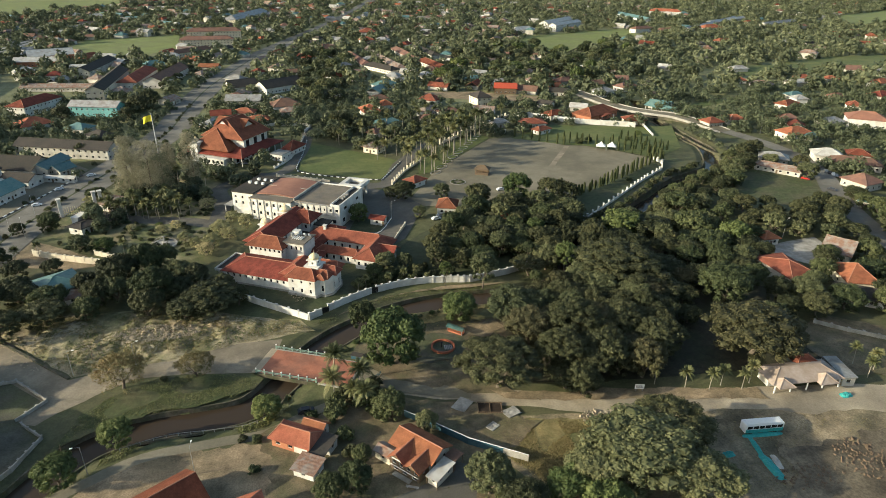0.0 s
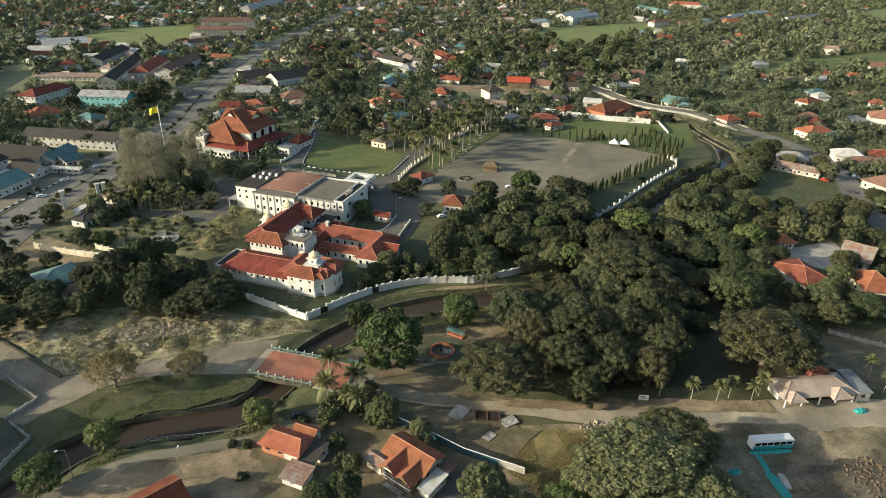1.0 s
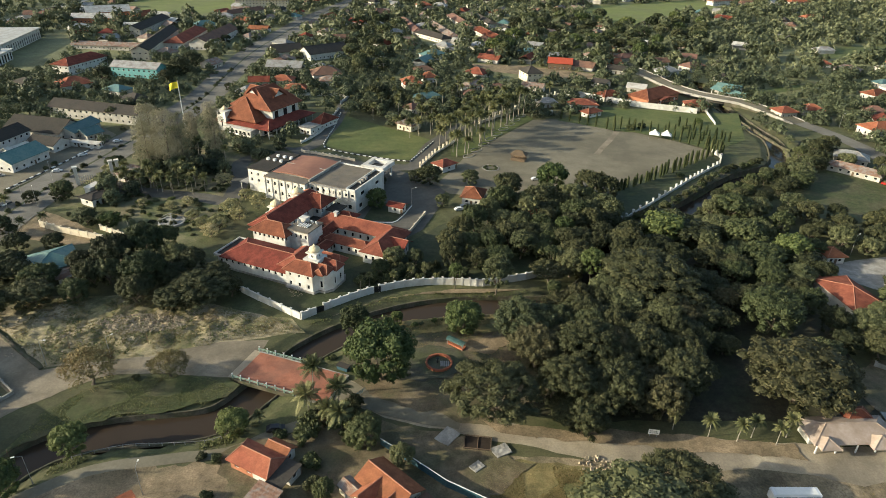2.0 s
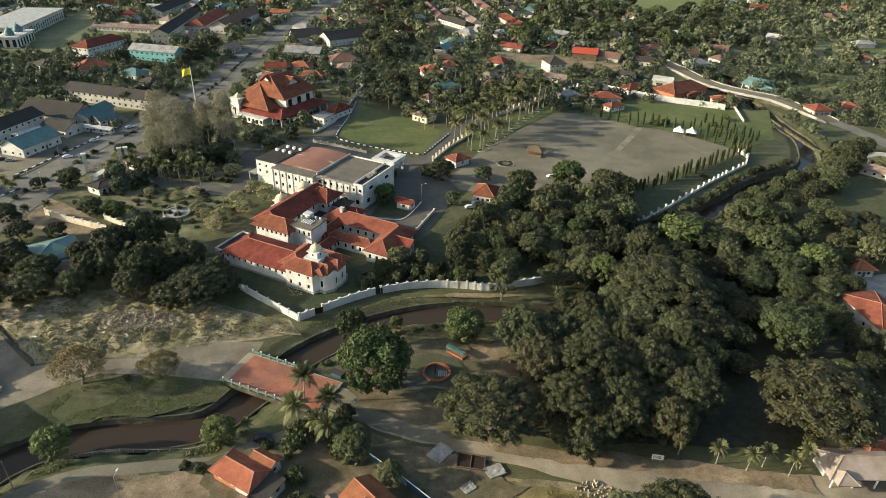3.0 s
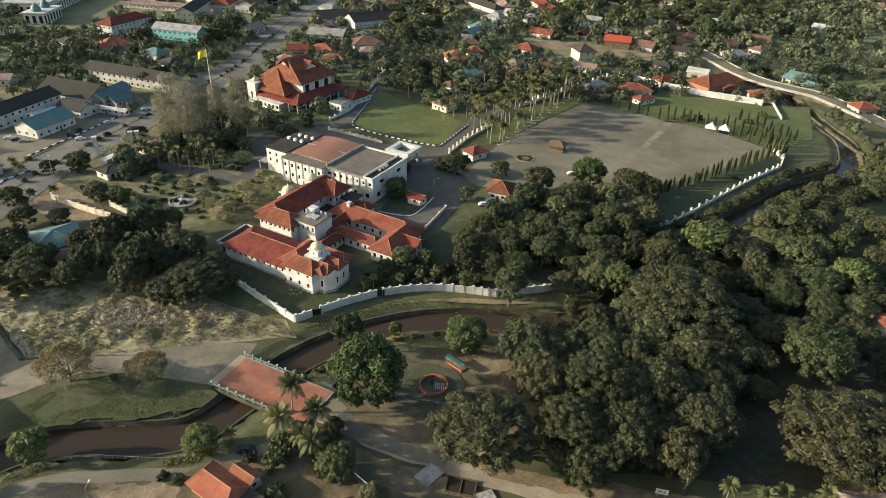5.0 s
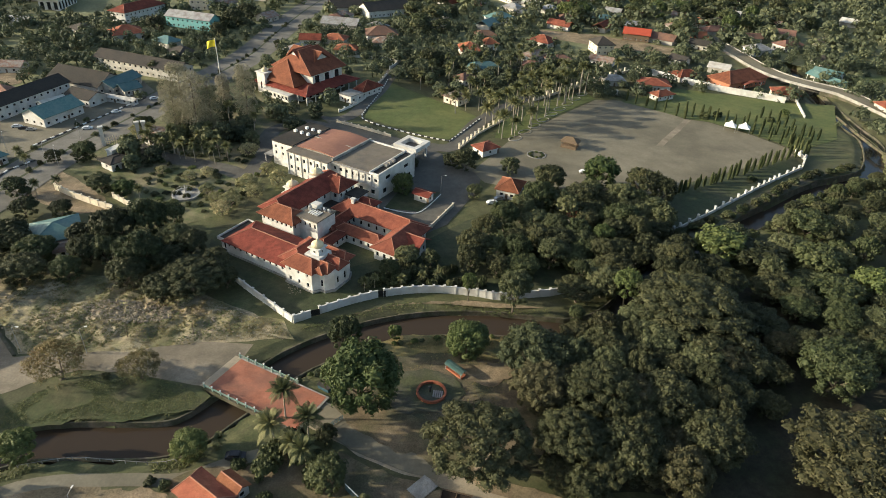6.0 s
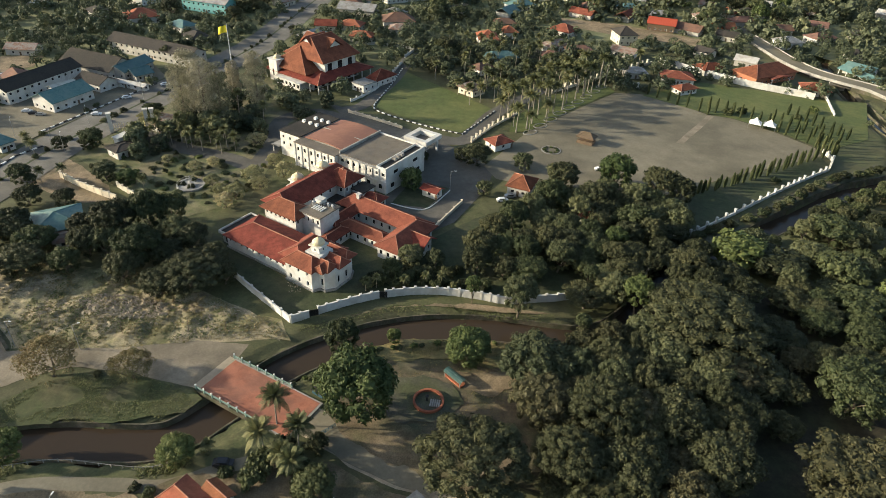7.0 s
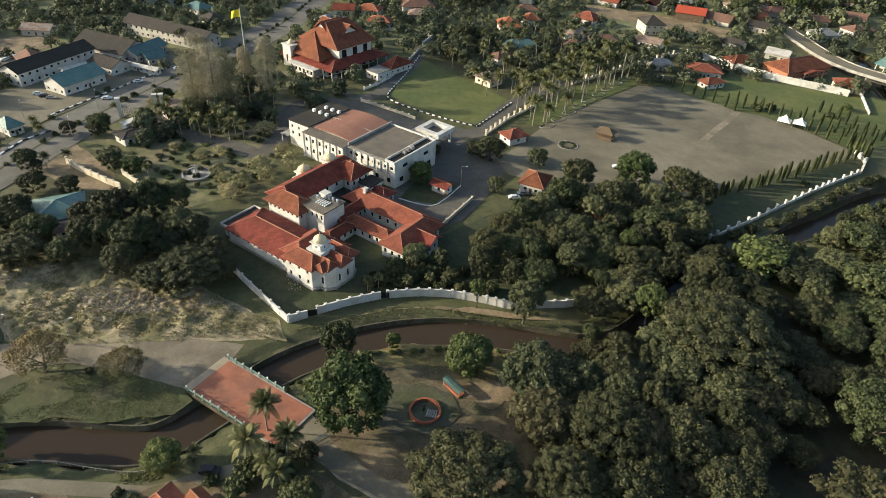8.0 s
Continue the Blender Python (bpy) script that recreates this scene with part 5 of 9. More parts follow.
for sx in (-4.3, 4.3):
    for sy in (-4.3, 4.3):
        part("column", boxed(sx - 0.4, sx + 0.4, sy - 0.4, sy + 0.4, 0, 5.0), white_wall, porch)
part("slab", boxed(-5.0, 5.0, -5.0, 5.0, 5.0, 5.4), roof_flat, porch)
for x0, x1, y0, y1 in ((-5.6, 5.6, -5.6, -3.6), (-5.6, 5.6, 3.6, 5.6), (-5.6, -3.6, -3.6, 3.6), (3.6, 5.6, -3.6, 3.6)):
    part("fascia", boxed(x0, x1, y0, y1, 5.4, 7.2), white_wall, porch)
part("canopy", boxed(-9.5, -5.6, -5.0, 3.0, 4.0, 4.3), concrete, porch)

for k in range(4, len(AVENUE) - 30):
    (x0, y0), (x1, y1) = AVENUE[k], AVENUE[k + 1]
    d = Vector((x1 - x0, y1 - y0))
    n = max(1, int(d.length / 5.5))
    d.normalize()
    for j in range(n):
        u = (j + 0.5) / n
        px, py = x0 + (x1 - x0) * u, y0 + (y1 - y0) * u
        if (j + k) % 3:
            shrub(px, py, 1.6 + 0.5 * math.sin(k * 1.7 + j), ("mid", "olive", "dark")[(j + k) % 3], 1.9 + 0.6 * math.sin(k + j), "low clipped shrub on the median of the avenue")
        side = 13.6 + 1.2 * math.sin(k * 2.3 + j)
        if (j * 7 + k * 3) % 5 == 0:
            tree(("dark", "olive", "round")[(j + k) % 3], px + d.y * side, py - d.x * side, 5.5 + 1.5 * math.sin(k + j), 2.8 + 0.8 * math.sin(j * 2.0 + k))
        if (j * 5 + k) % 4 == 0:
            shrub(px - d.y * side, py + d.x * side, 1.6, "olive", 2.2, "bush beside the avenue")
# small red-roofed store in the drive
house(2.8, 62.9, PT, 6.0, 4.0, 3.0, roof_maroon, "small white store with a maroon roof", white_wall, True, wins=(1, 1), name="store")

# ---------------------------------------------------------------- the hall
hall = thing("hall_building", "great white hall with layered red hipped roofs", "building", -75.5, 171.5, 0, -28.0)


def skirt(parent, low, high, z0, z1, material, label=""):
    """A sloping roof ring between two rectangles (x0, x1, y0, y1), with an eaves edge."""
    bm = bmesh.new()
    rings = []
    for (x0, x1, y0, y1), z in ((low, z0 - 0.3), (low, z0), (high, z1)):
        rings.append([bm.verts.new((x, y, z)) for x, y in ((x0, y0), (x1, y0), (x1, y1), (x0, y1))])
    for lo, hi in zip(rings, rings[1:]):
        for k in range(4):
            bm.faces.new((lo[k], lo[(k + 1) % 4], hi[(k + 1) % 4], hi[k]))
    bm.faces.new(rings[0][::-1]), bm.faces.new(rings[2])
    ob = part("roof", bm, material, parent, label)
    bm = bmesh.new()
    for k in range(4):
        tube(bm, rings_at(low, z0)[k], rings_at(high, z1)[k], 0.16, 0.16, 6)
    part("ridge_tiles", bm, ridge_tile, ob)


def rings_at(r, z):
    return [(x, y, z) for x, y in ((r[0], r[2]), (r[1], r[2]), (r[1], r[3]), (r[0], r[3]))]


walls(hall, rect(-20.0, 9.5, -13.5, 19.0), 0, 5.0, white_wall, [(0, 7, 1.8, 1.2, 2.4), (1, 7, 2.4, 0.3, 3.4), (3, 6, 1.8, 1.2, 2.4)])
skirt(hall, (-23.0, 16.8, -17.0, 23.5), (-15.0, 10.6, -9.0, 16.0), 5.0, 7.6, roof_maroon, "broad lower skirt roof of dark red tiles")
hip_roof(hall, -19.0, 6.0, -14.5, 8.0, 7.4, 9.6, roof_red, 1.2, axis="y", inset=9.5, label="middle hipped roof of red tiles")
walls(hall, rect(-14.0, 10.6, -6.0, 15.6), 6.5, 12.6, white_wall, [(1, 3, 3.2, 0.8, 4.0)])
for k in range(4):
    part("pilaster", boxed(10.55, 10.9, -6.0 + 7.06 * k, -5.6 + 7.06 * k, 6.8, 12.5), white_wall, hall)
hip_roof(hall, -15.0, 10.6, -6.8, 16.4, 12.5, 9.2, roof_red, 1.6, axis="y", inset=6.0, label="tall upper roof of red tiles")
hip_roof(hall, -13.5, 5.5, 1.2, 11.6, 16.2, 4.4, roof_red, 0.9, True, axis="x", label="cross gable with white gable ends")
gable_fill(hall, -13.4, 5.4, 1.2, 11.6, 16.2, 4.2, 0.9, white_wall)
hip_roof(hall, -8.6, 1.0, -4.0, 8.0, 17.4, 4.6, roof_red, 0.8, True, axis="y")
gable_fill(hall, -8.6, 1.0, -4.0, 8.0, 17.4, 4.4, 0.8, white_wall, "y")
walls(hall, rect(-18.5, -12.5, -17.0, -11.0), 0, 10.4, white_wall, [(0, 1, 1.2, 2.0, 4.0), (3, 2, 1.0, 2.0, 3.0)])
part("tower_cap", boxed(-19.1, -11.9, -17.6, -10.4, 10.4, 10.8), white_wall, hall)
bm = bmesh.new()
lathe(bm, [(1.6, 10.8), (1.7, 11.4), (1.2, 12.2), (0.3, 12.8), (0.05, 13.6)], 12, -15.5, -14.0)
part("dome", bm, gold, hall, "small gilded dome on the tower")
walls(hall, rect(-11.0, 6.0, -19.0, -13.6), 0, 3.6, white_wall, [(0, 6, 1.6, 0.9, 1.8)])
part("canopy", boxed(-12.0, 7.0, -20.0, -14.0, 3.6, 4.0), white_wall, hall, "flat white canopy over the entrance")
for k in range(7):
    part("column", boxed(15.6, 16.0, -16.0 + 6.2 * k, -15.6 + 6.2 * k, 0, 4.8), white_wall, hall)
for k in range(6):
    part("column", boxed(-22.0 + 6.4 * k, -21.6 + 6.4 * k, -16.4, -16.0, 0, 4.8), white_wall, hall)
side_hall = house(-43.5, 174.5, -28.0, 6, 16, 3.6, roof_maroon, "low wing with a maroon roof beside the hall", white_wall)
house(-49.7, 163.6, -28.0, 8, 9, 3.6, roof_grey, "flat-roofed white pavilion beside the hall", white_wall, flat=True)
BUILT.append((-75.5, 171.5, 26))
CLEAR.append([at_palace(u, v) for u, v in ((-34, -3), (17, -3), (28, 24), (26, 48), (-5, 55), (-5, 104), (-30, 104), (-70, 86), (-68, 54), (-34, 50))])


# ---------------------------------------------------------------- walls round the palace
def run_wall(name, label, pts, high, thick, post_step, material, post_high=None, cap=True, post_w=0.55):
    """A wall of panels between posts along a line."""
    ob = thing(name, label, "wall", pts[0][0], pts[0][1], kind="structure")
    ox, oy = pts[0]
    for (x0, y0), (x1, y1) in zip(pts, pts[1:]):
        ln = math.hypot(x1 - x0, y1 - y0)
        n = max(1, round(ln / post_step))
        turn = math.degrees(math.atan2(y1 - y0, x1 - x0))
        key = (name, round(ln / n, 1))
        for k in range(n):
            if key not in PANELS:
                step = ln / n
                bm = boxed(0, step, -thick / 2, thick / 2, -0.3, high)
                if cap:
                    box(bm, 0, step, -thick / 2 - 0.08, thick / 2 + 0.08, high, high + 0.12)
                PANELS[key] = mesh_of("panel", bm, material)
                ph = post_high or high + 0.35
                bm = boxed(-post_w / 2, post_w / 2, -post_w / 2, post_w / 2, -0.3, ph)
                box(bm, -post_w / 2 - 0.1, post_w / 2 + 0.1, -post_w / 2 - 0.1, post_w / 2 + 0.1, ph, ph + 0.14)
                PANELS[key, "post"] = mesh_of("post", bm, material)
            s = k / n
            for nm, me in (("panel", PANELS[key]), ("post", PANELS[key, "post"])):
                p = part(nm, me, None, ob)
                p.matrix_basis = pose(x0 + (x1 - x0) * s - ox, y0 + (y1 - y0) * s - oy, 0, 0, 0, turn)
    return ob


PANELS = {}
PERIM = smooth([(-51.0, 5.1), (-37.4, -4.8), (-22.3, -15.1)], 2)
run_wall("wall_west", "white rendered palace wall with posts", PERIM, 2.2, 0.3, 4.5, white_wall)
run_wall("wall_front", "white rendered palace wall with posts", [(-21.9, -15.0), (-18.1, -11.9)], 2.4, 0.35, 3.0, white_wall)
run_wall("wall_south", "long curved white palace wall with posts", smooth([(-16.1, -10.0), (-8.9, -4.3), (-1.6, 0.4)], 3), 2.4, 0.35, 4.0, white_wall)
run_wall("wall_east", "long curved white palace wall with posts", smooth([(0.1, 1.1), (8.1, 4.2), (17.4, 5.9), (27.1, 5.9), (34.2, 5.4), (42.6, 8.0), (53.4, 12.1), (75, 26), (79.2, 43.7), (90.7, 53.3)], 3), 2.4, 0.35, 4.0, white_wall)
for (x, y), t_ in (((-17.1, -11.2), 25), ((-0.7, 0.6), 10)):
    gate = thing("gate", "black steel gate in the white wall", "gate", x, y, 0, t_)
    for k in range(9):
        part("bar", boxed(-1.3 + 0.3 * k, -1.2 + 0.3 * k, -0.03, 0.03, 0.1, 2.3), black_paint, gate)
    for z in (0.2, 1.2, 2.2):
        part("rail", boxed(-1.4, 1.4, -0.05, 0.05, z, z + 0.1), black_paint, gate)
    part("sheet", boxed(-1.35, 1.35, 0.04, 0.07, 0.1, 2.3), black_paint, gate)
run_wall("wall_parade", "white wall with tall posts by the parade ground", smooth([(90.7, 53.3), (112.4, 74.9), (135.2, 98.7), (151.7, 114.7), (160.9, 123.1)], 3), 1.1, 0.3, 5.0, white_wall, 2.5, True, 0.7)
run_wall("wall_parade_north", "white wall with tall posts by the parade ground", [(160.9, 123.1), (165.9, 133.6), (164.8, 142.7)], 1.6, 0.3, 4.0, white_wall, 2.6, True, 0.7)
run_wall("wall_garden", "cream garden wall with posts", [(-131.1, 44.1), (-121.0, 39.6), (-109.4, 35.5), (-102.7, 33.5)], 2.3, 0.35, 3.6, cream_wall)
run_wall("wall_garden_low", "cream garden wall with posts", [(-107.8, 42.3), (-96.4, 36.2)], 1.8, 0.3, 3.6, cream_wall)
run_wall("wall_long", "long white boundary wall behind the lawn", smooth([(107.4, 255.4), (129.2, 240.3), (150.2, 226.7), (171.0, 219.4), (183.2, 213.9)], 2), 3.4, 0.35, 8.0, white_wall)
run_wall("wall_pillars", "low wall with cream pillars", [(11.4, 113.1), (18.7, 132.1), (29.1, 151.3)], 0.9, 0.3, 4.0, cream_wall, 2.6, True, 0.8)
run_wall("wall_pillars_far", "low wall with cream pillars", [(44.6, 184.8), (58.0, 200.2), (79.3, 224.6), (103.0, 252.8)], 1.4, 0.3, 5.5, cream_wall, 3.4, True, 0.9)
run_wall("wall_drive", "low pale wall along the drive", [(14.2, 59.5), (8.5, 43.0), (6.0, 36.4)], 1.3, 0.3, 5.0, cream_wall, 1.6)
run_wall("wall_drive_north", "pale balustrade along the drive", [(-48.4, 131.4), (-33.5, 125.5), (-20.5, 119.6)], 1.2, 0.3, 4.0, cream_wall, 1.6)
run_wall("wall_hall", "white balustrade round the hall", smooth([(-51.2, 144.7), (-43.8, 162.7), (-41.4, 187.6), (-39.8, 209.3)], 2), 1.0, 0.25, 4.0, white_wall, 1.7)
run_wall("wall_hall_back", "white balustrade behind the hall", [(-40.3, 219.4), (-36.9, 237.2), (-61.4, 239.5), (-74.9, 237.9)], 1.6, 0.3, 5.0, white_wall, 2.2)
run_wall("wall_compound", "low pale compound wall beside the road", [(-109.0, -41.5), (-99.8, -39.5), (-88.0, -49.1), (-92.4, -56.6)], 0.9, 0.18, 3.0, concrete, 1.2, True, 0.3)
run_wall("wall_compound_low", "low pale compound wall beside the road", [(-90.1, -58.3), (-83.1, -63.8), (-85.5, -74.1), (-89.2, -81.2)], 0.9, 0.18, 3.0, concrete, 1.2, True, 0.3)

# black and white kerbs
def kerb(name, label, pts, step, w=0.35, h=0.3, dark=True):
    ob = thing(name, label, "kerb", pts[0][0], pts[0][1], kind="structure")
    ox, oy = pts[0]
    i = 0
    for (x0, y0), (x1, y1) in zip(pts, pts[1:]):
        ln = math.hypot(x1 - x0, y1 - y0)
        n = max(1, round(ln / step))
        turn = math.degrees(math.atan2(y1 - y0, x1 - x0))
        for k in range(n):
            m = black_paint if i % 2 and dark else white_paint
            key = ("kerb", round(ln / n, 1), m.name, w)
            if key not in PANELS:
                PANELS[key] = mesh_of("kerb_stone", boxed(0, round(ln / n, 1), -w / 2, w / 2, 0, h), m)
            p = part("kerb_stone", PANELS[key], None, ob)
            p.matrix_basis = pose(x0 + (x1 - x0) * k / n - ox, y0 + (y1 - y0) * k / n - oy, 0.1, 0, 0, turn)
            i += 1
    return ob


kerb("kerb_lawn", "black and white painted kerb round the lawn", smooth([(-37.7, 200.2), (-37.8, 173.1), (-39.3, 148.7), (-38.6, 140.2), (-33.4, 134.9), (-15.8, 126.7), (4.1, 120.8), (7.4, 123.6), (17.8, 151.1)], 3), 1.6, 0.5, 0.4)
kerb("kerb_road", "black and white painted kerb on the median", [(-164.1, 77.7), (-157.7, 105.4), (-149.7, 142.4)], 2.2, 0.7, 0.4)
kerb("kerb_road_south", "black and white painted kerb on the median", [(-157.7, 42.9), (-158.3, 54.9), (-154.5, 65.5)], 2.2, 0.7, 0.4)
kerb("kerb_drive", "pale kerb round the drive island", smooth([(-10.5, 53.6), (-2.2, 51.7), (3.4, 53.7), (8.7, 68.2)], 3), 2.5, 0.3, 0.25, False)


# ---------------------------------------------------------------- houses of the town
def longhouse(xa, ya, xb, yb, width, high, roof, label, wall=None, extra=0.0, **kw):
    """A house whose ridge runs between two places."""
    ln = math.hypot(xb - xa, yb - ya) + extra
    turn = math.degrees(math.atan2(yb - ya, xb - xa))
    if abs(turn) > 90:
        turn += 180
    return house((xa + xb) / 2, (ya + yb) / 2, turn, ln, width, high, roof, label, wall, **kw)


# west of the avenue
longhouse(-198.8, 189.3, -143.3, 174.5, 12, 6, roof_dark, "long two-storey block with a dark sheet roof", pale_wall, gable=True, storeys=2, name="barrack_block")
longhouse(-222.6, 236.9, -209.0, 249.4, 15, 4.5, roof_orange, "low building with a faded red metal roof", white_wall)
longhouse(-200.9, 100.7, -192.4, 140.5, 12, 6.4, roof_dark, "long white two-storey block with a black roof", white_wall, gable=True, storeys=2, name="barrack_block")
longhouse(-177.6, 98.5, -172.0, 118.4, 13, 4.5, roof_teal, "white station building with a teal metal roof", white_wall, gable=True)
longhouse(-181.5, 110.5, -177.1, 119.9, 7, 5.2, roof_white, "station annex with a white roof", white_wall, gable=True)
longhouse(-202.7, 157.0, -170.9, 149.5, 18, 4.2, roof_dark, "low building with a dark sheet roof", pale_wall, gable=True)
longhouse(-171.0, 143.6, -167.5, 163.7, 10, 4, roof_teal, "low house with a teal and rusty roof", pale_wall, gable=True)
longhouse(-163.4, 144.2, -158.7, 151.3, 9, 3.2, roof_teal, "small shed with a blue-green roof", pale_wall, gable=True)
longhouse(-180.7, 133.1, -165.7, 128.4, 10, 3.8, roof_dark, "low white building with a dark roof", white_wall, gable=True)
longhouse(-170.5, 136.1, -148.8, 132.2, 3, 2.6, roof_white, "long white boundary shed beside the road", white_wall, gable=True)
longhouse(-169.2, 58.2, -167.3, 63.2, 10, 3.6, roof_teal, "kiosk with a teal roof beside the road", white_wall)
longhouse(-243.1, 279.9, -232.6, 315.9, 14, 7, roof_maroon, "two-storey white house with a dark red roof", white_wall, storeys=2)
longhouse(-206.8, 285.3, -172.7, 279.0, 12, 7, roof_grey, "two-storey turquoise school block with a grey roof", teal_wall, storeys=2, gable=True, name="school_block")
longhouse(-208.8, 331.4, -220.4, 429.2, 13, 7.5, roof_dark, "long school block with a dark roof and cream gable", cream_wall, storeys=2, gable=True, name="school_block")
longhouse(-253.3, 425.2, -253.6, 498.7, 14, 6.5, roof_dark, "long school block with a dark roof", pale_wall, storeys=2, gable=True, name="school_block")
longhouse(-178.1, 375.5, -172.7, 448.4, 16, 6, roof_brown, "long hall with a brown metal roof", pale_wall, gable=True)
longhouse(-199.8, 377.4, -201.1, 446.6, 16, 5, roof_red, "hall with a rusty red roof", pale_wall)
longhouse(-212.1, 467.2, -195.6, 480.1, 14, 5, roof_teal, "hall with a sea-green hipped roof", pale_wall)
longhouse(-340.6, 522.6, -303.8, 540.6, 20, 7, roof_white, "long shed with a pale metal roof", brick_wall, gable=True)
longhouse(-342.3, 498.9, -302.6, 503.8, 14, 5, roof_white, "long shed with a pale metal roof", brick_wall, gable=True)
longhouse(-280.3, 374.2, -219.0, 369.8, 9, 3.5, roof_rust, "long low shed with a rusty pink roof", pale_wall, gable=True)
longhouse(-317.1, 438.4, -302.6, 449.6, 12, 5, roof_white, "white building with a flat roof", white_wall)
longhouse(-283.5, 540.3, -260.3, 539.1, 8, 4, roof_white, "low white pavilion beside the field", white_wall)
longhouse(-224.1, 699.7, -158.4, 710.7, 15, 10.5, roof_brown, "three-storey cream school with a brown roof", cream_wall, storeys=3, name="school_block")
longhouse(-216.7, 632.0, -156.3, 640.4, 13, 8.5, roof_brown, "three-storey cream school with a brown roof", cream_wall, storeys=3, name="school_block")
longhouse(-207.9, 548.6, -173.8, 591.3, 12, 4, roof_brown, "low canteen with a red-brown roof", cream_wall)
longhouse(-205.6, 893.4, -173.3, 1047.0, 22, 6, roof_grey, "wide pale shed with a grey roof", cream_wall)
longhouse(-112.4, 353.6, -92.1, 364.7, 16, 5, roof_dark, "house with dark roof and white swept gables", white_wall, gable=True, rise=5)
longhouse(-85.4, 349.3, -57.6, 372.8, 18, 5, roof_dark, "house with dark roof and white swept gables", white_wall, gable=True, rise=5)
longhouse(-104.4, 307.1, -78.9, 305.1, 13, 4.5, roof_grey, "row of shops with a grey roof", pale_wall, gable=True)
longhouse(-68.7, 283.8, -49.6, 290.1, 16, 4.5, roof_brown, "bungalow with a brown hipped roof", pale_wall)
longhouse(-92.7, 268.9, -78.8, 267.8, 10, 3.6, roof_orange, "bungalow with an orange tiled roof", cream_wall)
longhouse(-79.5, 245.9, -66.4, 246.5, 9, 3.6, roof_orange, "bungalow with an orange tiled roof", cream_wall)

# far west: a white arcaded prayer hall and the bypass
patch("yard_prayer_hall", "pale paved forecourt with grass", [(-300, 300), (-318, 290), (-330, 330), (-340, 412), (-322, 440), (-300, 420), (-284, 380), (-270, 330), (-282, 306)], town_land, 1.0, seen=True)
patch("road_bypass", "wide pale concrete bypass road", ribbon(smooth([(-398, 380), (-402, 456), (-406, 541), (-409, 635), (-412, 700), (-420, 900)], 4), 17), concrete, 0.0, "road", seen=True)
patch("median_bypass", "grassy strip in the middle of the bypass", ribbon(smooth([(-398, 380), (-402, 456), (-406, 541), (-409, 635), (-412, 700), (-420, 900)], 4), 3), lawn_deep, 0.0)
prayer = thing("prayer_hall", "long white hall with arcades and a flat white roof", "building", -336.0, 366.0, 0, 99.0)
walls(prayer, rect(-44, 42, -15, 15), 0, 8.6, white_wall, [(0, 20, 2.2, 0.6, 5.6), (1, 6, 2.2, 0.6, 5.6), (3, 6, 2.2, 0.6, 5.6)])
part("roof", boxed(-45.5, 43.5, -16.5, 16.5, 8.6, 9.4), roof_white, prayer, "flat white metal roof")
for k in range(21):
    x = -44 + 4.3 * k
    part("pilaster", boxed(x - 0.35, x + 0.35, -15.5, -15.02, 0, 8.6), white_wall, prayer)
walls(prayer, rect(-72, -44.5, -26, -12), 0, 7.4, white_wall, [(0, 6, 2.6, 0.4, 5.4), (1, 3, 2.6, 0.4, 5.4), (3, 3, 2.6, 0.4, 5.4)])
part("porch_roof", boxed(-73.2, -43.5, -27.2, -11, 7.4, 8.0), white_wall, prayer)
for x, y in ((-66, -19), (-52, -19)):
    bm = bmesh.new()
    lathe(bm, [(3.2, 8.0), (3.3, 9.4), (2.7, 11.2), (1.5, 12.6), (0.3, 13.4), (0.1, 14.6)], 16, x, y)
    part("dome", bm, roof_teal, prayer, "small dark green dome")
BUILT.append((-336, 366, 46))
BUILT.append((-318, 306, 18))

# town centre
for xa, ya, xb, yb, w, h, roof, text in (
        (-50.7, 573.0, -33.2, 586.4, 16, 5, roof_brown, "bungalow with a brown pyramid roof"),
        (-2.2, 710.9, 19.1, 710.2, 18, 8, roof_red, "two-storey house with a red pyramid roof"),
        (-1.2, 647.6, 14.5, 652.6, 14, 5, roof_orange, "house with an orange roof"),
        (17.4, 652.5, 34.3, 646.1, 12, 5, roof_grey, "plain block with a grey roof"),
        (-14.5, 545.2, 4.3, 466.2, 10, 3.8, roof_brown, "terrace of low houses with brown roofs"),
        (5.5, 466.1, 30.9, 431.0, 12, 3.8, roof_dark, "terrace of low houses with dark roofs"),
        (16.3, 522.5, 38.2, 443.6, 10, 3.8, roof_rust, "terrace of low houses with rusty roofs"),
        (39.1, 578.7, 60.4, 484.6, 11, 3.8, roof_brown, "terrace of low houses with brown roofs"),
        (62.9, 492.1, 80.7, 434.3, 12, 3.8, roof_maroon, "terrace of low houses with dark red roofs"),
        (64.0, 596.9, 80.9, 523.0, 10, 3.8, roof_dark, "terrace of low houses with dark roofs")):
    longhouse(xa, ya, xb, yb, w, h, roof, text, white_wall if roof is roof_red else pale_wall)
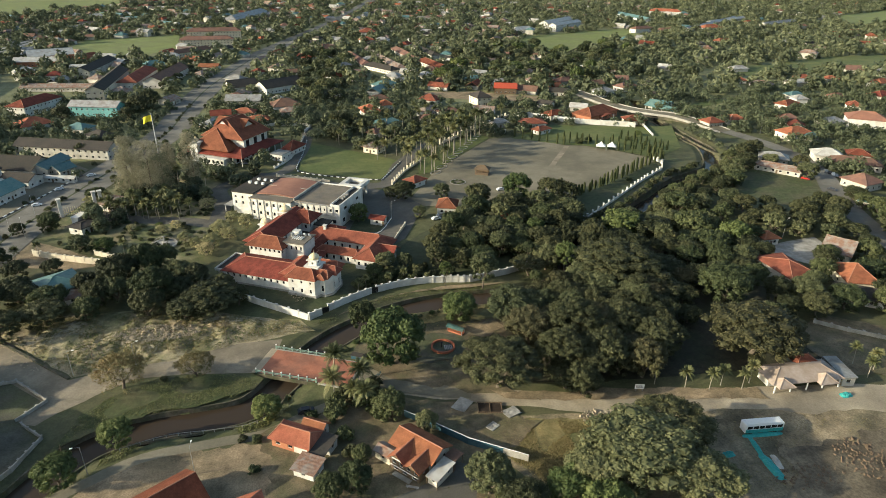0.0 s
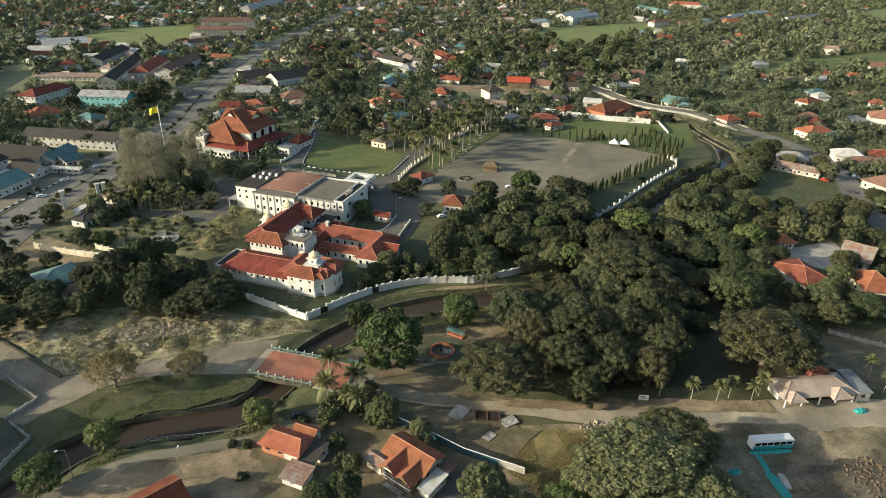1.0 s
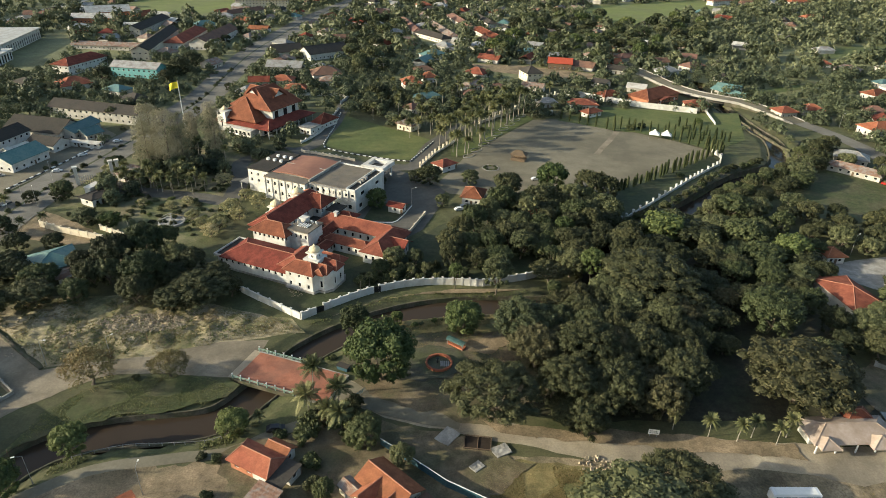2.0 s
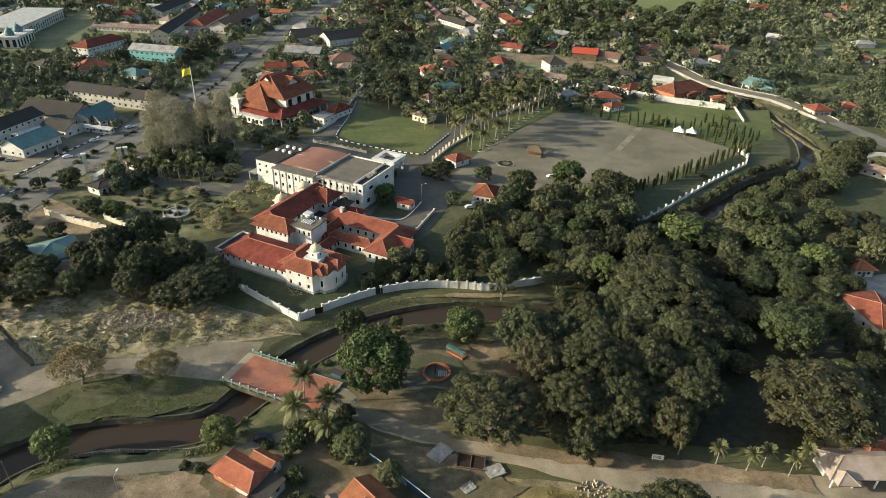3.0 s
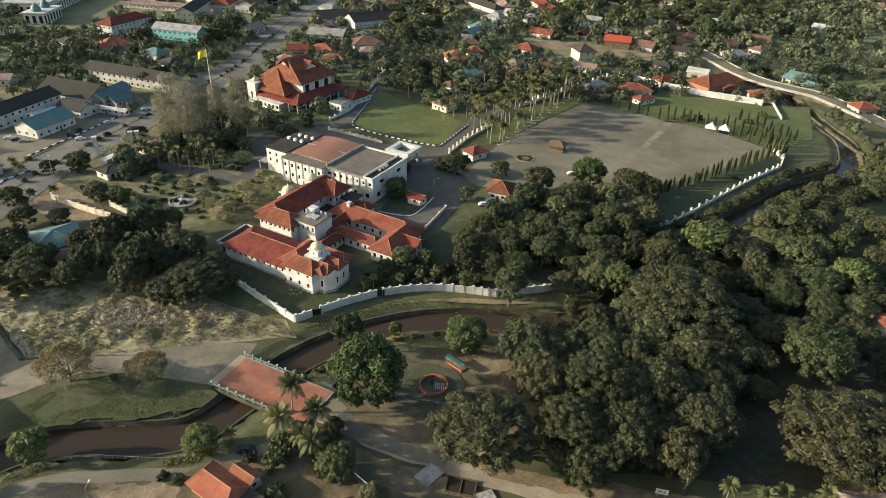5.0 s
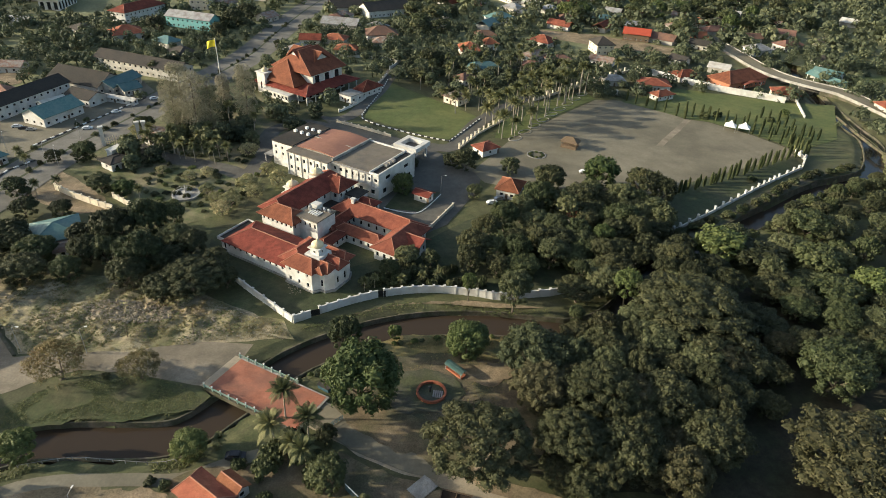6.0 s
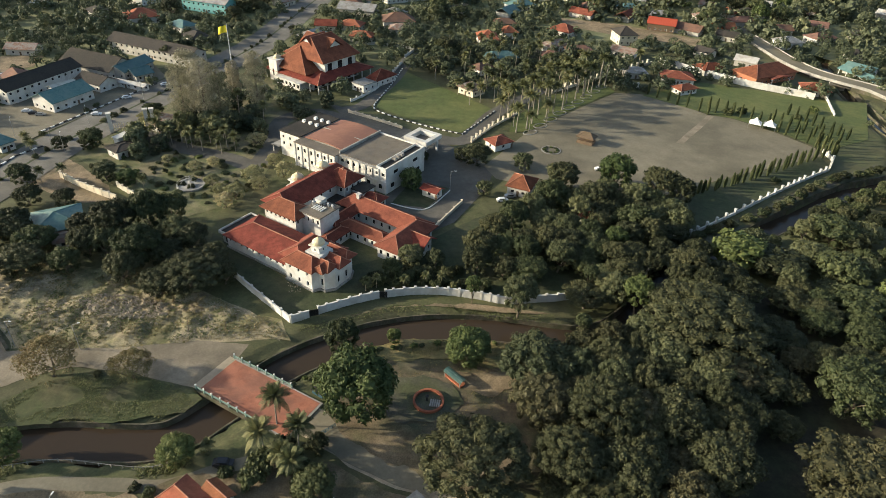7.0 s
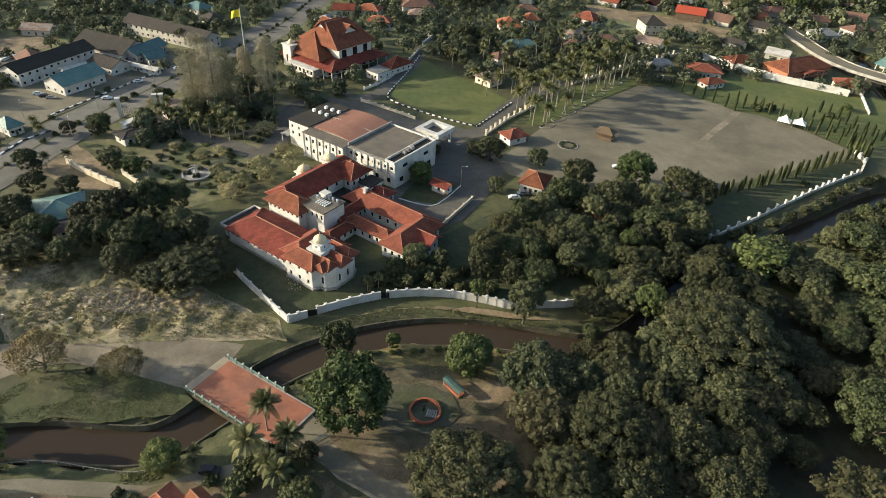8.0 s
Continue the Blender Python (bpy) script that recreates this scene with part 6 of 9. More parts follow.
for xa, ya, xb, yb, w, h, roof, text in (
        (89.2, 490.5, 96.6, 446.7, 9, 3.6, roof_white, "low house with a white roof"),
        (-11.0, 400.4, 0.8, 402.6, 11, 3.6, roof_red, "small house with a red roof"),
        (10.3, 355.6, 24.9, 367.5, 13, 4.0, roof_teal, "house with a blue-green roof"),
        (-2.8, 263.6, 8.6, 266.4, 15, 4.2, roof_orange, "bungalow with an orange hipped roof"),
        (10.8, 282.2, 18.5, 285.5, 11, 4.2, roof_orange, "bungalow with an orange hipped roof"),
        (4.0, 303.0, 17.3, 306.2, 9, 4.2, roof_brown, "house with a weathered brown roof"),
        (43.7, 303.6, 56.7, 296.2, 13, 4.0, roof_red, "bungalow with a red hipped roof"),
        (52.4, 252.8, 66.9, 257.1, 10, 4.0, roof_brown, "white house with a red-brown roof"),
        (39.5, 257.5, 51.9, 269.3, 9, 4.0, roof_rust, "house with a rusty sheet roof"),
        (38.0, 242.0, 48.1, 242.8, 8, 3.2, roof_brown, "small house with a faded red roof"),
        (5.4, 224.7, 21.7, 232.7, 10, 3.8, roof_teal, "house with a blue and red sheet roof"),
        (2.0, 201.6, 8.3, 209.6, 8, 3.8, roof_brown, "small house with a brown roof among palms")):
    longhouse(xa, ya, xb, yb, w, h, roof, text, white_wall if h > 3.9 else pale_wall, wins=None)
longhouse(83.6, 292.9, 95.0, 296.4, 15, 6.5, roof_dark, "cream two-storey house with a dark hipped roof", cream_wall, storeys=2)
longhouse(109.6, 337.8, 127.3, 334.1, 12, 5, roof_bright, "timber hall with a bright red roof", timber, gable=True)
longhouse(-0.2, 175.8, 8.0, 170.2, 9, 3.6, roof_rust, "small cream house among palms", cream_wall)
longhouse(275.5, 791.9, 335.9, 860.8, 14, 9.5, roof_white, "three-storey white school block", white_wall, storeys=3, gable=True, name="school_block")
longhouse(283.3, 769.7, 339.9, 826.1, 12, 9, roof_white, "three-storey white school block", white_wall, storeys=3, gable=True, name="school_block")
longhouse(217.3, 749.8, 251.2, 770.8, 14, 5, roof_white, "low white school hall with pale roof", white_wall)
longhouse(474.4, 997.3, 481.8, 881.1, 13, 6, roof_teal, "long white school block with a blue roof", white_wall, gable=True, name="school_block")
longhouse(549.9, 1032.9, 600.5, 1008.2, 16, 8, roof_orange, "large white house with orange roofs", white_wall, storeys=2)
longhouse(400.1, 749.3, 432.6, 763.4, 12, 6, roof_brown, "white building with a red-brown roof", white_wall, storeys=2)
longhouse(492.2, 765.1, 670.6, 940.8, 10, 3.6, roof_grey, "long shed with a grey roof", pale_wall, gable=True)
longhouse(580.9, 863.5, 686.7, 940.5, 10, 3.6, roof_white, "long shed with a pale roof", pale_wall, gable=True)
longhouse(654.2, 825.9, 744.5, 878.9, 12, 3.8, roof_grey, "long shed with a grey roof", pale_wall, gable=True)
longhouse(522.3, 776.5, 554.0, 783.6, 16, 4.5, roof_orange, "white house with a pink-red roof", white_wall)

# behind the parade ground
longhouse(104.2, 224.0, 120.9, 224.3, 14, 3.6, roof_red, "low building with a broad red roof", white_wall, rise=2.0)
longhouse(109.6, 202.4, 118.9, 209.0, 7, 3.0, roof_red, "small lean-to with a red roof", white_wall)
longhouse(128.3, 242.3, 141.6, 249.0, 10, 3.4, roof_maroon, "low house with a red roof", pale_wall)
longhouse(151.2, 233.8, 177.9, 253.8, 16, 4.6, roof_red, "brick house with a wide red roof", brick_wall, porch=True)
longhouse(179.5, 225.5, 192.9, 224.2, 10, 3.4, roof_red, "low house with a red roof", cream_wall)
longhouse(191.1, 315.6, 205.0, 321.7, 11, 4.2, roof_grey, "white bungalow with a grey roof", white_wall)
longhouse(216.9, 333.2, 232.3, 342.3, 11, 4.2, roof_brown, "white bungalow with a pinkish brown roof", white_wall)

# beside the main road
for xa, ya, xb, yb, w, h, roof, text in (
        (232.1, 211.9, 243.3, 214.2, 10, 3.8, roof_red, "roadside house with a red roof"),
        (252.0, 220.1, 264.2, 219.1, 10, 3.8, roof_orange, "roadside house with a red roof"),
        (291.7, 218.5, 304.0, 217.5, 10, 3.8, roof_brown, "house with a brown roof among palms"),
        (268.2, 177.7, 285.7, 181.9, 13, 4.2, roof_orange, "bungalow with an orange roof"),
        (283.0, 175.5, 285.7, 169.7, 8, 3.4, roof_teal, "shed with a blue-grey roof"),
        (259.6, 135.7, 273.3, 129.9, 12, 3.8, roof_white, "long shop with a pale roof"),
        (261.5, 123.2, 283.0, 110.6, 10, 3.6, roof_brown, "row of shops with brown roofs"),
        (280.9, 134.9, 291.1, 129.4, 9, 3.6, roof_maroon, "row of shops with red roofs"),
        (225.8, 135.3, 238.4, 127.5, 10, 3.4, roof_grey, "roadside stalls under a grey sheet roof"),
        (216.0, 122.0, 232.0, 105.4, 7, 3.0, roof_rust, "roadside stalls under a rusty roof"),
        (250.4, 93.0, 254.6, 80.1, 13, 4.0, roof_brown, "house with a weathered brown roof"),
        (232.8, 63.7, 238.2, 60.1, 9, 3.4, roof_teal, "roadside stall with a turquoise roof")):
    longhouse(xa, ya, xb, yb, w, h, roof, text, pale_wall)
for xa, ya, xb, yb, w, h, roof, text in (
        (337.2, 210.6, 358.1, 198.8, 16, 6.0, roof_shell, "large pale building with a pinkish roof"),
        (334.9, 268.1, 344.0, 267.4, 10, 6.5, roof_grey, "two-storey white house with a grey roof"),
        (370.8, 254.0, 379.1, 249.3, 11, 4.2, roof_red, "white house with a red roof"),
        (405.4, 366.3, 418.3, 368.4, 10, 3.8, roof_orange, "house with an orange roof"),
        (412.2, 357.1, 421.4, 356.5, 9, 3.8, roof_maroon, "house with a red roof"),
        (429.8, 361.7, 440.7, 360.9, 9, 3.8, roof_orange, "house with a pink roof"),
        (458.5, 334.4, 475.6, 341.5, 12, 4.2, roof_orange, "white house with an orange roof"),
        (416.8, 282.6, 432.8, 288.3, 12, 4.2, roof_maroon, "house with a dark red roof"),
        (341.3, 364.7, 351.0, 364.0, 9, 3.0, roof_orange, "small hut with an orange roof"),
        (319.0, 258.7, 334.0, 265.6, 10, 3.8, roof_red, "house with a red roof"),
        (378.5, 283.6, 391.2, 287.2, 9, 3.8, roof_brown, "house with a brown roof"),
        (464.0, 624.4, 491.4, 634.9, 11, 4.2, roof_orange, "cream house with an orange roof")):
    longhouse(xa, ya, xb, yb, w, h, roof, text, white_wall if h > 4 else pale_wall)

# east of the wood
longhouse(145.9, -4.0, 157.3, -2.4, 19, 4.6, roof_red, "low house with a broad red-brown roof", pale_wall, rise=2.6)
longhouse(159.3, 26.8, 165.9, 27.3, 7, 3.2, roof_orange, "small house with a bright orange roof", white_wall)
longhouse(143.3, 11.1, 148.3, 11.6, 7, 3.2, roof_maroon, "small house with a red roof", white_wall)
longhouse(180.2, 14.6, 186.8, 7.5, 14, 4.2, roof_rust, "house with a patched rusty sheet roof", pale_wall, gable=True)
longhouse(167.9, -9.5, 177.7, -11.9, 15, 4.4, roof_orange, "bungalow with an orange hipped roof", cream_wall)
longhouse(160.0, -18.2, 175.2, -26.7, 9, 3.0, roof_dark, "long open shed with a dark sheet roof", pale_wall, gable=True)

# small buildings beside the parade ground and in the palace garden
longhouse(19.8, 108.6, 26.2, 114.5, 7, 3.2, roof_red, "small guard house with a red hipped roof", white_wall, wins=(1, 1), name="guard_house")
longhouse(30.9, 75.8, 38.8, 73.8, 10, 3.6, roof_red, "white house with a red hipped roof", white_wall, rise=3.0)
longhouse(57.7, 58.8, 63.8, 55.8, 7, 3.2, roof_orange, "small house with an orange roof in the trees", pale_wall, gable=True)
longhouse(-122.8, 63.4, -118.6, 71.6, 7, 3.4, roof_dark, "white gatehouse with a dark flat roof", white_wall, rise=0.8, name="gate_house")
longhouse(-125.6, 70.9, -123.8, 77.0, 3, 4.5, white_wall, "plain white screen wall by the gate", white_wall, flat=True, wins=(1, 1), name="gate_house")
longhouse(-115.5, 8.9, -104.6, 17.7, 14, 3.6, roof_teal, "bungalow with a teal and grey metal roof", pale_wall, rise=2.6)
longhouse(-104.3, 4.8, -97.8, 8.9, 6, 2.8, roof_rust, "lean-to with a rusty sheet roof", pale_wall, gable=True, rise=0.8)


# ---------------------------------------------------------------- trees near the river and the palace
tree("light", 3.6, -42.2, 19.0, 9.8)
tree("olive", 57.5, -91.0, 15, 15.0)
tree("rain", 68.0, -84.0, 14, 11.0)
tree("olive", 46.9, -93.5, 11, 8)
tree("light", 39.1, -97.5, 9, 6)
tree("olive", 68.5, -99.3, 12, 9)
tree("light", 45.7, -103.7, 10, 7)
tree("olive", 22.4, -93.0, 11, 6.2)
tree("dark", 28.5, -100.2, 10, 6)
tree("rust", -70.0, -45.0, 11, 7.6, squash=1.15)
tree("rust", -51.4, -41.7, 8, 5.8)
tree("light", -64.2, -67.7, 7.5, 4.6)
tree("light", -72.6, -80.2, 9, 5.2)
tree("dark", -128.3, 24.1, 8, 5.0)
tree("olive", -141.8, 37.6, 8, 5.0)
tree("dark", -116.9, 26.6, 7, 4.0)
tree("light", -29.5, -61.6, 6.5, 4.4)
tree("round", 1.7, -65.4, 9, 4.6)
tree("round", -12.6, -90.5, 7, 3.8)
tree("round", -6.9, -88.3, 7.5, 4.2)
tree("round", -5.6, -80.1, 5, 2.6)
tree("olive", 10.5, -71.6, 7, 3.2)
tree("round", -4.9, -24.4, 12, 5.0)
tree("light", 6.7, -17.2, 5, 2.2)
tree("light", 66.3, 38.3, 11, 4.5)
tree("light", 24.7, 3.4, 10, 2.6)
for x, y, h, r in ((76.4, 28.3, 10, 4.6), (72.1, 32.3, 10, 5.0)):
    tree("dark", x, y, h, r)
# west of the palace
for x, y, h, r, kind in (
        (-87.9, 11.2, 16, 8.0, "dark"), (-80.9, 18.4, 16, 7.5, "round"), (-74.0, 0.8, 15, 8.0, "round"), (-87.0, 3.4, 11, 5.5, "olive"),
        (-69.4, 13.1, 11, 6.0, "olive"), (-54.8, -6.4, 11, 11.0, "rain"), (-53.0, 3.8, 9, 5.5, "dark"),
        (-92.7, -7.1, 9, 5.5, "round"), (-104.0, -10.3, 10, 7.5, "dark"), (-120.3, 6.9, 10, 6.5, "dark"), (-66.4, 1.6, 10, 6.0, "dark"), (-63.4, 11.5, 10, 6.0, "dark")):
    tree(kind, x, y, h, r)
for x, y, h, r in ((-113.9, -17.2, 11, 7.5), (-126.8, 0.1, 11, 7.5), (-99.3, 10.6, 9, 5.5), (-116.2, 3.6, 9, 6.0)):
    tree("dark", x, y, h, r)
for x, y, h, r, kind in ((-91.9, 2.0, 11, 6.5, "dark"), (-77.2, 24.7, 12, 6.0, "round"), (-73.7, -7.5, 11, 6.5, "dark"), (-61.6, -10.9, 9, 6.0, "dark"), (-46.3, -2.7, 8, 4.5, "dark"), (-106.5, -0.6, 10, 6.5, "round")):
    tree(kind, x, y, h, r)
# palace garden
for x, y, h, r in ((-62.7, 56.8, 7.5, 4.6), (-53.6, 63.2, 7.5, 3.8), (-63.9, 43.7, 7, 4.2), (-65.3, 37.9, 6, 4.0), (-75.9, 50.4, 5.5, 3.4), (-74.7, 87.8, 6, 4.2), (-87.8, 60.8, 4.5, 3.0), (-83.4, 66.7, 4, 2.6), (-100.8, 64.3, 4, 2.4), (-128.7, 97.3, 5.5, 3.6), (-70.8, 45.8, 5, 3.0), (-61.2, 72.5, 5, 3.4), (-58.8, 52.5, 6, 3.6)):
    tree("pale", x, y, h, r)
tree("round", -135.1, 69.5, 9, 5.0)
tree("olive", -114.2, 45.7, 8, 5.0)
tree("light", -105.7, 45.8, 6, 4.6)
tree("dark", -145.9, 65.2, 6, 3.2)
tree("dark", -116.0, 89.0, 6, 3.6)
tree("round", -127.2, 101.7, 8, 4.4)
tree("light", -5.7, 66.2, 9, 4.6)
tree("pale", -19.5, 17.5, 4.5, 2.6)
tree("olive", -6.1, 25.9, 5, 2.6)
tree("olive", 3.9, 18.0, 8, 4.6)
tree("round", -0.3, 11.1, 7, 3.6)
tree("olive", 11.4, 18.6, 7, 3.4)
for x, y, h, r, seed in ((-101.2, 98.0, 30, 7.0, 1), (-110.7, 98.0, 28, 6.5, 2), (-97.7, 104.7, 27, 6.0, 3), (-112.9, 110.1, 29, 7.0, 4), (-87.6, 120.5, 27, 5.5, 5), (-98.5, 121.7, 22, 4.0, 6)):
    casuarina(x, y, h, r, seed)
# coconut palms by the bridge
for x, y, h, s in ((-12.9, -48.8, 10, 5.0), (-12.6, -56.7, 8, 5.2), (-5.8, -54.3, 8, 5.0), (-4.1, -61.5, 7, 4.6), (-24.3, -58.3, 2.5, 2.4), (-7.6, -59.6, 6, 4.2)):
    coconut(x, y, h, s)
for x, y, r, k in ((-11.9, -59.6, 3.4, "mid"), (-4.5, -59.9, 3.6, "mid"), (-2.4, -53.2, 3.0, "dark"), (-9.2, -54.8, 3.0, "dark"), (-1.0, -65.0, 3.0, "mid"), (-12.5, -63.7, 3.0, "mid"), (-18.4, -63.3, 2.0, "mid"), (-34.4, -69.8, 1.4, "dark"), (-31.0, -70.2, 1.5, "mid"), (-30.2, -80.6, 1.6, "mid"), (-60.0, -42.7, 1.2, "dark"), (-17.3, -82.1, 2.0, "mid"), (-16.7, -70.8, 2.4, "dark"), (-9.8, -71.6, 2.6, "mid"), (-8.3, -77.6, 2.2, "dark")):
    shrub(x, y, r, k, label="dense green shrub beside the houses")
# bushes on the park's river bank
for k in range(54, 82, 1):
    (x0, y0), (x1, y1) = RIVER[k], RIVER[k + 1]
    d = Vector((x1 - x0, y1 - y0)).normalized()
    o = RIVER_HALF + 1.6 + 1.5 * abs(math.sin(k * 2.9))
    if k % 3 != 1:
        shrub(x0 + d.y * o, y0 - d.x * o, 0.6 + 0.6 * abs(math.sin(k * 1.3)), ("olive", "mid", "light")[k % 3], 0.8 + 0.7 * abs(math.sin(k * 2.1)), "low bush on the river bank")
for k in range(90, len(RIVER) - 22):
    (x0, y0), (x1, y1) = RIVER[k], RIVER[k + 1]
    d = Vector((x1 - x0, y1 - y0)).normalized()
    for j, side in enumerate((1, -1, -1, 1)):
        o = side * (RIVER_HALF + 0.6 + 2.4 * abs(math.sin(k * 2.9 + j)))
        u = (j + 0.5) / 4
        shrub(x0 + (x1 - x0) * u - d.y * o, y0 + (y1 - y0) * u + d.x * o, 1.5 + 1.1 * abs(math.sin(k * 1.3 + j)), ("olive", "mid", "dark")[(k + j) % 3], 1.8 + 1.6 * abs(math.sin(k * 2.1 + j)), "dense bush on the canal bank")
# palms and shrubs along the palace wall
for k in range(26):
    p = Vector((-7.5, 4.2)).lerp(Vector((19.0, 15.6)), k / 25)
    shrub(p.x + 1.2 * math.sin(k * 2.9), p.y + 1.6 * math.sin(k * 1.9) + 1.5, 1.7 + 0.5 * math.sin(k * 3.7), ("mid", "dark", "olive")[k % 3], 3.0 + 0.9 * math.sin(k * 2.3), "leafy shrub inside the palace wall")
for k in range(16):
    u = k / 15
    x, y = 2.0 + 26 * u + 0.8 * math.sin(k * 2.3), 6.0 + 5.0 * u + 1.4 * math.sin(k * 1.7)
    shrub(x, y, 1.8 + 0.5 * math.sin(k * 3.1), ("mid", "palm", "dark")[k % 3], 3.2 + 0.8 * math.sin(k * 1.3), "leafy shrub inside the palace wall")
for x, y in ((-6.2, 2.8), (-3.5, 4.8), (4.4, 5.6), (10.2, 8.5), (14.8, 9.8)):
    coconut(x, y, 4.2, 2.2, "young palm inside the palace wall")
# date palms of the garden avenue
for x, y, h in ((-114.5, 82.3, 8), (-107.9, 89.4, 9), (-98.2, 78.6, 8), (-93.7, 85.2, 9), (-85.6, 83.3, 8), (-93.7, 94.6, 9), (-104.0, 84.0, 8), (-89.5, 88.8, 8), (-80.5, 80.0, 7), (-118.5, 90.0, 8)):
    coconut(x, y, h, 3.6, "garden palm with a full crown")
for k in range(11):
    u = k / 10
    x, y = Vector((-122.7, 81.1)).lerp(Vector((-85.2, 76.5)), u)
    coconut(x + 0.7 * math.sin(k * 2.1), y + (k % 2) * 4.0, 6.5 + 0.7 * math.sin(k * 1.9), 2.8, "garden palm with a full crown")
for x, y, h in ((-155.0, 60.0, 5), (-127.9, 41.6, 6), (-135.4, 39.3, 5), (-157.6, 62.3, 6), (-150.6, 56.5, 6), (-96.4, 40.4, 6)):
    coconut(x, y, h, 3.0, "palm beside the road")
# royal palms beside the parade ground
for x, y, h in ((27.9, 135.1, 9), (35.2, 131.2, 8), (38.4, 153.0, 14), (45.5, 156.7, 14), (42.9, 144.4, 9), (60.2, 183.7, 11), (65.1, 191.8, 13), (72.5, 202.6, 15), (58.0, 189.4, 15), (45.4, 185.1, 15), (49.8, 178.6, 16), (91.5, 227.0, 13), (69.8, 208.6, 13), (5.1, 156.2, 9), (9.8, 161.4, 8), (16.4, 163.6, 9), (21.3, 169.1, 8), (-2.4, 168.9, 7), (10.9, 181.5, 9)):
    coconut(x, y, h, 4.6, "tall royal palm beside the parade ground")
for k in range(11):
    p = Vector((31.0, 127.5)).lerp(Vector((69.5, 199.9)), k / 10)
    coconut(p.x - 1.5 + 1.5 * math.sin(k * 2.7), p.y + 1.5 * math.cos(k * 1.9), 12 + 4 * abs(math.sin(k * 1.7)), 5.0, "tall royal palm beside the parade ground")
for k in range(14):
    p = Vector((24.0, 140.0)).lerp(Vector((62.0, 206.0)), k / 13)
    coconut(p.x - 3.0 + 3.0 * math.sin(k * 2.1), p.y + 2.0 * math.cos(k * 1.4), 10 + 5 * abs(math.sin(k * 1.3)), 5.6, "tall coconut palm beside the parade ground")
# columnar trees round the parade ground
for a, b, n, h in (((96.6, 84.6), (118.3, 100.3), 10, 5.0), ((119.4, 100.6), (162.5, 136.7), 17, 6.5), ((94.8, 197.0), (121.6, 175.9), 7, 6.0), ((122.3, 180.4), (133.6, 178.4), 4, 7.0), ((133.9, 179.9), (163.6, 147.9), 10, 6.5), ((151.2, 172.6), (174.5, 153.5), 9, 6.5), ((164.9, 148.3), (168.0, 136.8), 5, 6.5), ((162.3, 186.3), (181.3, 160.3), 8, 6.0)):
    for k in range(n):
        p = Vector(a).lerp(Vector(b), k / (n - 1))
        cypress(p.x + 0.5 * math.sin(k * 4.1), p.y + 0.5 * math.cos(k * 3.3), h * (0.85 + 0.25 * rng.random()), 0.60 + 0.2 * rng.random())
for x, y, r, k in ((131.7, 178.5, 3.0, "mid"), (138.8, 182.2, 2.6, "mid"), (176.2, 193.0, 3.0, "light"), (165.7, 181.6, 2.2, "mid"), (134.5, 105.5, 2.4, "mid")):
    shrub(x, y, r, k)
# before the parade ground
for x, y, h, r, kind in (
        (16.2, 92.1, 10, 6.5, "dark"), (9.5, 93.2, 7, 3.8, "dark"), (34.3, 91.8, 8, 4.6, "olive"), (49.7, 78.1, 13, 7.5, "dark"), (70.0, 86.3, 14, 8.0, "light"),
        (85.4, 80.1, 14, 7.5, "dark"), (93.1, 78.0, 12, 6.0, "dark"), (76.1, 69.0, 12, 6.5, "olive"), (21.3, 68.5, 6, 3.4, "olive"), (64.7, 71.7, 11, 5.0, "olive"),
        (-5.5, 89.6, 5, 2.6, "dark"), (45.4, 62.3, 13, 6.5, "round"), (81.1, 59.1, 9, 5.0, "olive"), (69.9, 54.1, 9, 5.0, "round")):
    tree(kind, x, y, h, r)


# ---------------------------------------------------------------- woods and scattered town trees
def bounds(poly):
    return min(p[0] for p in poly), max(p[0] for p in poly), min(p[1] for p in poly), max(p[1] for p in poly)


BOUNDS = {}
STANDS = {"known": 0}      # what stands, by squares of 60 m


def within(x, y, polys):
    for poly in polys:
        if id(poly) not in BOUNDS:
            BOUNDS[id(poly)] = bounds(poly)
        b = BOUNDS[id(poly)]
        if b[0] <= x <= b[1] and b[2] <= y <= b[3] and inside((x, y), poly):
            return True
    return False


def free(x, y, gap, hide=0.0):
    for row in BUILT[STANDS["known"]:]:
        STANDS.setdefault((int(row[0] // 60), int(row[1] // 60)), []).append(row)
    STANDS["known"] = len(BUILT)
    i, j = int(x // 60), int(y // 60)
    for near in (STANDS.get((i + di, j + dj), ()) for di in (-1, 0, 1) for dj in (-1, 0, 1)):
        if any(abs(x - bx) < gap + br and abs(y - by) < gap + br and math.hypot(x - bx, y - by) < gap * 0.6 + br for bx, by, br in near):
            return False
    if within(x, y, CLEAR):
        return False
    if hide:
        d = Vector((x - 18, y + 160)).normalized()
        for k in (0.35, 0.7, 1.0):
            if within(x + d.x * hide * k, y + d.y * hide * k, SEEN):
                return False
    return True


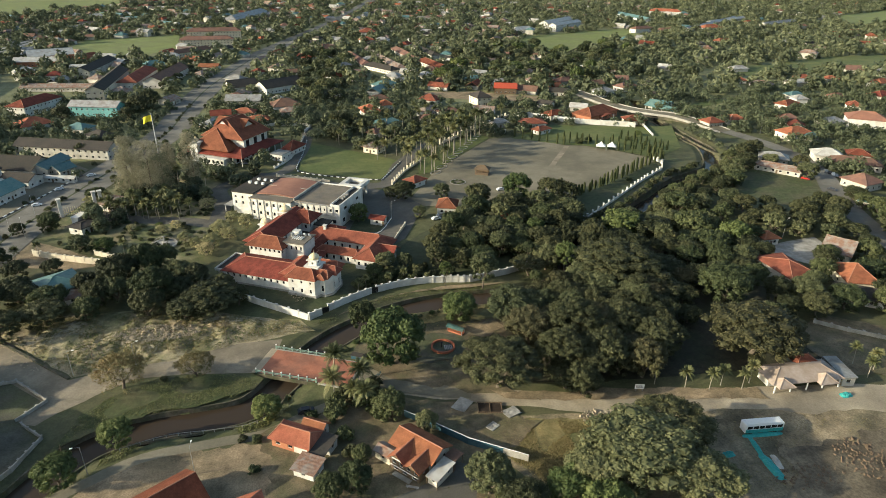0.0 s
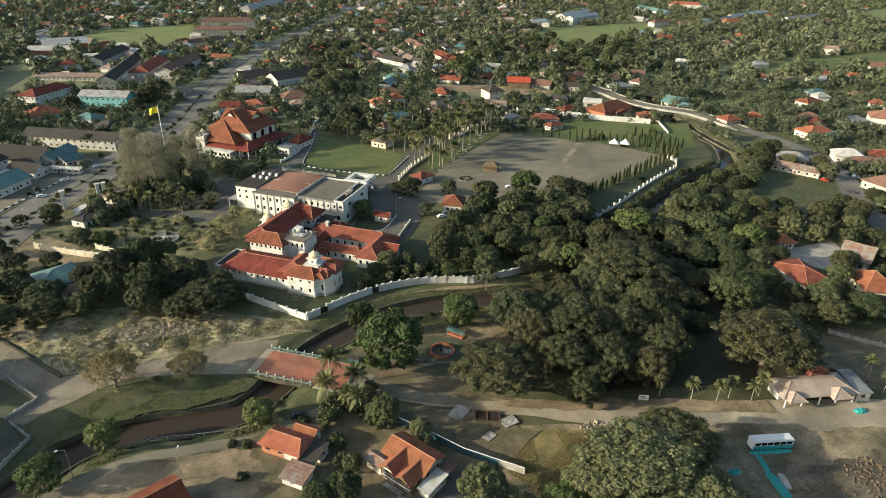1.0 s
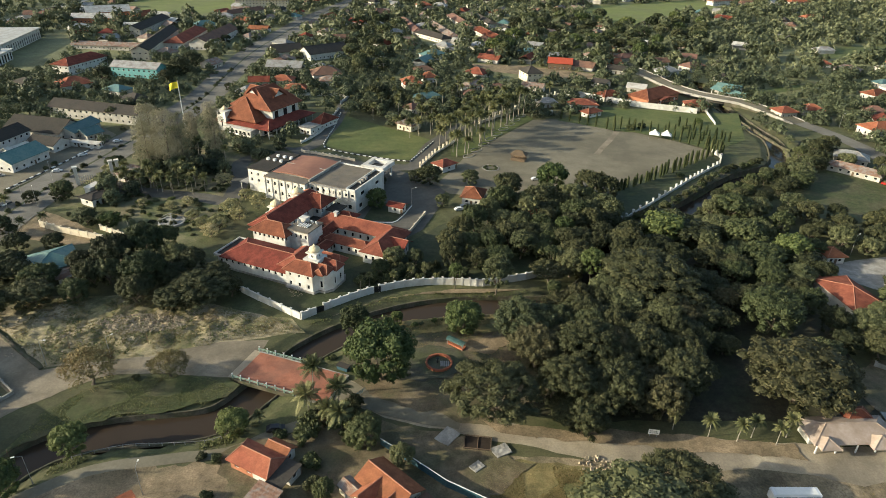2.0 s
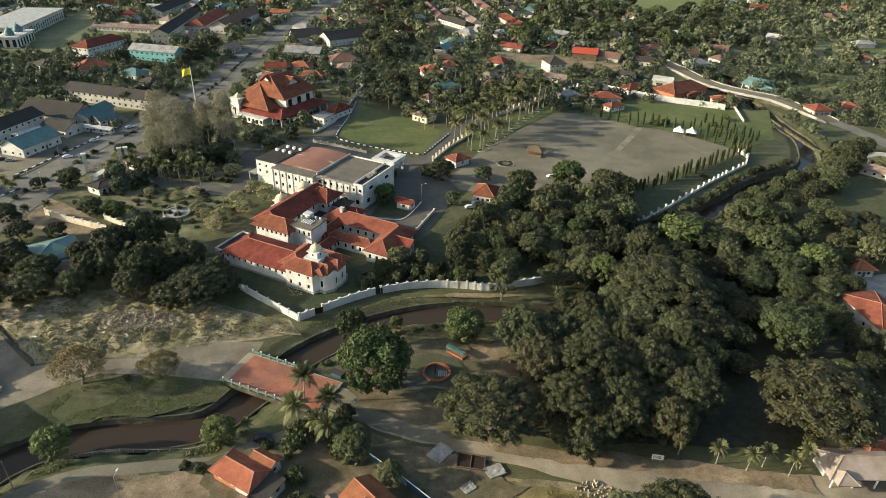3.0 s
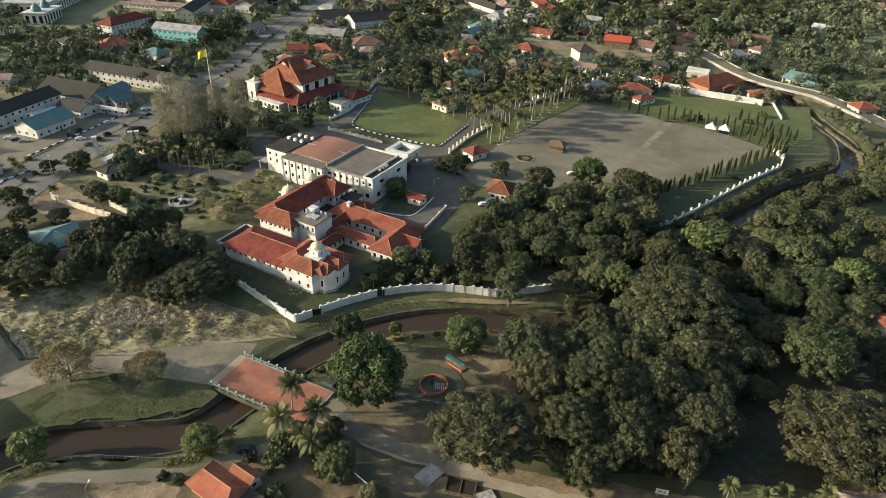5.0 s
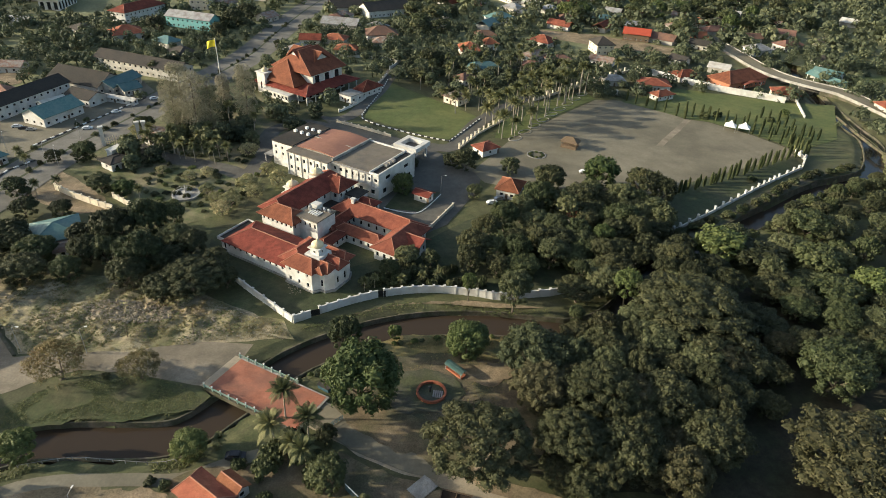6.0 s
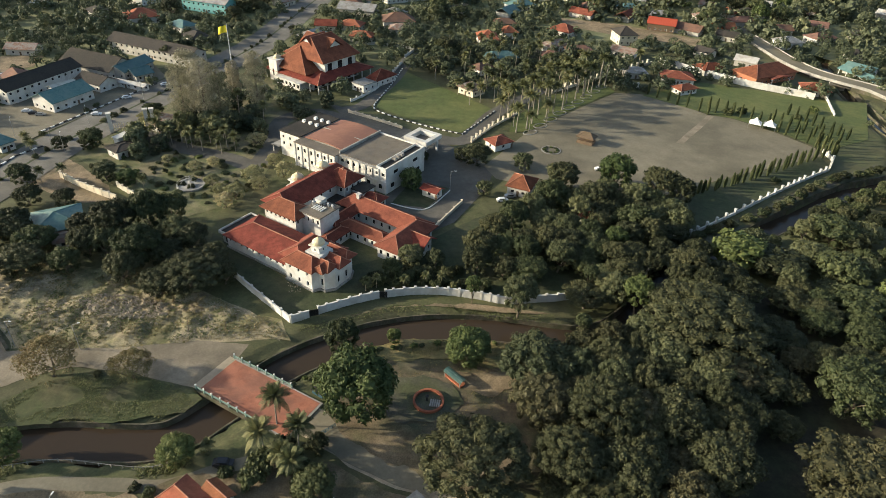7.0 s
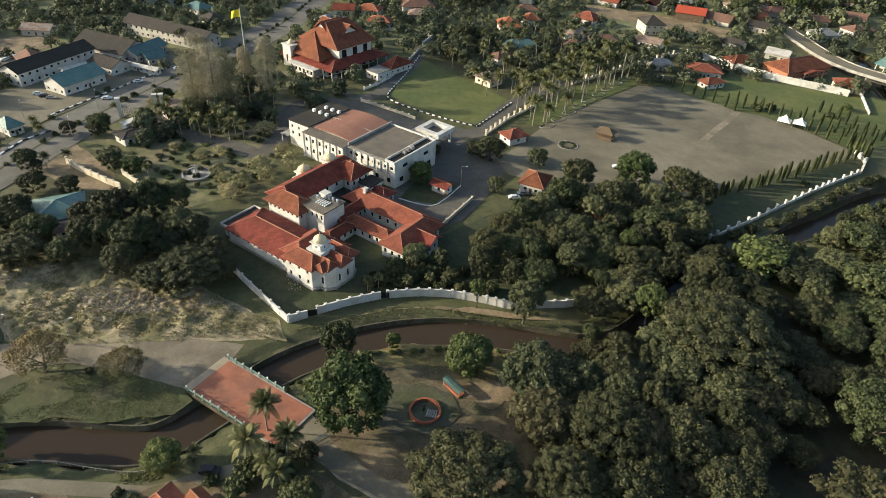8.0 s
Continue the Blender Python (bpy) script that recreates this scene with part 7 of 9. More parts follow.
def scatter(poly, spacing, tries, seed, keep=1.0, gap=1.5, hide=0.0):
    """Places inside an outline, no two nearer than spacing, thinned by broad noise."""
    r = np.random.default_rng(seed)
    xs, ys = [p[0] for p in poly], [p[1] for p in poly]
    cells, out = {}, []
    for _ in range(tries):
        x, y = float(r.uniform(min(xs), max(xs))), float(r.uniform(min(ys), max(ys)))
        i, j = int(x // spacing), int(y // spacing)
        if not inside((x, y), poly):
            continue
        if any(math.hypot(x - a, y - b) < spacing for di in (-1, 0, 1) for dj in (-1, 0, 1) for a, b in cells.get((i + di, j + dj), ())):
            continue
        if keep < 1 and noise.noise(Vector((x * 0.012, y * 0.012, seed))) * 0.5 + 0.5 > keep:
            continue
        if not free(x, y, gap, hide):
            continue
        cells.setdefault((i, j), []).append((x, y))
        out.append((x, y))
    return out


# the park wood
for kind, x, y, h, r in (
        ("rain", 31.9, -56.0, 16, 12.3), ("olive", 43.2, -24.6, 14, 9.7), ("light", 26.4, -19.8, 10, 6.4), ("tan", 45.5, -36.3, 14, 8.4),
        ("rain", 50.7, -52.5, 16, 7.4), ("rain", 59.2, -38.0, 17, 9.5), ("dark", 53.7, -61.8, 11, 5.5), ("dark", 63.5, -52.4, 15, 7.9),
        ("olive", 74.7, -15.0, 13, 7.3), ("rain", 86.4, -2.9, 18, 18.4), ("dark", 73.8, -35.6, 14, 8.7), ("tan", 73.5, -56.0, 14, 7.1),
        ("dark", 82.7, -45.8, 13, 8.1), ("dark", 95.9, -15.5, 10, 9.4), ("tan", 108.9, -7.7, 9, 4.9), ("round", 118.3, -18.3, 15, 11.0),
        ("tan", 110.6, -49.2, 17, 15.4), ("round", 133.7, 36.2, 12, 8.4), ("light", 105.3, 41.9, 11, 9.0), ("round", 141.1, 61.2, 11, 8.7),
        ("round", 134.3, 20.8, 10, 8.4), ("light", 147.4, 25.6, 11, 7.5), ("round", 130.2, 5.9, 9, 6.0), ("olive", 141.0, 8.0, 9, 6.2),
        ("dark", 113.9, 18.8, 9, 6.0), ("light", 70.5, 8.7, 13, 4.7), ("round", 57.3, 13.5, 12, 2.6), ("round", 54.6, -8.0, 11, 2.5),
        ("olive", 37.9, 0.4, 15, 5.6), ("dark", 62.3, -20.6, 12, 7.9), ("dark", 106.2, 1.2, 9, 8.4), ("dark", 88.7, -28.8, 11, 8.0),
        ("dark", 59.0, -14.0, 8, 4.9), ("tan", 65.0, -37.1, 15, 7.3), ("dark", 87.2, 29.7, 10, 9.0), ("dark", 116.6, 38.1, 9, 9.7)):
    tree(kind, x, y, h, r)
WOOD = [(46, -6), (60, 14), (84, 32), (104, 26), (98, -8), (88, -34), (80, -52), (68, -58), (50, -62), (46, -44), (52, -20)]
for k, (x, y) in enumerate(scatter(WOOD, 6.6, 2600, 3, gap=-2)):
    tree(("dark", "rain", "tan", "dark", "olive", "rain")[k % 6], x, y, 8.5 + 4.5 * rng.random(), 4.4 + 2.8 * rng.random())
for x, y, h, r, kind in ((50.9, 27.0, 10, 5.5, "dark"), (59.5, 35.9, 10, 6.0, "olive"), (70.3, 29.3, 11, 6.0, "dark"), (80.7, 36.5, 10, 5.5, "dark"), (45.6, 34.2, 11, 6.0, "dark"), (62.9, 19.9, 9, 5.0, "olive"), (92.0, 40.0, 9, 5.5, "dark"), (118.0, 26.0, 9, 6.0, "dark"), (122.0, 14.0, 9, 6.0, "dark"), (124.0, -6.0, 10, 6.0, "dark"), (128.0, 46.0, 9, 6.5, "olive"), (112.0, 50.0, 9, 6.0, "olive"), (126.0, -34.0, 9, 6.0, "olive"), (116.0, -6.0, 9, 6.0, "dark"), (122.0, -38.0, 10, 7.0, "tan"), (100.0, -30.0, 7, 4.5, "dark"), (104.0, -18.0, 8, 5.0, "dark")):
    tree(kind, x, y, h, r)
GROVE = [(24, 14), (40, 16), (66, 28), (88, 50), (92, 66), (74, 74), (50, 62), (30, 52), (24, 40)]
for k, (x, y) in enumerate(scatter(GROVE, 7.0, 1200, 5, gap=-1, hide=14)):
    tree(("dark", "round", "dark", "olive")[k % 4], x, y, 8 + 4.5 * rng.random(), 4.5 + 2.5 * rng.random())
EAST = [(112, 40), (150, 66), (178, 92), (205, 118), (225, 150), (245, 100), (232, 20), (210, -20), (165, -34), (128, -30), (122, 0)]
for k, (x, y) in enumerate(scatter(EAST, 8.5, 2200, 8, keep=0.9, gap=0, hide=10)):
    tree(("round", "olive", "dark", "dark")[k % 4], x, y, 7 + 4 * rng.random(), 4.0 + 2.8 * rng.random(), "town_tree")
CANAL_SIDE = [(154.9, 96.9), (175.4, 122.9), (207.7, 135.6), (197.7, 120.8), (163.4, 83.5), (125.6, 57.8)]
for k, (x, y) in enumerate(scatter(CANAL_SIDE, 5.5, 500, 9, gap=-1.5)):
    tree(("round", "olive", "dark")[k % 3], x, y, 6 + 2.5 * rng.random(), 3.4 + 1.5 * rng.random())
LAWN_SIDE = [(-34.7, 226.8), (-19.8, 255.4), (77.7, 257.4), (43.7, 194.4), (21.9, 177.1), (9.3, 165.1), (-16.7, 184.7)]
for k, (x, y) in enumerate(scatter(LAWN_SIDE, 6.5, 700, 10, gap=0.5)):
    if k % 2:
        coconut(x, y, 7 + 3 * rng.random(), 3.4, "coconut palm among the houses")
    else:
        tree(("far", "fardark", "olive")[k % 3], x, y, 5 + 4 * rng.random(), 3 + 2 * rng.random())
# garden beds of the palace
GARDEN = [(-132.9, 52.8), (-102.0, 44.0), (-80.2, 36.1), (-64.1, 40.8), (-62.6, 60.2), (-63.7, 89.6), (-90.3, 104.6), (-110.3, 89.1), (-121.1, 66.4)]
for k, (x, y) in enumerate(scatter(GARDEN, 3.6, 900, 12, keep=0.8, gap=0.5)):
    shrub(x, y, 0.9 + 1.1 * rng.random(), ("olive", "mid", "dark", "light", "dark", "mid")[k % 6], 0.9 + 1.2 * rng.random(), "clipped garden shrub in the palace grounds")
for x, y in ((75.7, -59.5), (83.5, -61.9), (89.7, -63.6), (93.9, -62.1), (98.7, -64.6), (102.4, -62.0), (137.9, -57.0), (137.8, -63.3), (142.0, -60.3)):
    coconut(x, y, 5.4 + rng.random(), 3.0, "short palm beside the sandy road")

# tall dark trees behind the parade ground and along the avenue
TALL = [(60.2, 350.9), (89.3, 500.2), (152.2, 605.2), (267.6, 652.6), (318.9, 549.0), (265.3, 404.1), (153.1, 344.0), (154.7, 411.6), (108.7, 372.6)]
for k, (x, y) in enumerate(scatter(TALL, 17, 500, 51, gap=0)):
    tree(("round", "olive", "round", "dark", "light")[k % 5], x, y, 9 + 7 * rng.random(), 6 + 4 * rng.random(), "town_tree")
TALL_WEST = [(-59.3, 384.7), (-57.8, 509.2), (-53.0, 582.8), (-19.8, 546.3), (-9.8, 408.3), (-13.8, 311.9), (-37.0, 293.9)]
for k, (x, y) in enumerate(scatter(TALL_WEST, 20, 300, 52, gap=0)):
    tree(("round", "olive", "dark")[k % 3], x, y, 9 + 5 * rng.random(), 6 + 3 * rng.random(), "town_tree")
for x, y, h, r in ((-204.5, 259.2, 13, 8.0), (-162.9, 287.4, 14, 8.5), (-162.9, 310.9, 13, 7.0), (-160.4, 178.3, 10, 6.5), (-158.6, 186.3, 10, 6.0), (-164.0, 264.4, 10, 5.5), (-18.1, 231.9, 12, 7.0), (-19.2, 199.4, 10, 6.0), (-166.2, 366.0, 9, 5.0), (-164.4, 405.1, 9, 5.0), (-164.9, 450.0, 9, 5.0)):
    tree("dark", x, y, h, r, "town_tree")

# houses and trees that fill the town
NEAR_TOWN = [(-330, 60), (-200, 20), (-160, 90), (-115, 60), (-60, 110), (-50, 200), (20, 200), (190, 190), (230, 140), (300, 20), (430, 60), (560, 330), (-520, 330)]
FAR_TOWN = [(-520, 330), (560, 330), (1100, 900), (1300, 1300), (-1200, 1300), (-900, 800)]
HOUSE_ROOFS = (roof_brown, roof_orange, roof_maroon, roof_grey, roof_rust, roof_red, roof_dark, roof_teal, roof_white)
ROOF_WORDS = ("weathered brown", "orange tiled", "dark red", "grey metal", "rusty sheet", "red tiled", "dark sheet", "teal metal", "pale metal")
for k, (x, y) in enumerate(scatter(NEAR_TOWN, 24, 420, 21, keep=0.52, gap=7, hide=18)):
    i = int(rng.choice([0, 0, 0, 1, 2, 3, 3, 4, 4, 4, 5, 6, 6, 7, 8]))
    if inside((x, y), LAWN_SIDE) or (x > 180 and k % 3):
        continue
    house(x, y, float(rng.choice([-24, 66, 10, -40])), 10 + 7 * rng.random(), 8 + 3 * rng.random(), 3.4, HOUSE_ROOFS[i], "small town house with a " + ROOF_WORDS[i] + " roof", wins=(2, 1), caps=False, gable=bool(k % 2))


def far_houses(name, label, spots, seed):
    """Many distant houses as one mesh: walls, hipped or gabled roofs with eaves."""
    r = np.random.default_rng(seed)
    bm = bmesh.new()
    for x, y in spots:
        l, w, h, ov = 5 + 4.5 * r.random(), 4.2 + 2 * r.random(), 3.2 + (3 if r.random() > 0.85 else 0.5 * r.random()), 0.8
        m = Matrix.Translation((x, y, 0)) @ Matrix.Rotation(radians(float(r.choice([-24, 66, 10, -40])) + 6 * r.normal()), 4, "Z")
        v = box(bm, -l, l, -w, w, 0, h)
        run = 0.0 if r.random() > 0.5 else w * 0.9
        q = [bm.verts.new(p) for p in ((-l - ov, -w - ov, h), (l + ov, -w - ov, h), (l + ov, w + ov, h), (-l - ov, w + ov, h), (-l - ov + run, 0, h + w * 0.6), (l + ov - run, 0, h + w * 0.6))]
        i = 1 + int(r.choice([0, 0, 0, 1, 2, 3, 3, 4, 4, 4, 5, 6, 6, 7, 8]))
        for f in ((0, 1, 5, 4), (2, 3, 4, 5), (1, 2, 5), (3, 0, 4), (3, 2, 1, 0)):
            bm.faces.new([q[k] for k in f]).material_index = i
        for p in v + q:
            p.co = m @ p.co
    ob = new(name, mesh_of(name, bm, pale_wall, *HOUSE_ROOFS))
    return tagged(ob, label, "houses", kind="stuff")


spots = [p for k, p in enumerate(scatter(FAR_TOWN, 20, 4200, 22, keep=0.62, gap=8)) if p[0] < 250 or k % 3 == 0]
for x, y in spots:
    BUILT.append((x, y, 7))
spots.sort(key=lambda p: math.hypot(p[0] - 20, p[1] + 150))
r_far = np.random.default_rng(17)
for x, y in spots[:110]:
    i = int(r_far.choice([0, 0, 0, 1, 2, 3, 3, 4, 4, 4, 5, 6, 6, 7, 8]))
    l, w, h = 5 + 4.5 * r_far.random(), 4.2 + 2 * r_far.random(), 3.2 + 0.5 * r_far.random()
    ob = thing("house", "distant town house with a " + ROOF_WORDS[i] + " roof", "house", x, y, 0, float(r_far.choice([-24, 66, 10, -40]) + 6 * r_far.normal()))
    walls(ob, rect(-l, l, -w, w), 0, h, pale_wall)
    hip_roof(ob, -l, l, -w, w, h, w * 0.6, HOUSE_ROOFS[i], 0.8, r_far.random() > 0.5, caps=False)
far_houses("distant_houses", "distant small houses with red, brown and grey roofs", spots[110:], 7)
near_spots = scatter(NEAR_TOWN, 6.4, 12000, 31, keep=0.93, gap=-0.6, hide=20)
near_spots.sort(key=lambda p: math.hypot(p[0] - 20, p[1] + 150))
for k, (x, y) in enumerate(near_spots[:40]):
    if k % 9 == 4:
        coconut(x, y, 9 + 4 * rng.random(), 3.6, "coconut palm among the houses")
    else:
        tree(("far", "fardark", "farolive", "far", "fardark")[k % 5], x, y, 6 + 6 * rng.random(), 3.2 + 2.6 * rng.random())


def far_woods(name, label, poly, spacing, tries, seed, keep, material, size, count=46, spots=None):
    """Many distant crowns as one mesh: clumps of leaf sprays on short trunks."""
    spots = spots or scatter(poly, spacing, tries, seed, keep=keep, gap=-0.5, hide=26)
    r = np.random.default_rng(seed)
    v, f, base = [], [], 0
    for x, y in spots:
        rad = size * (0.55 + 0.95 * r.random() ** 1.6)
        h = rad * (1.2 + 0.6 * r.random())
        cs = np.array([(0, 0, h - rad * 0.6), (rad * 0.45, 0.2 * rad, h - rad), (-rad * 0.4, rad * 0.3, h - rad * 1.05), (0.1 * rad, -rad * 0.5, h - rad * 0.95)]) + np.array([x, y, 0]) + r.normal(size=(4, 3)) * rad * 0.12
        q, g = leaf_cloud(cs, np.array([0.62, 0.5, 0.5, 0.5]) * rad, count, rad * 2.5 / math.sqrt(count), 0.95, int(r.integers(1 << 30)))
        v.append(q)
        f += (g + base).tolist()
        base += len(q)
        v.append(np.array([(x + dx * 0.25, y + dy * 0.25, z) for z in (0, h - rad) for dx, dy in ((-1, -1), (1, -1), (1, 1), (-1, 1))]))
        f += [[base + i, base + (i + 1) % 4, base + 4 + (i + 1) % 4, base + 4 + i] for i in range(4)]
        base += 8
    ob = new(name, raw_mesh(name, np.concatenate(v).tolist(), f, material))
    return tagged(ob, label, "woods", kind="stuff")


far_woods("town_trees", "green town trees between the houses", None, 0, 0, 44, 1, leaf_far, 4.2, 260, near_spots[40::2])
far_woods("town_trees_dark", "dark green town trees between the houses", None, 0, 0, 45, 1, leaf_far_dark, 4.4, 260, near_spots[41::2])
far_woods("woodland", "distant town trees of mixed green", FAR_TOWN, 10.0, 30000, 41, 0.80, leaf_far, 5.0, 90)
far_woods("woodland_dark", "distant dark green trees", FAR_TOWN, 14, 11000, 42, 0.64, leaf_far_dark, 7.2, 130)
HORIZON = [(-1200, 1300), (1300, 1300), (1900, 2600), (-1900, 2600)]
far_woods("woodland_horizon", "far belt of green trees", HORIZON, 24, 9000, 43, 0.8, leaf_far, 9.0)


# ---------------------------------------------------------------- the two houses by the river
def wing(parent, x0, x1, y0, y1, high, rise, roof, wall, axis="x", gable=True, over=0.6, wins=(), z0=0.0):
    walls(parent, rect(x0, x1, y0, y1), z0, high, wall, wins)
    hip_roof(parent, x0, x1, y0, y1, high + 0.03, rise, roof, over, gable, axis=axis)
    if gable:
        gable_fill(parent, x0, x1, y0, y1, high, rise, over, wall, axis)


def lean_to(parent, x0, x1, y0, y1, za, zb, roof, name="lean_to_roof", posts=True):
    """A sloping sheet from the height za at y0 to zb at y1, on posts."""
    bm = bmesh.new()
    a = [bm.verts.new(p) for p in ((x0, y0, za), (x1, y0, za), (x1, y1, zb), (x0, y1, zb))]
    b = [bm.verts.new((v.co.x, v.co.y, v.co.z - 0.12)) for v in a]
    bm.faces.new(a), bm.faces.new(b[::-1])
    for k in range(4):
        bm.faces.new((b[k], b[(k + 1) % 4], a[(k + 1) % 4], a[k]))
    bmesh.ops.recalc_face_normals(bm, faces=bm.faces)
    part(name, bm, roof, parent)
    if posts:
        for x in (x0 + 0.2, x1 - 0.35):
            for y, z in ((y0 + 0.2, za), (y1 - 0.35, zb)):
                part("post", boxed(x, x + 0.15, y, y + 0.15, 0, z - 0.12), timber, parent)


hx, hy = -21.5, -72.0
near_house = thing("house", "low house with an orange-red tiled roof and brick wall", "house", hx, hy, 0, -28)
walls(near_house, rect(-4.9, 5.4, -2.9, 2.9), 0, 2.8, brick_wall, [(0, 3, 1.2, 0.9, 1.2), (3, 1, 1.2, 0.9, 1.2)])
hip_roof(near_house, -4.9, 5.4, -2.9, 2.9, 2.83, 1.9, roof_orange, 0.7, inset=1.7)
part("painted_panel", boxed(1.4, 5.0, -2.97, -2.92, 0.2, 2.6), white_wall, near_house)
wing(near_house, 0.0, 5.4, 3.1, 6.4, 2.7, 1.3, roof_orange, pale_wall, over=0.5, wins=[(1, 1, 1.2, 0.9, 1.2), (2, 2, 1.2, 0.9, 1.2)])
lean_to(near_house, 5.9, 10.2, -4.4, 3.2, 2.4, 3.0, roof_dark)
walls(near_house, rect(6.2, 9.8, -0.8, 2.8), 0, 2.6, pale_wall, [(1, 1, 1.2, 0.9, 1.2)])
BUILT.append((hx, hy, 9))
sx, sy = -17.8, -82.0
shed = thing("shed", "small shed with a rusty sheet roof", "shed", sx, sy, 0, -28)
walls(shed, rect(-2.6, 2.6, -2.2, 2.2), 0, 2.2, white_wall, [(0, 1, 1.0, 0.8, 1.0), (3, 1, 1.0, 0.8, 1.0)])
lean_to(shed, -3.2, 3.2, -2.8, 2.8, 2.3, 2.9, roof_rust, posts=False)

bx, by = 7.8, -80.8
big_house = thing("house", "two-storey timber house with orange tiled gables", "house", bx, by, 0, -43.4)
wing(big_house, -6.2, 5.4, -2.4, 4.6, 3.7, 2.1, roof_orange, pale_wall, "x", over=0.7, wins=[(1, 2, 1.2, 1.6, 1.3), (3, 2, 1.2, 1.6, 1.3)])
walls(big_house, rect(-3.6, 4.8, -6.0, -2.5), 0, 3.3, timber, [(0, 4, 1.1, 1.8, 1.2), (0, 3, 1.4, 0.2, 1.3), (1, 1, 1.1, 1.8, 1.2), (3, 1, 1.1, 1.8, 1.2)])
for x0, x1, y0, rise in ((-3.8, 0.2, -6.0, 2.0), (1.0, 4.8, -6.3, 1.7)):
    hip_roof(big_house, x0, x1, y0, 0.6, 3.34, rise, roof_orange, 0.5, True, axis="y")
    gable_fill(big_house, x0, x1, y0, 0.4, 3.3, rise, 0.5, timber, "y")
lean_to(big_house, 0.1, 1.1, -6.2, -1.0, 3.3, 4.3, roof_orange, "valley_roof", posts=False)
part("gable_board", boxed(-3.2, -0.4, -6.14, -6.06, 3.4, 3.62), white_paint, big_house)
part("balcony_front", boxed(-3.5, 4.7, -6.34, -6.24, 1.5, 1.75), white_paint, big_house)
lean_to(big_house, 6.0, 9.4, -5.4, 1.6, 2.7, 3.2, roof_white)
lean_to(big_house, 6.0, 9.2, 1.8, 5.4, 3.3, 3.0, roof_brown)
walls(big_house, rect(6.2, 8.8, -4.6, 1.4), 0, 2.5, pale_wall, [(0, 1, 1.0, 0.9, 1.1), (1, 2, 1.0, 0.9, 1.1)])
wing(big_house, -8.6, -4.2, -5.8, -2.8, 2.5, 0.9, roof_rust, cream_wall, "x", over=0.4, wins=[(0, 1, 1.0, 0.9, 1.1), (3, 1, 1.0, 0.9, 1.1)])
part("step", boxed(-2.0, 3.0, -7.6, -6.4, 0, 0.25), concrete, big_house)
bench = thing("bench", "pale overturned bench lying beside the house", "bench", 5.5, -89.5, 0, -20)
part("seat", boxed(-1.5, 1.5, -0.3, 0.3, 0.35, 0.45), concrete, bench)
for x in (-1.2, 1.0):
    part("leg", boxed(x, x + 0.2, -0.25, 0.25, 0, 0.35), concrete, bench)
BUILT.append((bx, by, 11))
house(-46.6, -89.9, 38, 12, 10, 3.2, roof_maroon, "house with a dark red gabled roof", pale_wall, True, rise=3.2)
house(-30.3, -94.6, 20, 8, 7, 3.0, roof_orange, "small house with an orange-red roof", pale_wall)

# blue hoarding behind the house
fence = thing("fence", "dark blue corrugated hoarding with a pale capping", "fence", 5.3, -65.4, kind="structure")
fpts = [(5.3, -65.4), (12.7, -71.0), (20.3, -77.3), (27.9, -81.6), (33.3, -84.6)]
for k, ((x0, y0), (x1, y1)) in enumerate(zip(fpts, fpts[1:])):
    ln, turn = math.hypot(x1 - x0, y1 - y0), math.degrees(math.atan2(y1 - y0, x1 - x0))
    for nm, bm, m in (("sheet", boxed(0, ln, -0.04, 0.04, 0, 2.1), blue_sheet if k < 3 else concrete), ("capping", boxed(0, ln, -0.1, 0.1, 2.1, 2.2), white_paint)):
        p = part(nm, bm, m, fence)
        p.matrix_basis = pose(x0 - fpts[0][0], y0 - fpts[0][1], 0, 0, 0, turn)

# ---------------------------------------------------------------- the bridge
bridge = thing("bridge", "short road bridge paved in red with green lamp rails", "bridge", -33.0, -36.5, 0, -20.7)
part("deck", boxed(0, 28.0, -6.7, 5.7, 0.05, 0.5), concrete, bridge)
part("paving", boxed(0.9, 27.4, -6.3, 5.3, 0.5, 0.54), deck_red, bridge, "red brick paving worn by traffic")
part("apron", boxed(-1.2, 0.9, -6.5, 5.6, 0.4, 0.52), sand_road, bridge, "pale concrete threshold")
for y in (-6.6, 5.6):
    part("beam", boxed(0, 19, y - 0.22, y + 0.22, -0.6, 0.62), bank_wall if y < 0 else concrete, bridge)
    rail = part("rail", boxed(0, 19, y - 0.08, y + 0.08, 1.45, 1.6), green_paint, bridge, "pale green handrail")
    part("lower_rail", boxed(0, 19, y - 0.05, y + 0.05, 1.1, 1.2), green_paint, rail)
    for k in range(8):
        x = 0.4 + k * 2.6
        post = part("post", boxed(x - 0.15, x + 0.15, y - 0.15, y + 0.15, 0.6, 1.65), green_paint, bridge)
        bm = bmesh.new()
        lathe(bm, [(0.07, 1.65), (0.07, 1.9), (0.18, 1.95), (0.22, 2.15), (0.17, 2.22), (0.14, 2.22), (0.11, 2.1)], 10, x, y)
        part("lamp", bm, white_paint, post, "round white bowl lamp")
for x, y in ((5.0, 3.0), (5.0, -3.0), (16.5, 3.0), (16.5, -3.0)):
    part("pier", boxed(x - 0.4, x + 0.4, y - 1.6, y + 1.6, -3.4, 0.05), bank_wall, bridge)
for x0 in (-0.5, 21.0):
    part("abutment", boxed(x0, x0 + 2.2, -5.5, 5.5, -3.2, 0.05), bank_wall, bridge)
steel_fence = thing("steel_fence", "blue-grey steel barrier beside the bridge road", "fence", -3.4, -51.1, 0, 52)
for k in range(7):
    part("bar", boxed(k * 0.9, k * 0.9 + 0.09, -0.04, 0.04, 0, 1.3), blue_sheet, steel_fence)
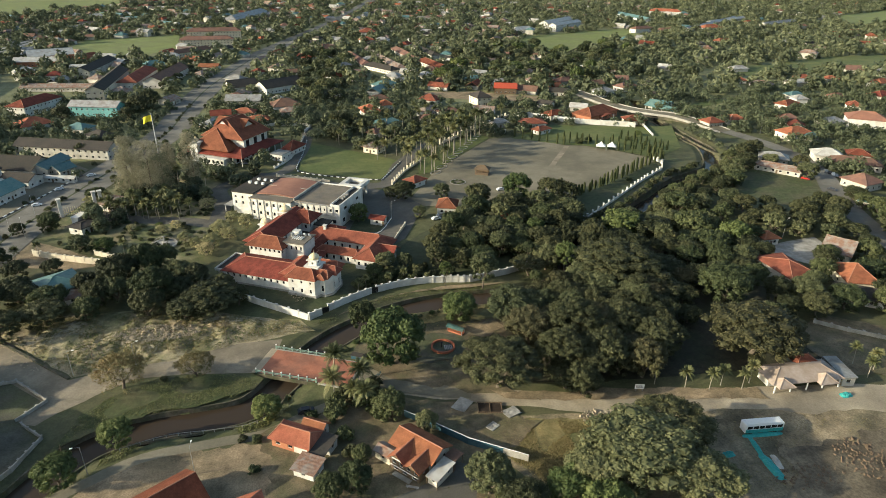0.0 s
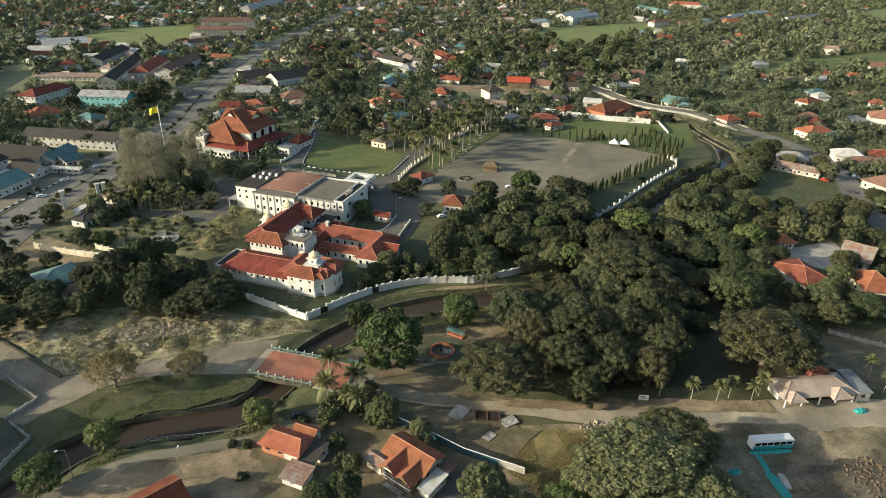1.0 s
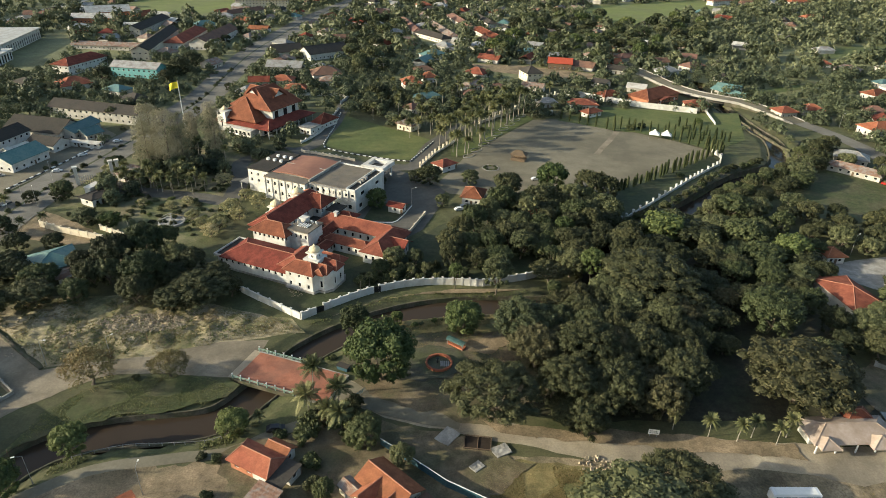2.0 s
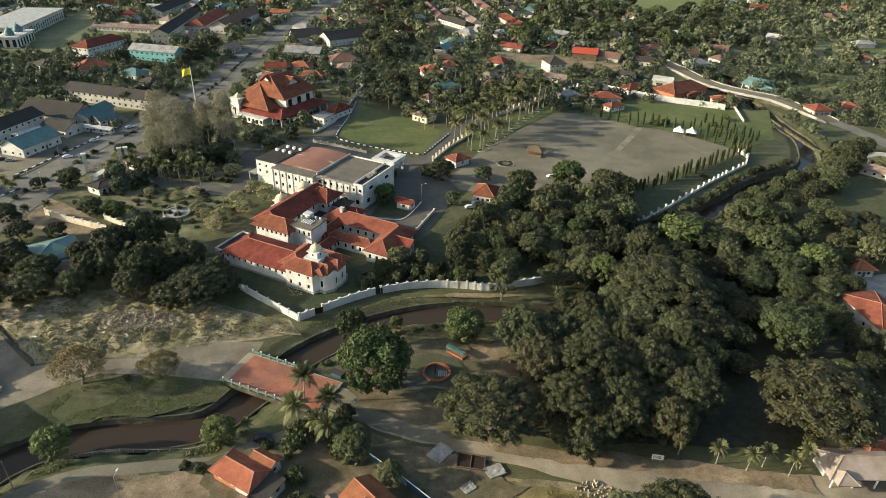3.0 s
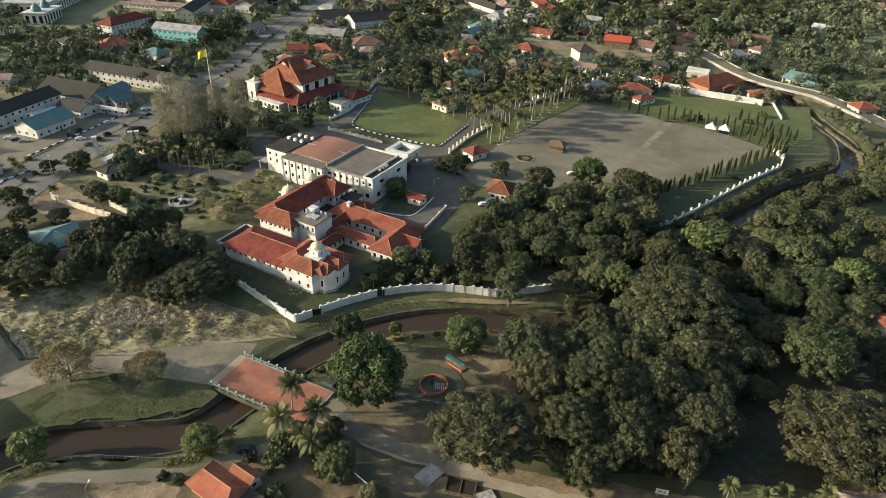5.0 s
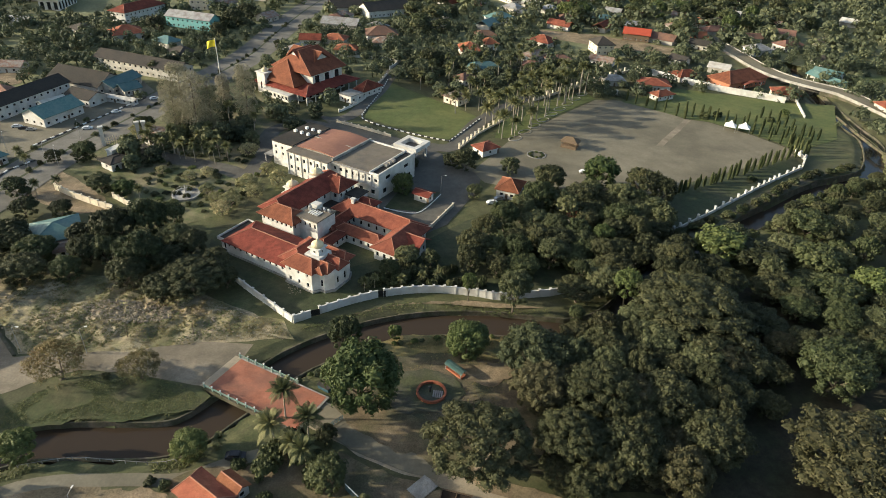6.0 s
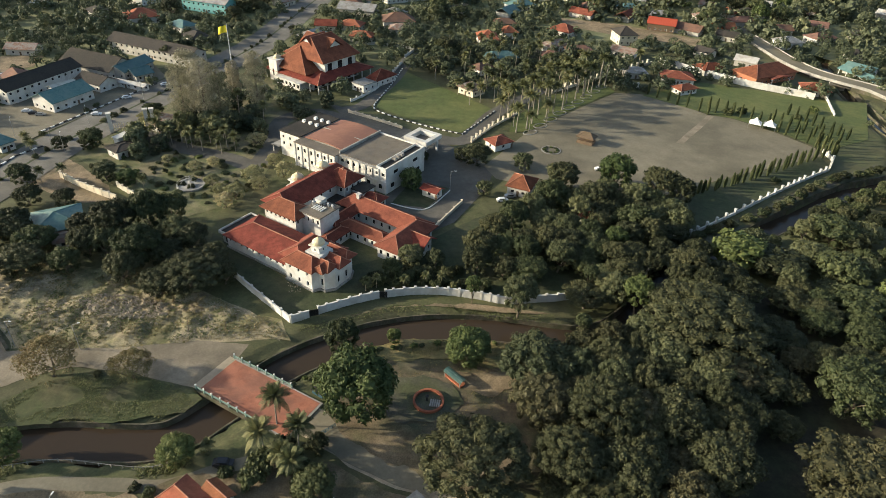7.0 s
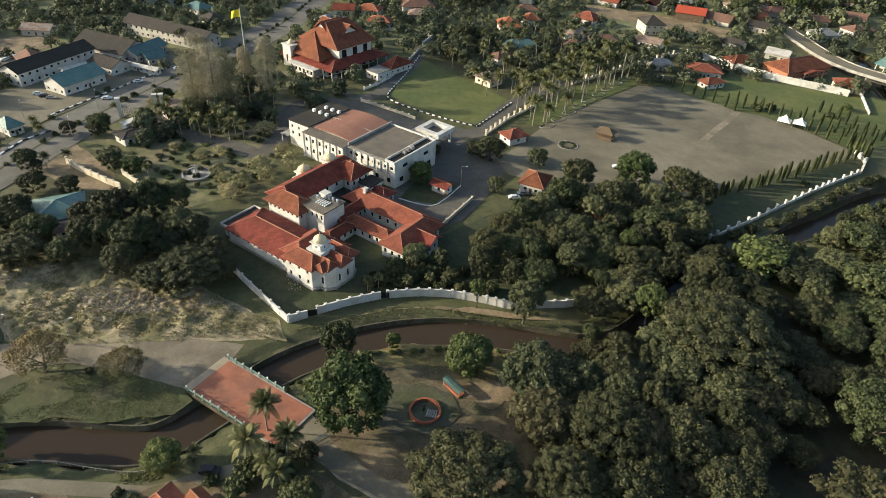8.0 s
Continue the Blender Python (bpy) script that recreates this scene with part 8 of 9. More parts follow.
for z in (0.4, 0.85, 1.25):
    part("rail", boxed(0, 5.5, -0.05, 0.05, z, z + 0.09), blue_sheet, steel_fence)
BUILT.append((-22, -41, 14))

# slim river railing
rail_pts = smooth([(-63.0, -70.2), (-53.3, -66.6), (-42.0, -65.8), (-33.5, -64.6), (-28.5, -60.5)], 4)
railing = thing("railing", "low galvanised railing along the river lane", "railing", *rail_pts[0], kind="structure")
for k, ((x0, y0), (x1, y1)) in enumerate(zip(rail_pts, rail_pts[1:])):
    ln, turn = math.hypot(x1 - x0, y1 - y0), math.degrees(math.atan2(y1 - y0, x1 - x0))
    for nm, bm in (("rail", boxed(0, ln, -0.04, 0.04, 0.75, 0.85)), ("post", boxed(-0.07, 0.07, -0.07, 0.07, 0, 0.9))):
        p = part(nm, bm, concrete, railing)
        p.matrix_basis = pose(x0 - rail_pts[0][0], y0 - rail_pts[0][1], 0, 0, 0, turn)

# ---------------------------------------------------------------- the park
grey_floor = mat("play_floor", (0.12, 0.155, 0.17), (0.19, 0.225, 0.235), scale=1.5, big=0.4, c=(0.10, 0.10, 0.09), bump=0.2)
ring = thing("play_pool", "round brick-rimmed play area with blue floor", "playground", 19.1, -35.5)
bm = bmesh.new()
for k in range(24):
    a0, a1 = 2 * math.pi * k / 24, 2 * math.pi * (k + 1) / 24
    v = [bm.verts.new((r_ * math.cos(a), r_ * math.sin(a), z)) for a in (a0, a1) for r_, z in ((3.7, 0.0), (3.7, 0.9), (3.2, 0.9), (3.2, 0.1))]
    for i in range(3):
        bm.faces.new((v[i], v[i + 4], v[i + 5], v[i + 1]))
bmesh.ops.remove_doubles(bm, verts=bm.verts, dist=0.001)
part("rim", bm, rust_red, ring)
bm = bmesh.new()
lathe(bm, [(3.2, 0.05), (3.2, 0.16)], 24)
part("floor", bm, grey_floor, ring, "faded blue-grey play floor")
bm = bmesh.new()
lathe(bm, [(0.25, 0.16), (0.22, 1.6), (0.5, 1.8), (0.1, 2.0)], 8, -0.4, 0.3)
part("post", bm, black_paint, ring)
for k in range(5):
    part("slat", boxed(0.4 + k * 0.5, 0.75 + k * 0.5, -1.4, 0.8, 0.16, 0.5), concrete, ring)
slide = thing("slide_hut", "small park shelter with a rounded green roof", "shelter", 24.2, -27.3, 0, -38)
part("bench", boxed(-2.8, 2.8, -0.9, 0.9, 0.0, 0.6), rust_red, slide)
bm = bmesh.new()
prev = None
for k in range(7):
    a = math.pi * k / 6
    ringv = [bm.verts.new((x, -1.1 * math.cos(a), 1.6 + 0.7 * math.sin(a))) for x in (-3.0, 3.0)]
    if prev:
        bm.faces.new((prev[0], prev[1], ringv[1], ringv[0]))
    prev = ringv
bmesh.ops.solidify(bm, geom=bm.faces[:], thickness=0.08)
part("roof", bm, roof_teal, slide, "curved dark green roof")
for x in (-2.6, 2.6):
    for y in (-0.95, 0.85):
        part("post", boxed(x - 0.06, x + 0.06, y - 0.06, y + 0.06, 0, 1.7), steel, slide)
board = thing("signboard", "white signboard on two posts beside the road", "sign", 70.0, -62.2, 0, -8)
for x in (-0.9, 0.8):
    part("post", boxed(x, x + 0.12, -0.06, 0.06, 0, 2.2), steel, board)
part("panel", boxed(-1.3, 1.3, -0.09, -0.06, 1.0, 2.5), white_paint, board)
for z in (1.35, 1.65, 1.95):
    part("text_bar", boxed(-1.0, 1.0 - 0.5 * (z - 1.35), -0.10, -0.092, z, z + 0.12), black_paint, board)
hut = thing("blue_hut", "low dark-roofed blue hut beside the river", "hut", -6.7, -38.0, 0, -25)
part("wall", boxed(-1.6, 1.6, -0.8, 0.8, 0, 1.2), blue_sheet, hut)
part("roof", boxed(-1.8, 1.8, -1.0, 1.0, 1.2, 1.3), roof_dark, hut)

# tarpaulin-covered pit by the road
pit = thing("covered_pit", "dark timber-framed pit beside the road", "pit", 27.9, -64.8, 0, -7)
part("floor", boxed(-3.2, 3.2, -2.0, 2.0, 0, 0.3), pit_dark, pit)
for x in (-3.2, -0.1, 3.0):
    part("beam", boxed(x, x + 0.2, -2.1, 2.1, 0.3, 0.5), timber, pit)
for y in (-2.1, 1.9):
    part("rail", boxed(-3.3, 3.3, y, y + 0.2, 0.5, 0.65), timber, pit)
for (x, y), s in (((20.9, -62.6), 2.6), ((33.2, -67.0), 2.1), ((27.3, -71.8), 1.5)):
    sheet = thing("tarpaulin", "crumpled pale tarpaulin lying on the ground", "tarpaulin", x, y, 0.0, float(rng.random() * 60))
    bm = bmesh.new()
    bmesh.ops.create_grid(bm, x_segments=10, y_segments=8, size=1.0)
    for v in bm.verts:
        v.co = Vector((v.co.x * s * (1 + 0.15 * noise.noise(v.co * 2)), v.co.y * s * 0.75, 0.42 + 0.12 * noise.noise(v.co * 2.5 + Vector((x, y, 0)))))
    bmesh.ops.solidify(bm, geom=bm.faces[:], thickness=0.3)
    part("cover", bm, concrete, sheet)

# ---------------------------------------------------------------- the shelter, bus and netting
shx, shy = 116.1, -62.7
shelter = thing("pavilion", "long open pavilion with pinkish white hipped roofs", "pavilion", shx, shy, 0, 2)
walls(shelter, rect(-9.5, 9.5, -1.0, 3.5), 0, 3.0, white_wall, [(0, 8, 1.2, 0.9, 1.3)])
pink_roof = mat("roof_pinkish", (0.36, 0.285, 0.235), (0.43, 0.35, 0.30), scale=1.5, big=0.3, c=(0.31, 0.24, 0.19), bump=0.1, stripe=5.0)
hip_roof(shelter, -9.8, 10.4, -3.6, 4.2, 3.0, 2.2, pink_roof, 0.8)
hip_roof(shelter, -9.4, -5.2, -5.6, -1.6, 2.9, 1.6, pink_roof, 0.4, axis="y")
hip_roof(shelter, 3.0, 7.8, -5.6, -1.6, 2.9, 2.0, pink_roof, 0.4, axis="y")
hip_roof(shelter, 2.0, 8.0, 3.0, 7.0, 3.6, 1.6, roof_red, 0.6)
for k in range(5):
    x = -9.6 + k * 4.9
    part("post", boxed(x - 0.15, x + 0.15, -4.2, -3.95, 0, 2.9), white_paint, shelter)
BUILT.append((shx, shy, 14))
longhouse(130.0, -56.7, 129.2, -66.4, 3.5, 2.8, roof_grey, "long pale site cabin with a dirty flat roof", pale_wall, flat=True, wins=(4, 1), name="site_cabin")

bus = thing("bus", "parked white and teal bus under loose teal netting", "bus", 94.5, -80.6, 0, 0)
bm = boxed(-5.2, 5.2, -1.25, 1.25, 0.5, 3.1)
bmesh.ops.bevel(bm, geom=bm.edges[:], offset=0.18, segments=2, affect="EDGES")
part("body", bm, car_white, bus)
part("roof_hatch", boxed(-4.4, 4.4, -0.9, 0.9, 3.1, 3.2), white_paint, bus)
part("side_panel", boxed(-5.0, 5.0, -1.29, -1.26, 0.6, 1.6), teal_sheet, bus)
for k in range(6):
    part("window", boxed(-4.7 + 1.6 * k, -3.3 + 1.6 * k, -1.28, -1.255, 1.75, 2.6), glass, bus)
for x in (-3.5, 3.2):
    for y in (-1.15, 1.0):
        bm = bmesh.new()
        tube(bm, (x, y, 0.5), (x, y + 0.25, 0.5), 0.5, 0.5, 12)
        part("wheel", bm, black_paint, bus)
BUILT.append((95.7, -78.6, 8))


def net(x, y, turn, l, w, h, label, m=None):
    """A crumpled heap of netting."""
    ob = thing("netting", label, "netting", x, y, 0, turn)
    bm = bmesh.new()
    bmesh.ops.create_grid(bm, x_segments=14, y_segments=6, size=1.0)
    for v in bm.verts:
        p = v.co.copy()
        edge = (1 - abs(p.x)) * (1 - abs(p.y))
        v.co = Vector((p.x * l, p.y * w * (1 + 0.2 * noise.noise(p * 3)), 0.02 + h * min(1, edge * 3) * (0.7 + 0.5 * noise.noise(p * 4 + Vector((x, y, 0))))))
    bmesh.ops.solidify(bm, geom=bm.faces[:], thickness=0.06)
    part("cover", bm, m or teal_sheet, ob)


net(94.1, -82.2, 0, 5.6, 0.8, 0.6, "teal netting draped beside the parked bus")
for (xa, ya), (xb, yb), w, text, m in (((90.3, -83.0), (89.7, -89.9), 0.7, "long crumpled strip of teal netting on the ground", None), ((89.8, -89.2), (90.1, -96.4), 1.3, "crumpled heap of teal netting on the ground", None), ((92.3, -89.5), (91.9, -93.1), 0.8, "crumpled pale plastic sheeting", roof_white)):
    net((xa + xb) / 2, (ya + yb) / 2, math.degrees(math.atan2(yb - ya, xb - xa)), math.hypot(xb - xa, yb - ya) / 2 + 0.6, w, 0.8, text, m)
net(126.0, -70.1, 10, 1.8, 1.1, 1.0, "small heap of turquoise sheeting beside the road")
net(82.0, -87.7, 10, 1.5, 1.0, 0.8, "small heap of teal netting under the trees")
net(45.6, -87.3, 10, 1.6, 1.0, 0.8, "small heap of blue netting under the trees", blue_sheet)


def rubble(name, label, x, y, rx, ry, count, size, seed, material=None):
    r = np.random.default_rng(seed)
    bm = bmesh.new()
    for _ in range(count):
        a, d = r.random() * 2 * math.pi, math.sqrt(r.random())
        s = size * (0.5 + r.random())
        v = box(bm, -s, s, -s * (0.4 + 0.6 * r.random()), s * 0.6, -s * 0.3, s * 0.5)
        px, py = x + rx * d * math.cos(a), y + ry * d * math.sin(a)
        m = pose(px, py, 0.1 + s * 0.3 + HEIGHTS.get((round(px), round(py)), 0.0) * 0.8, *(r.random(3) * 50))
        for p in v:
            p.co = m @ p.co + Vector(r.normal(size=3) * s * 0.12)
    return tagged(new(name, mesh_of(name, bm, material or rubble_mat)), label, "rubble", kind="stuff")


rubble("rubble", "heap of broken concrete on rough ground", -68.0, -18.6, 13, 4.5, 900, 0.20, 1)
rubble("rubble", "scattered stones on rough ground", -95.1, -25.6, 22, 9, 200, 0.16, 2)
rubble("rubble", "scattered stones on rough ground", -47.7, -18.4, 18, 7, 200, 0.16, 3)
rubble("rubble", "broken blocks and scrap on the dusty lot", 114.0, -92.5, 7, 7, 260, 0.26, 4, timber)
rubble("rubble", "stones beside the road", 54.8, -71.0, 5, 2.5, 60, 0.28, 5)
rubble("rubble", "pale stones on the palace lawn", -26.3, 2.6, 3.0, 5.5, 110, 0.14, 6)
rubble("rubble", "boards and scrap on the dusty lot", 97.0, -96.5, 9, 4, 120, 0.26, 7, timber)

# ---------------------------------------------------------------- parade ground things
for x, y in ((140.8, 164.7), (147.1, 163.6)):
    tent = thing("tent", "white canvas marquee with a peaked roof", "tent", x, y, 0, -20, "marquees on the parade ground")
    bm = bmesh.new()
    lathe(bm, [(3.9, 2.4), (2.6, 3.0), (1.2, 4.0), (0.05, 5.2)], 4)
    bmesh.ops.rotate(bm, verts=bm.verts, cent=(0, 0, 0), matrix=Matrix.Rotation(math.pi / 4, 3, "Z"))
    part("canopy", bm, canvas, tent)
    for sx in (-2.7, 2.7):
        for sy in (-2.7, 2.7):
            part("pole", boxed(sx - 0.05, sx + 0.05, sy - 0.05, sy + 0.05, 0, 2.45), steel, tent)
tx, ty = 60.4, 125.6
stand = thing("reviewing_stand", "timber reviewing stand under a thatched roof", "pavilion", tx, ty, 0, -22)
part("floor", boxed(-3.6, 3.6, -2.3, 2.3, 0, 0.7), timber, stand)
hip_roof(stand, -3.4, 3.4, -2.2, 2.2, 3.2, 1.8, thatch, 0.6)
for x in (-3.2, 0, 3.2):
    for y in (-2.0, 2.0):
        part("post", boxed(x - 0.12, x + 0.12, y - 0.12, y + 0.12, 0.7, 3.3), timber, stand)
for y in (-2.2, 2.1):
    part("balustrade", boxed(-3.5, 3.5, y, y + 0.1, 0.7, 1.4), timber, stand)
island = thing("roundabout", "small planted roundabout with a white kerb", "roundabout", 45.4, 113.7)
bm = bmesh.new()
lathe(bm, [(4.2, 0.0), (4.2, 0.3), (3.9, 0.3), (3.9, 0.0)], 24, cap=False)
part("kerb", bm, concrete, island)
for k in range(8):
    a = k * 0.785
    x, y = 45.4, 113.7
    shrub(x + 2.8 * math.cos(a), y + 2.8 * math.sin(a), 0.9, ("light", "mid")[k % 2], 1.0, "clipped shrub on the roundabout")
for k in range(9):
    u = k / 8
    p = Vector((35.7, 130.2)).lerp(Vector((71.0, 202.1)), u)
    bay = thing("planter_kerb", "pale rounded kerb bay at the lawn's edge", "kerb", p.x, p.y, 0, 45, "kerb bays beside the parade ground")
    bm = bmesh.new()
    lathe(bm, [(3.2, 0.0), (3.2, 0.3), (2.95, 0.35), (2.95, 0.0)], 16, cap=False)
    bmesh.ops.scale(bm, verts=bm.verts, vec=(1.2, 0.7, 1))
    part("kerb_ring", bm, concrete, bay)
gate_ctr = thing("gate_pavilion", "white gate with carved pillars at the parade ground", "gate", 85.7, 207.1, 0, -30)
for x in (-5, -2.2, 2.2, 5):
    part("pillar", boxed(x - 0.4, x + 0.4, -0.4, 0.4, 0, 3.0 if abs(x) > 3 else 2.4), white_wall, gate_ctr)
    part("pillar_cap", boxed(x - 0.55, x + 0.55, -0.55, 0.55, 3.0 if abs(x) > 3 else 2.4, (3.0 if abs(x) > 3 else 2.4) + 0.25), white_wall, gate_ctr)
part("base", boxed(-6, 6, -1, 1, 0, 0.5), concrete, gate_ctr)
# west gate on the avenue
arch = thing("gate_arch", "tall white gate pylons with an ornamental gate", "gate", -129.4, 88.9, 0, 30)
for x, h in ((-8.5, 8), (5.5, 8.5), (8.0, 8.5)):
    bm = boxed(x - 0.7, x + 0.7, -0.7, 0.7, 0, h)
    part("pylon", bm, white_wall, arch)
    part("pylon_cap", boxed(x - 1.0, x + 1.0, -1.0, 1.0, h, h + 0.5), white_wall, arch)
for k in range(14):
    part("bar", boxed(-7.4 + 0.9 * k, -7.25 + 0.9 * k, -0.08, 0.08, 0.2, 3.2 + 0.8 * math.sin(k * 0.5)), gold, arch)
part("bar_rail", boxed(-7.6, 4.8, -0.1, 0.1, 1.4, 1.6), gold, arch)
hut_thatch = thing("garden_hut", "small open hut under a thatched roof", "hut", 78.7, 72.5, 0, -20)
hip_roof(hut_thatch, -3.0, 3.0, -2.4, 2.4, 2.6, 2.0, thatch, 0.6)
for x in (-2.8, 2.8):
    for y in (-2.2, 2.2):
        part("post", boxed(x - 0.12, x + 0.12, y - 0.12, y + 0.12, 0, 2.6), timber, hut_thatch)
part("floor", boxed(-3.0, 3.0, -2.4, 2.4, 0, 0.3), timber, hut_thatch)
BUILT.append((78.7, 72.5, 4))
# flag
pole = thing("flagpole", "tall white flagpole flying a yellow flag", "flagpole", -111.0, 147.3)
bm = bmesh.new()
tube(bm, (0, 0, 0), (0, 0, 31), 0.3, 0.14, 10)
part("mast", bm, white_paint, pole)
bm = bmesh.new()
lathe(bm, [(2.2, 0), (2.2, 0.5), (1.2, 0.6), (1.2, 1.1)], 12)
part("base", bm, concrete, pole)
bm = bmesh.new()
bmesh.ops.create_grid(bm, x_segments=14, y_segments=8, size=1.0)
for v in bm.verts:
    u, w = (v.co.x + 1) / 2, v.co.y
    v.co = Vector((-4.6 * u, 0.5 * math.sin(u * 7 + w) * u, 28.6 + 1.6 * w - 1.5 * u * u))
bmesh.ops.solidify(bm, geom=bm.faces[:], thickness=0.03)
part("flag", bm, flag_cloth, pole, "yellow cloth flag")
# fountain
fx, fy = -83.9, 49.4
fountain = thing("fountain", "round garden fountain with arched pipes", "fountain", fx, fy)
fountain.scale = (1.25, 1.25, 1.0)
bm = bmesh.new()
lathe(bm, [(4.0, 0), (4.0, 0.7), (3.6, 0.7), (3.6, 0.35)], 24)
part("basin", bm, concrete, fountain)
bm = bmesh.new()
lathe(bm, [(0.9, 0.35), (0.5, 1.0), (0.9, 1.3), (0.2, 1.5), (0.15, 4.0)], 10)
part("column", bm, concrete, fountain)
for k in range(6):
    a = k * math.pi / 3
    bm = bmesh.new()
    prev = None
    for j in range(7):
        s = j / 6
        p = (4.6 * (1 - s) * math.cos(a), 4.6 * (1 - s) * math.sin(a), 0.4 + 3.4 * math.sin(s * math.pi / 2))
        if prev:
            tube(bm, prev, p, 0.045, 0.045, 5)
        prev = p
    part("arch_pipe", bm, steel, fountain)

# ---------------------------------------------------------------- flyover by the canal
ramp_line = smooth([(178.0, 340.0), (183.5, 306.0), (188.5, 276.0), (196.0, 256.0), (208.0, 243.5), (221.0, 234.0), (231.0, 216.0), (240.0, 198.0)], 6)
fl = thing("road_bridge", "raised concrete road bridge over the canal", "bridge")


def road_height(k):
    u = k / (len(ramp_line) - 1)
    return 0.25 + 2.9 * math.sin(math.pi * min(1.0, max(0.0, u)) ** 1.15) ** 0.8


def ramp_side(k, off):
    a, b = Vector(ramp_line[max(k - 1, 0)]), Vector(ramp_line[min(k + 1, len(ramp_line) - 1)])
    d = (b - a).normalized()
    return ramp_line[k][0] - d.y * off, ramp_line[k][1] + d.x * off


for name, off0, off1, rise0, rise1, material in (("deck", -5.6, 5.6, -0.9, 0.0, asphalt_old), ("parapet", 5.6, 5.85, -1.0, 0.55, concrete), ("parapet", -5.85, -5.6, -1.0, 0.55, concrete)):
    bm = bmesh.new()
    prev = None
    for k in range(len(ramp_line)):
        z = road_height(k)
        ring = [bm.verts.new((*ramp_side(k, o), z + dz)) for o, dz in ((off0, rise0), (off1, rise0), (off1, rise1), (off0, rise1))]
        if prev:
            for q in range(4):
                bm.faces.new((prev[q], prev[(q + 1) % 4], ring[(q + 1) % 4], ring[q]))
        else:
            bm.faces.new(ring[::-1])
        prev = ring
    bm.faces.new(prev)
    bmesh.ops.recalc_face_normals(bm, faces=bm.faces)
    part(name, bm, material, fl)
for lo, hi in ((0, 16), (26, len(ramp_line) - 1)):
    bm = bmesh.new()
    prev = None
    for k in range(lo, hi + 1):
        ring = [bm.verts.new((*ramp_side(k, o), z)) for o, z in ((-5.4, -0.4), (5.4, -0.4), (5.4, road_height(k) - 0.9), (-5.4, road_height(k) - 0.9))]
        if prev:
            for q in range(4):
                bm.faces.new((prev[q], prev[(q + 1) % 4], ring[(q + 1) % 4], ring[q]))
        else:
            bm.faces.new(ring[::-1])
        prev = ring
    bm.faces.new(prev)
    bmesh.ops.recalc_face_normals(bm, faces=bm.faces)
    part("embankment", bm, bank_wall, fl, "weathered concrete ramp walls")
for k in (19, 23):
    x, y = ramp_line[k]
    part("pier", boxed(x - 4.5, x + 4.5, y - 0.5, y + 0.5, -3.4, road_height(k) - 0.9), concrete, fl)
stop = thing("bus_shelter", "long bus shelter with a ribbed teal roof", "shelter", 222.5, 257.0, 0, -62)
hip_roof(stop, -14, 14, -3.5, 3.5, 3.2, 2.0, roof_teal, 0.5, True)
for k in range(6):
    part("post", boxed(-13.5 + 5.3 * k, -13.2 + 5.3 * k, -3.0, -2.7, 0, 3.2), white_paint, stop)
part("back_wall", boxed(-14, 14, 3.0, 3.2, 0, 3.2), white_wall, stop)
run_wall("wall_canal", "white curved retaining wall beside the canal", [(192.7, 233.8), (189.5, 211.4), (185.9, 191.0)], 1.4, 0.4, 4.0, white_wall, 1.5)
run_wall("wall_canal_east", "curved concrete canal wall", smooth([(204.3, 197.3), (205.0, 167.6), (208.6, 146.7), (221.3, 161.1)], 3), 0.9, 0.5, 6.0, bank_wall, 0.9, False)


# ---------------------------------------------------------------- vehicles, lamps, poles
def car(x, y, turn, paint, label, van=False):
    key = ("car", paint.name, van)
    ob = thing("van" if van else "car", label, "car", x, y, 0, turn)
    if key not in PANELS:
        h = 1.0 if not van else 1.25
        bm = bmesh.new()
        pr = [(-2.1, 0.35), (2.1, 0.35), (2.15, 0.75), (1.3, 0.9), (0.75, 1.42), (-1.1, 1.46), (-1.75, 1.0), (-2.15, 0.9)] if not van else [(-2.3, 0.35), (2.3, 0.35), (2.35, 0.9), (1.8, 1.15), (1.2, 1.95), (-2.2, 1.98), (-2.3, 1.2)]
        a = [bm.verts.new((p, -0.85 if q < 1.2 else -0.68, q)) for p, q in pr]
        b = [bm.verts.new((p, 0.85 if q < 1.2 else 0.68, q)) for p, q in pr]
        bm.faces.new(a), bm.faces.new(b[::-1])
        for k in range(len(pr)):
            bm.faces.new((a[k], b[k], b[(k + 1) % len(pr)], a[(k + 1) % len(pr)]))
        bmesh.ops.recalc_face_normals(bm, faces=bm.faces)
        PANELS[key] = mesh_of("body", bm, paint)
        top = 1.40 if not van else 1.9
        PANELS[key, "g"] = mesh_of("windows", boxed(-1.3 if not van else -2.0, 0.95 if not van else 1.4, -0.79, 0.79, 1.0, top - 0.05), glass)
        bm = bmesh.new()
        tube(bm, (0, -0.1, 0.32), (0, 0.1, 0.32), 0.32, 0.32, 12)
        PANELS[key, "w"] = mesh_of("wheel", bm, black_paint)
    part("body", PANELS[key], None, ob)
    part("windows", PANELS[key, "g"], None, ob)
    for wx in (-1.35, 1.35):
        for wy in (-0.8, 0.8):
            part("wheel", PANELS[key, "w"], None, ob).matrix_basis = pose(wx, wy, 0)


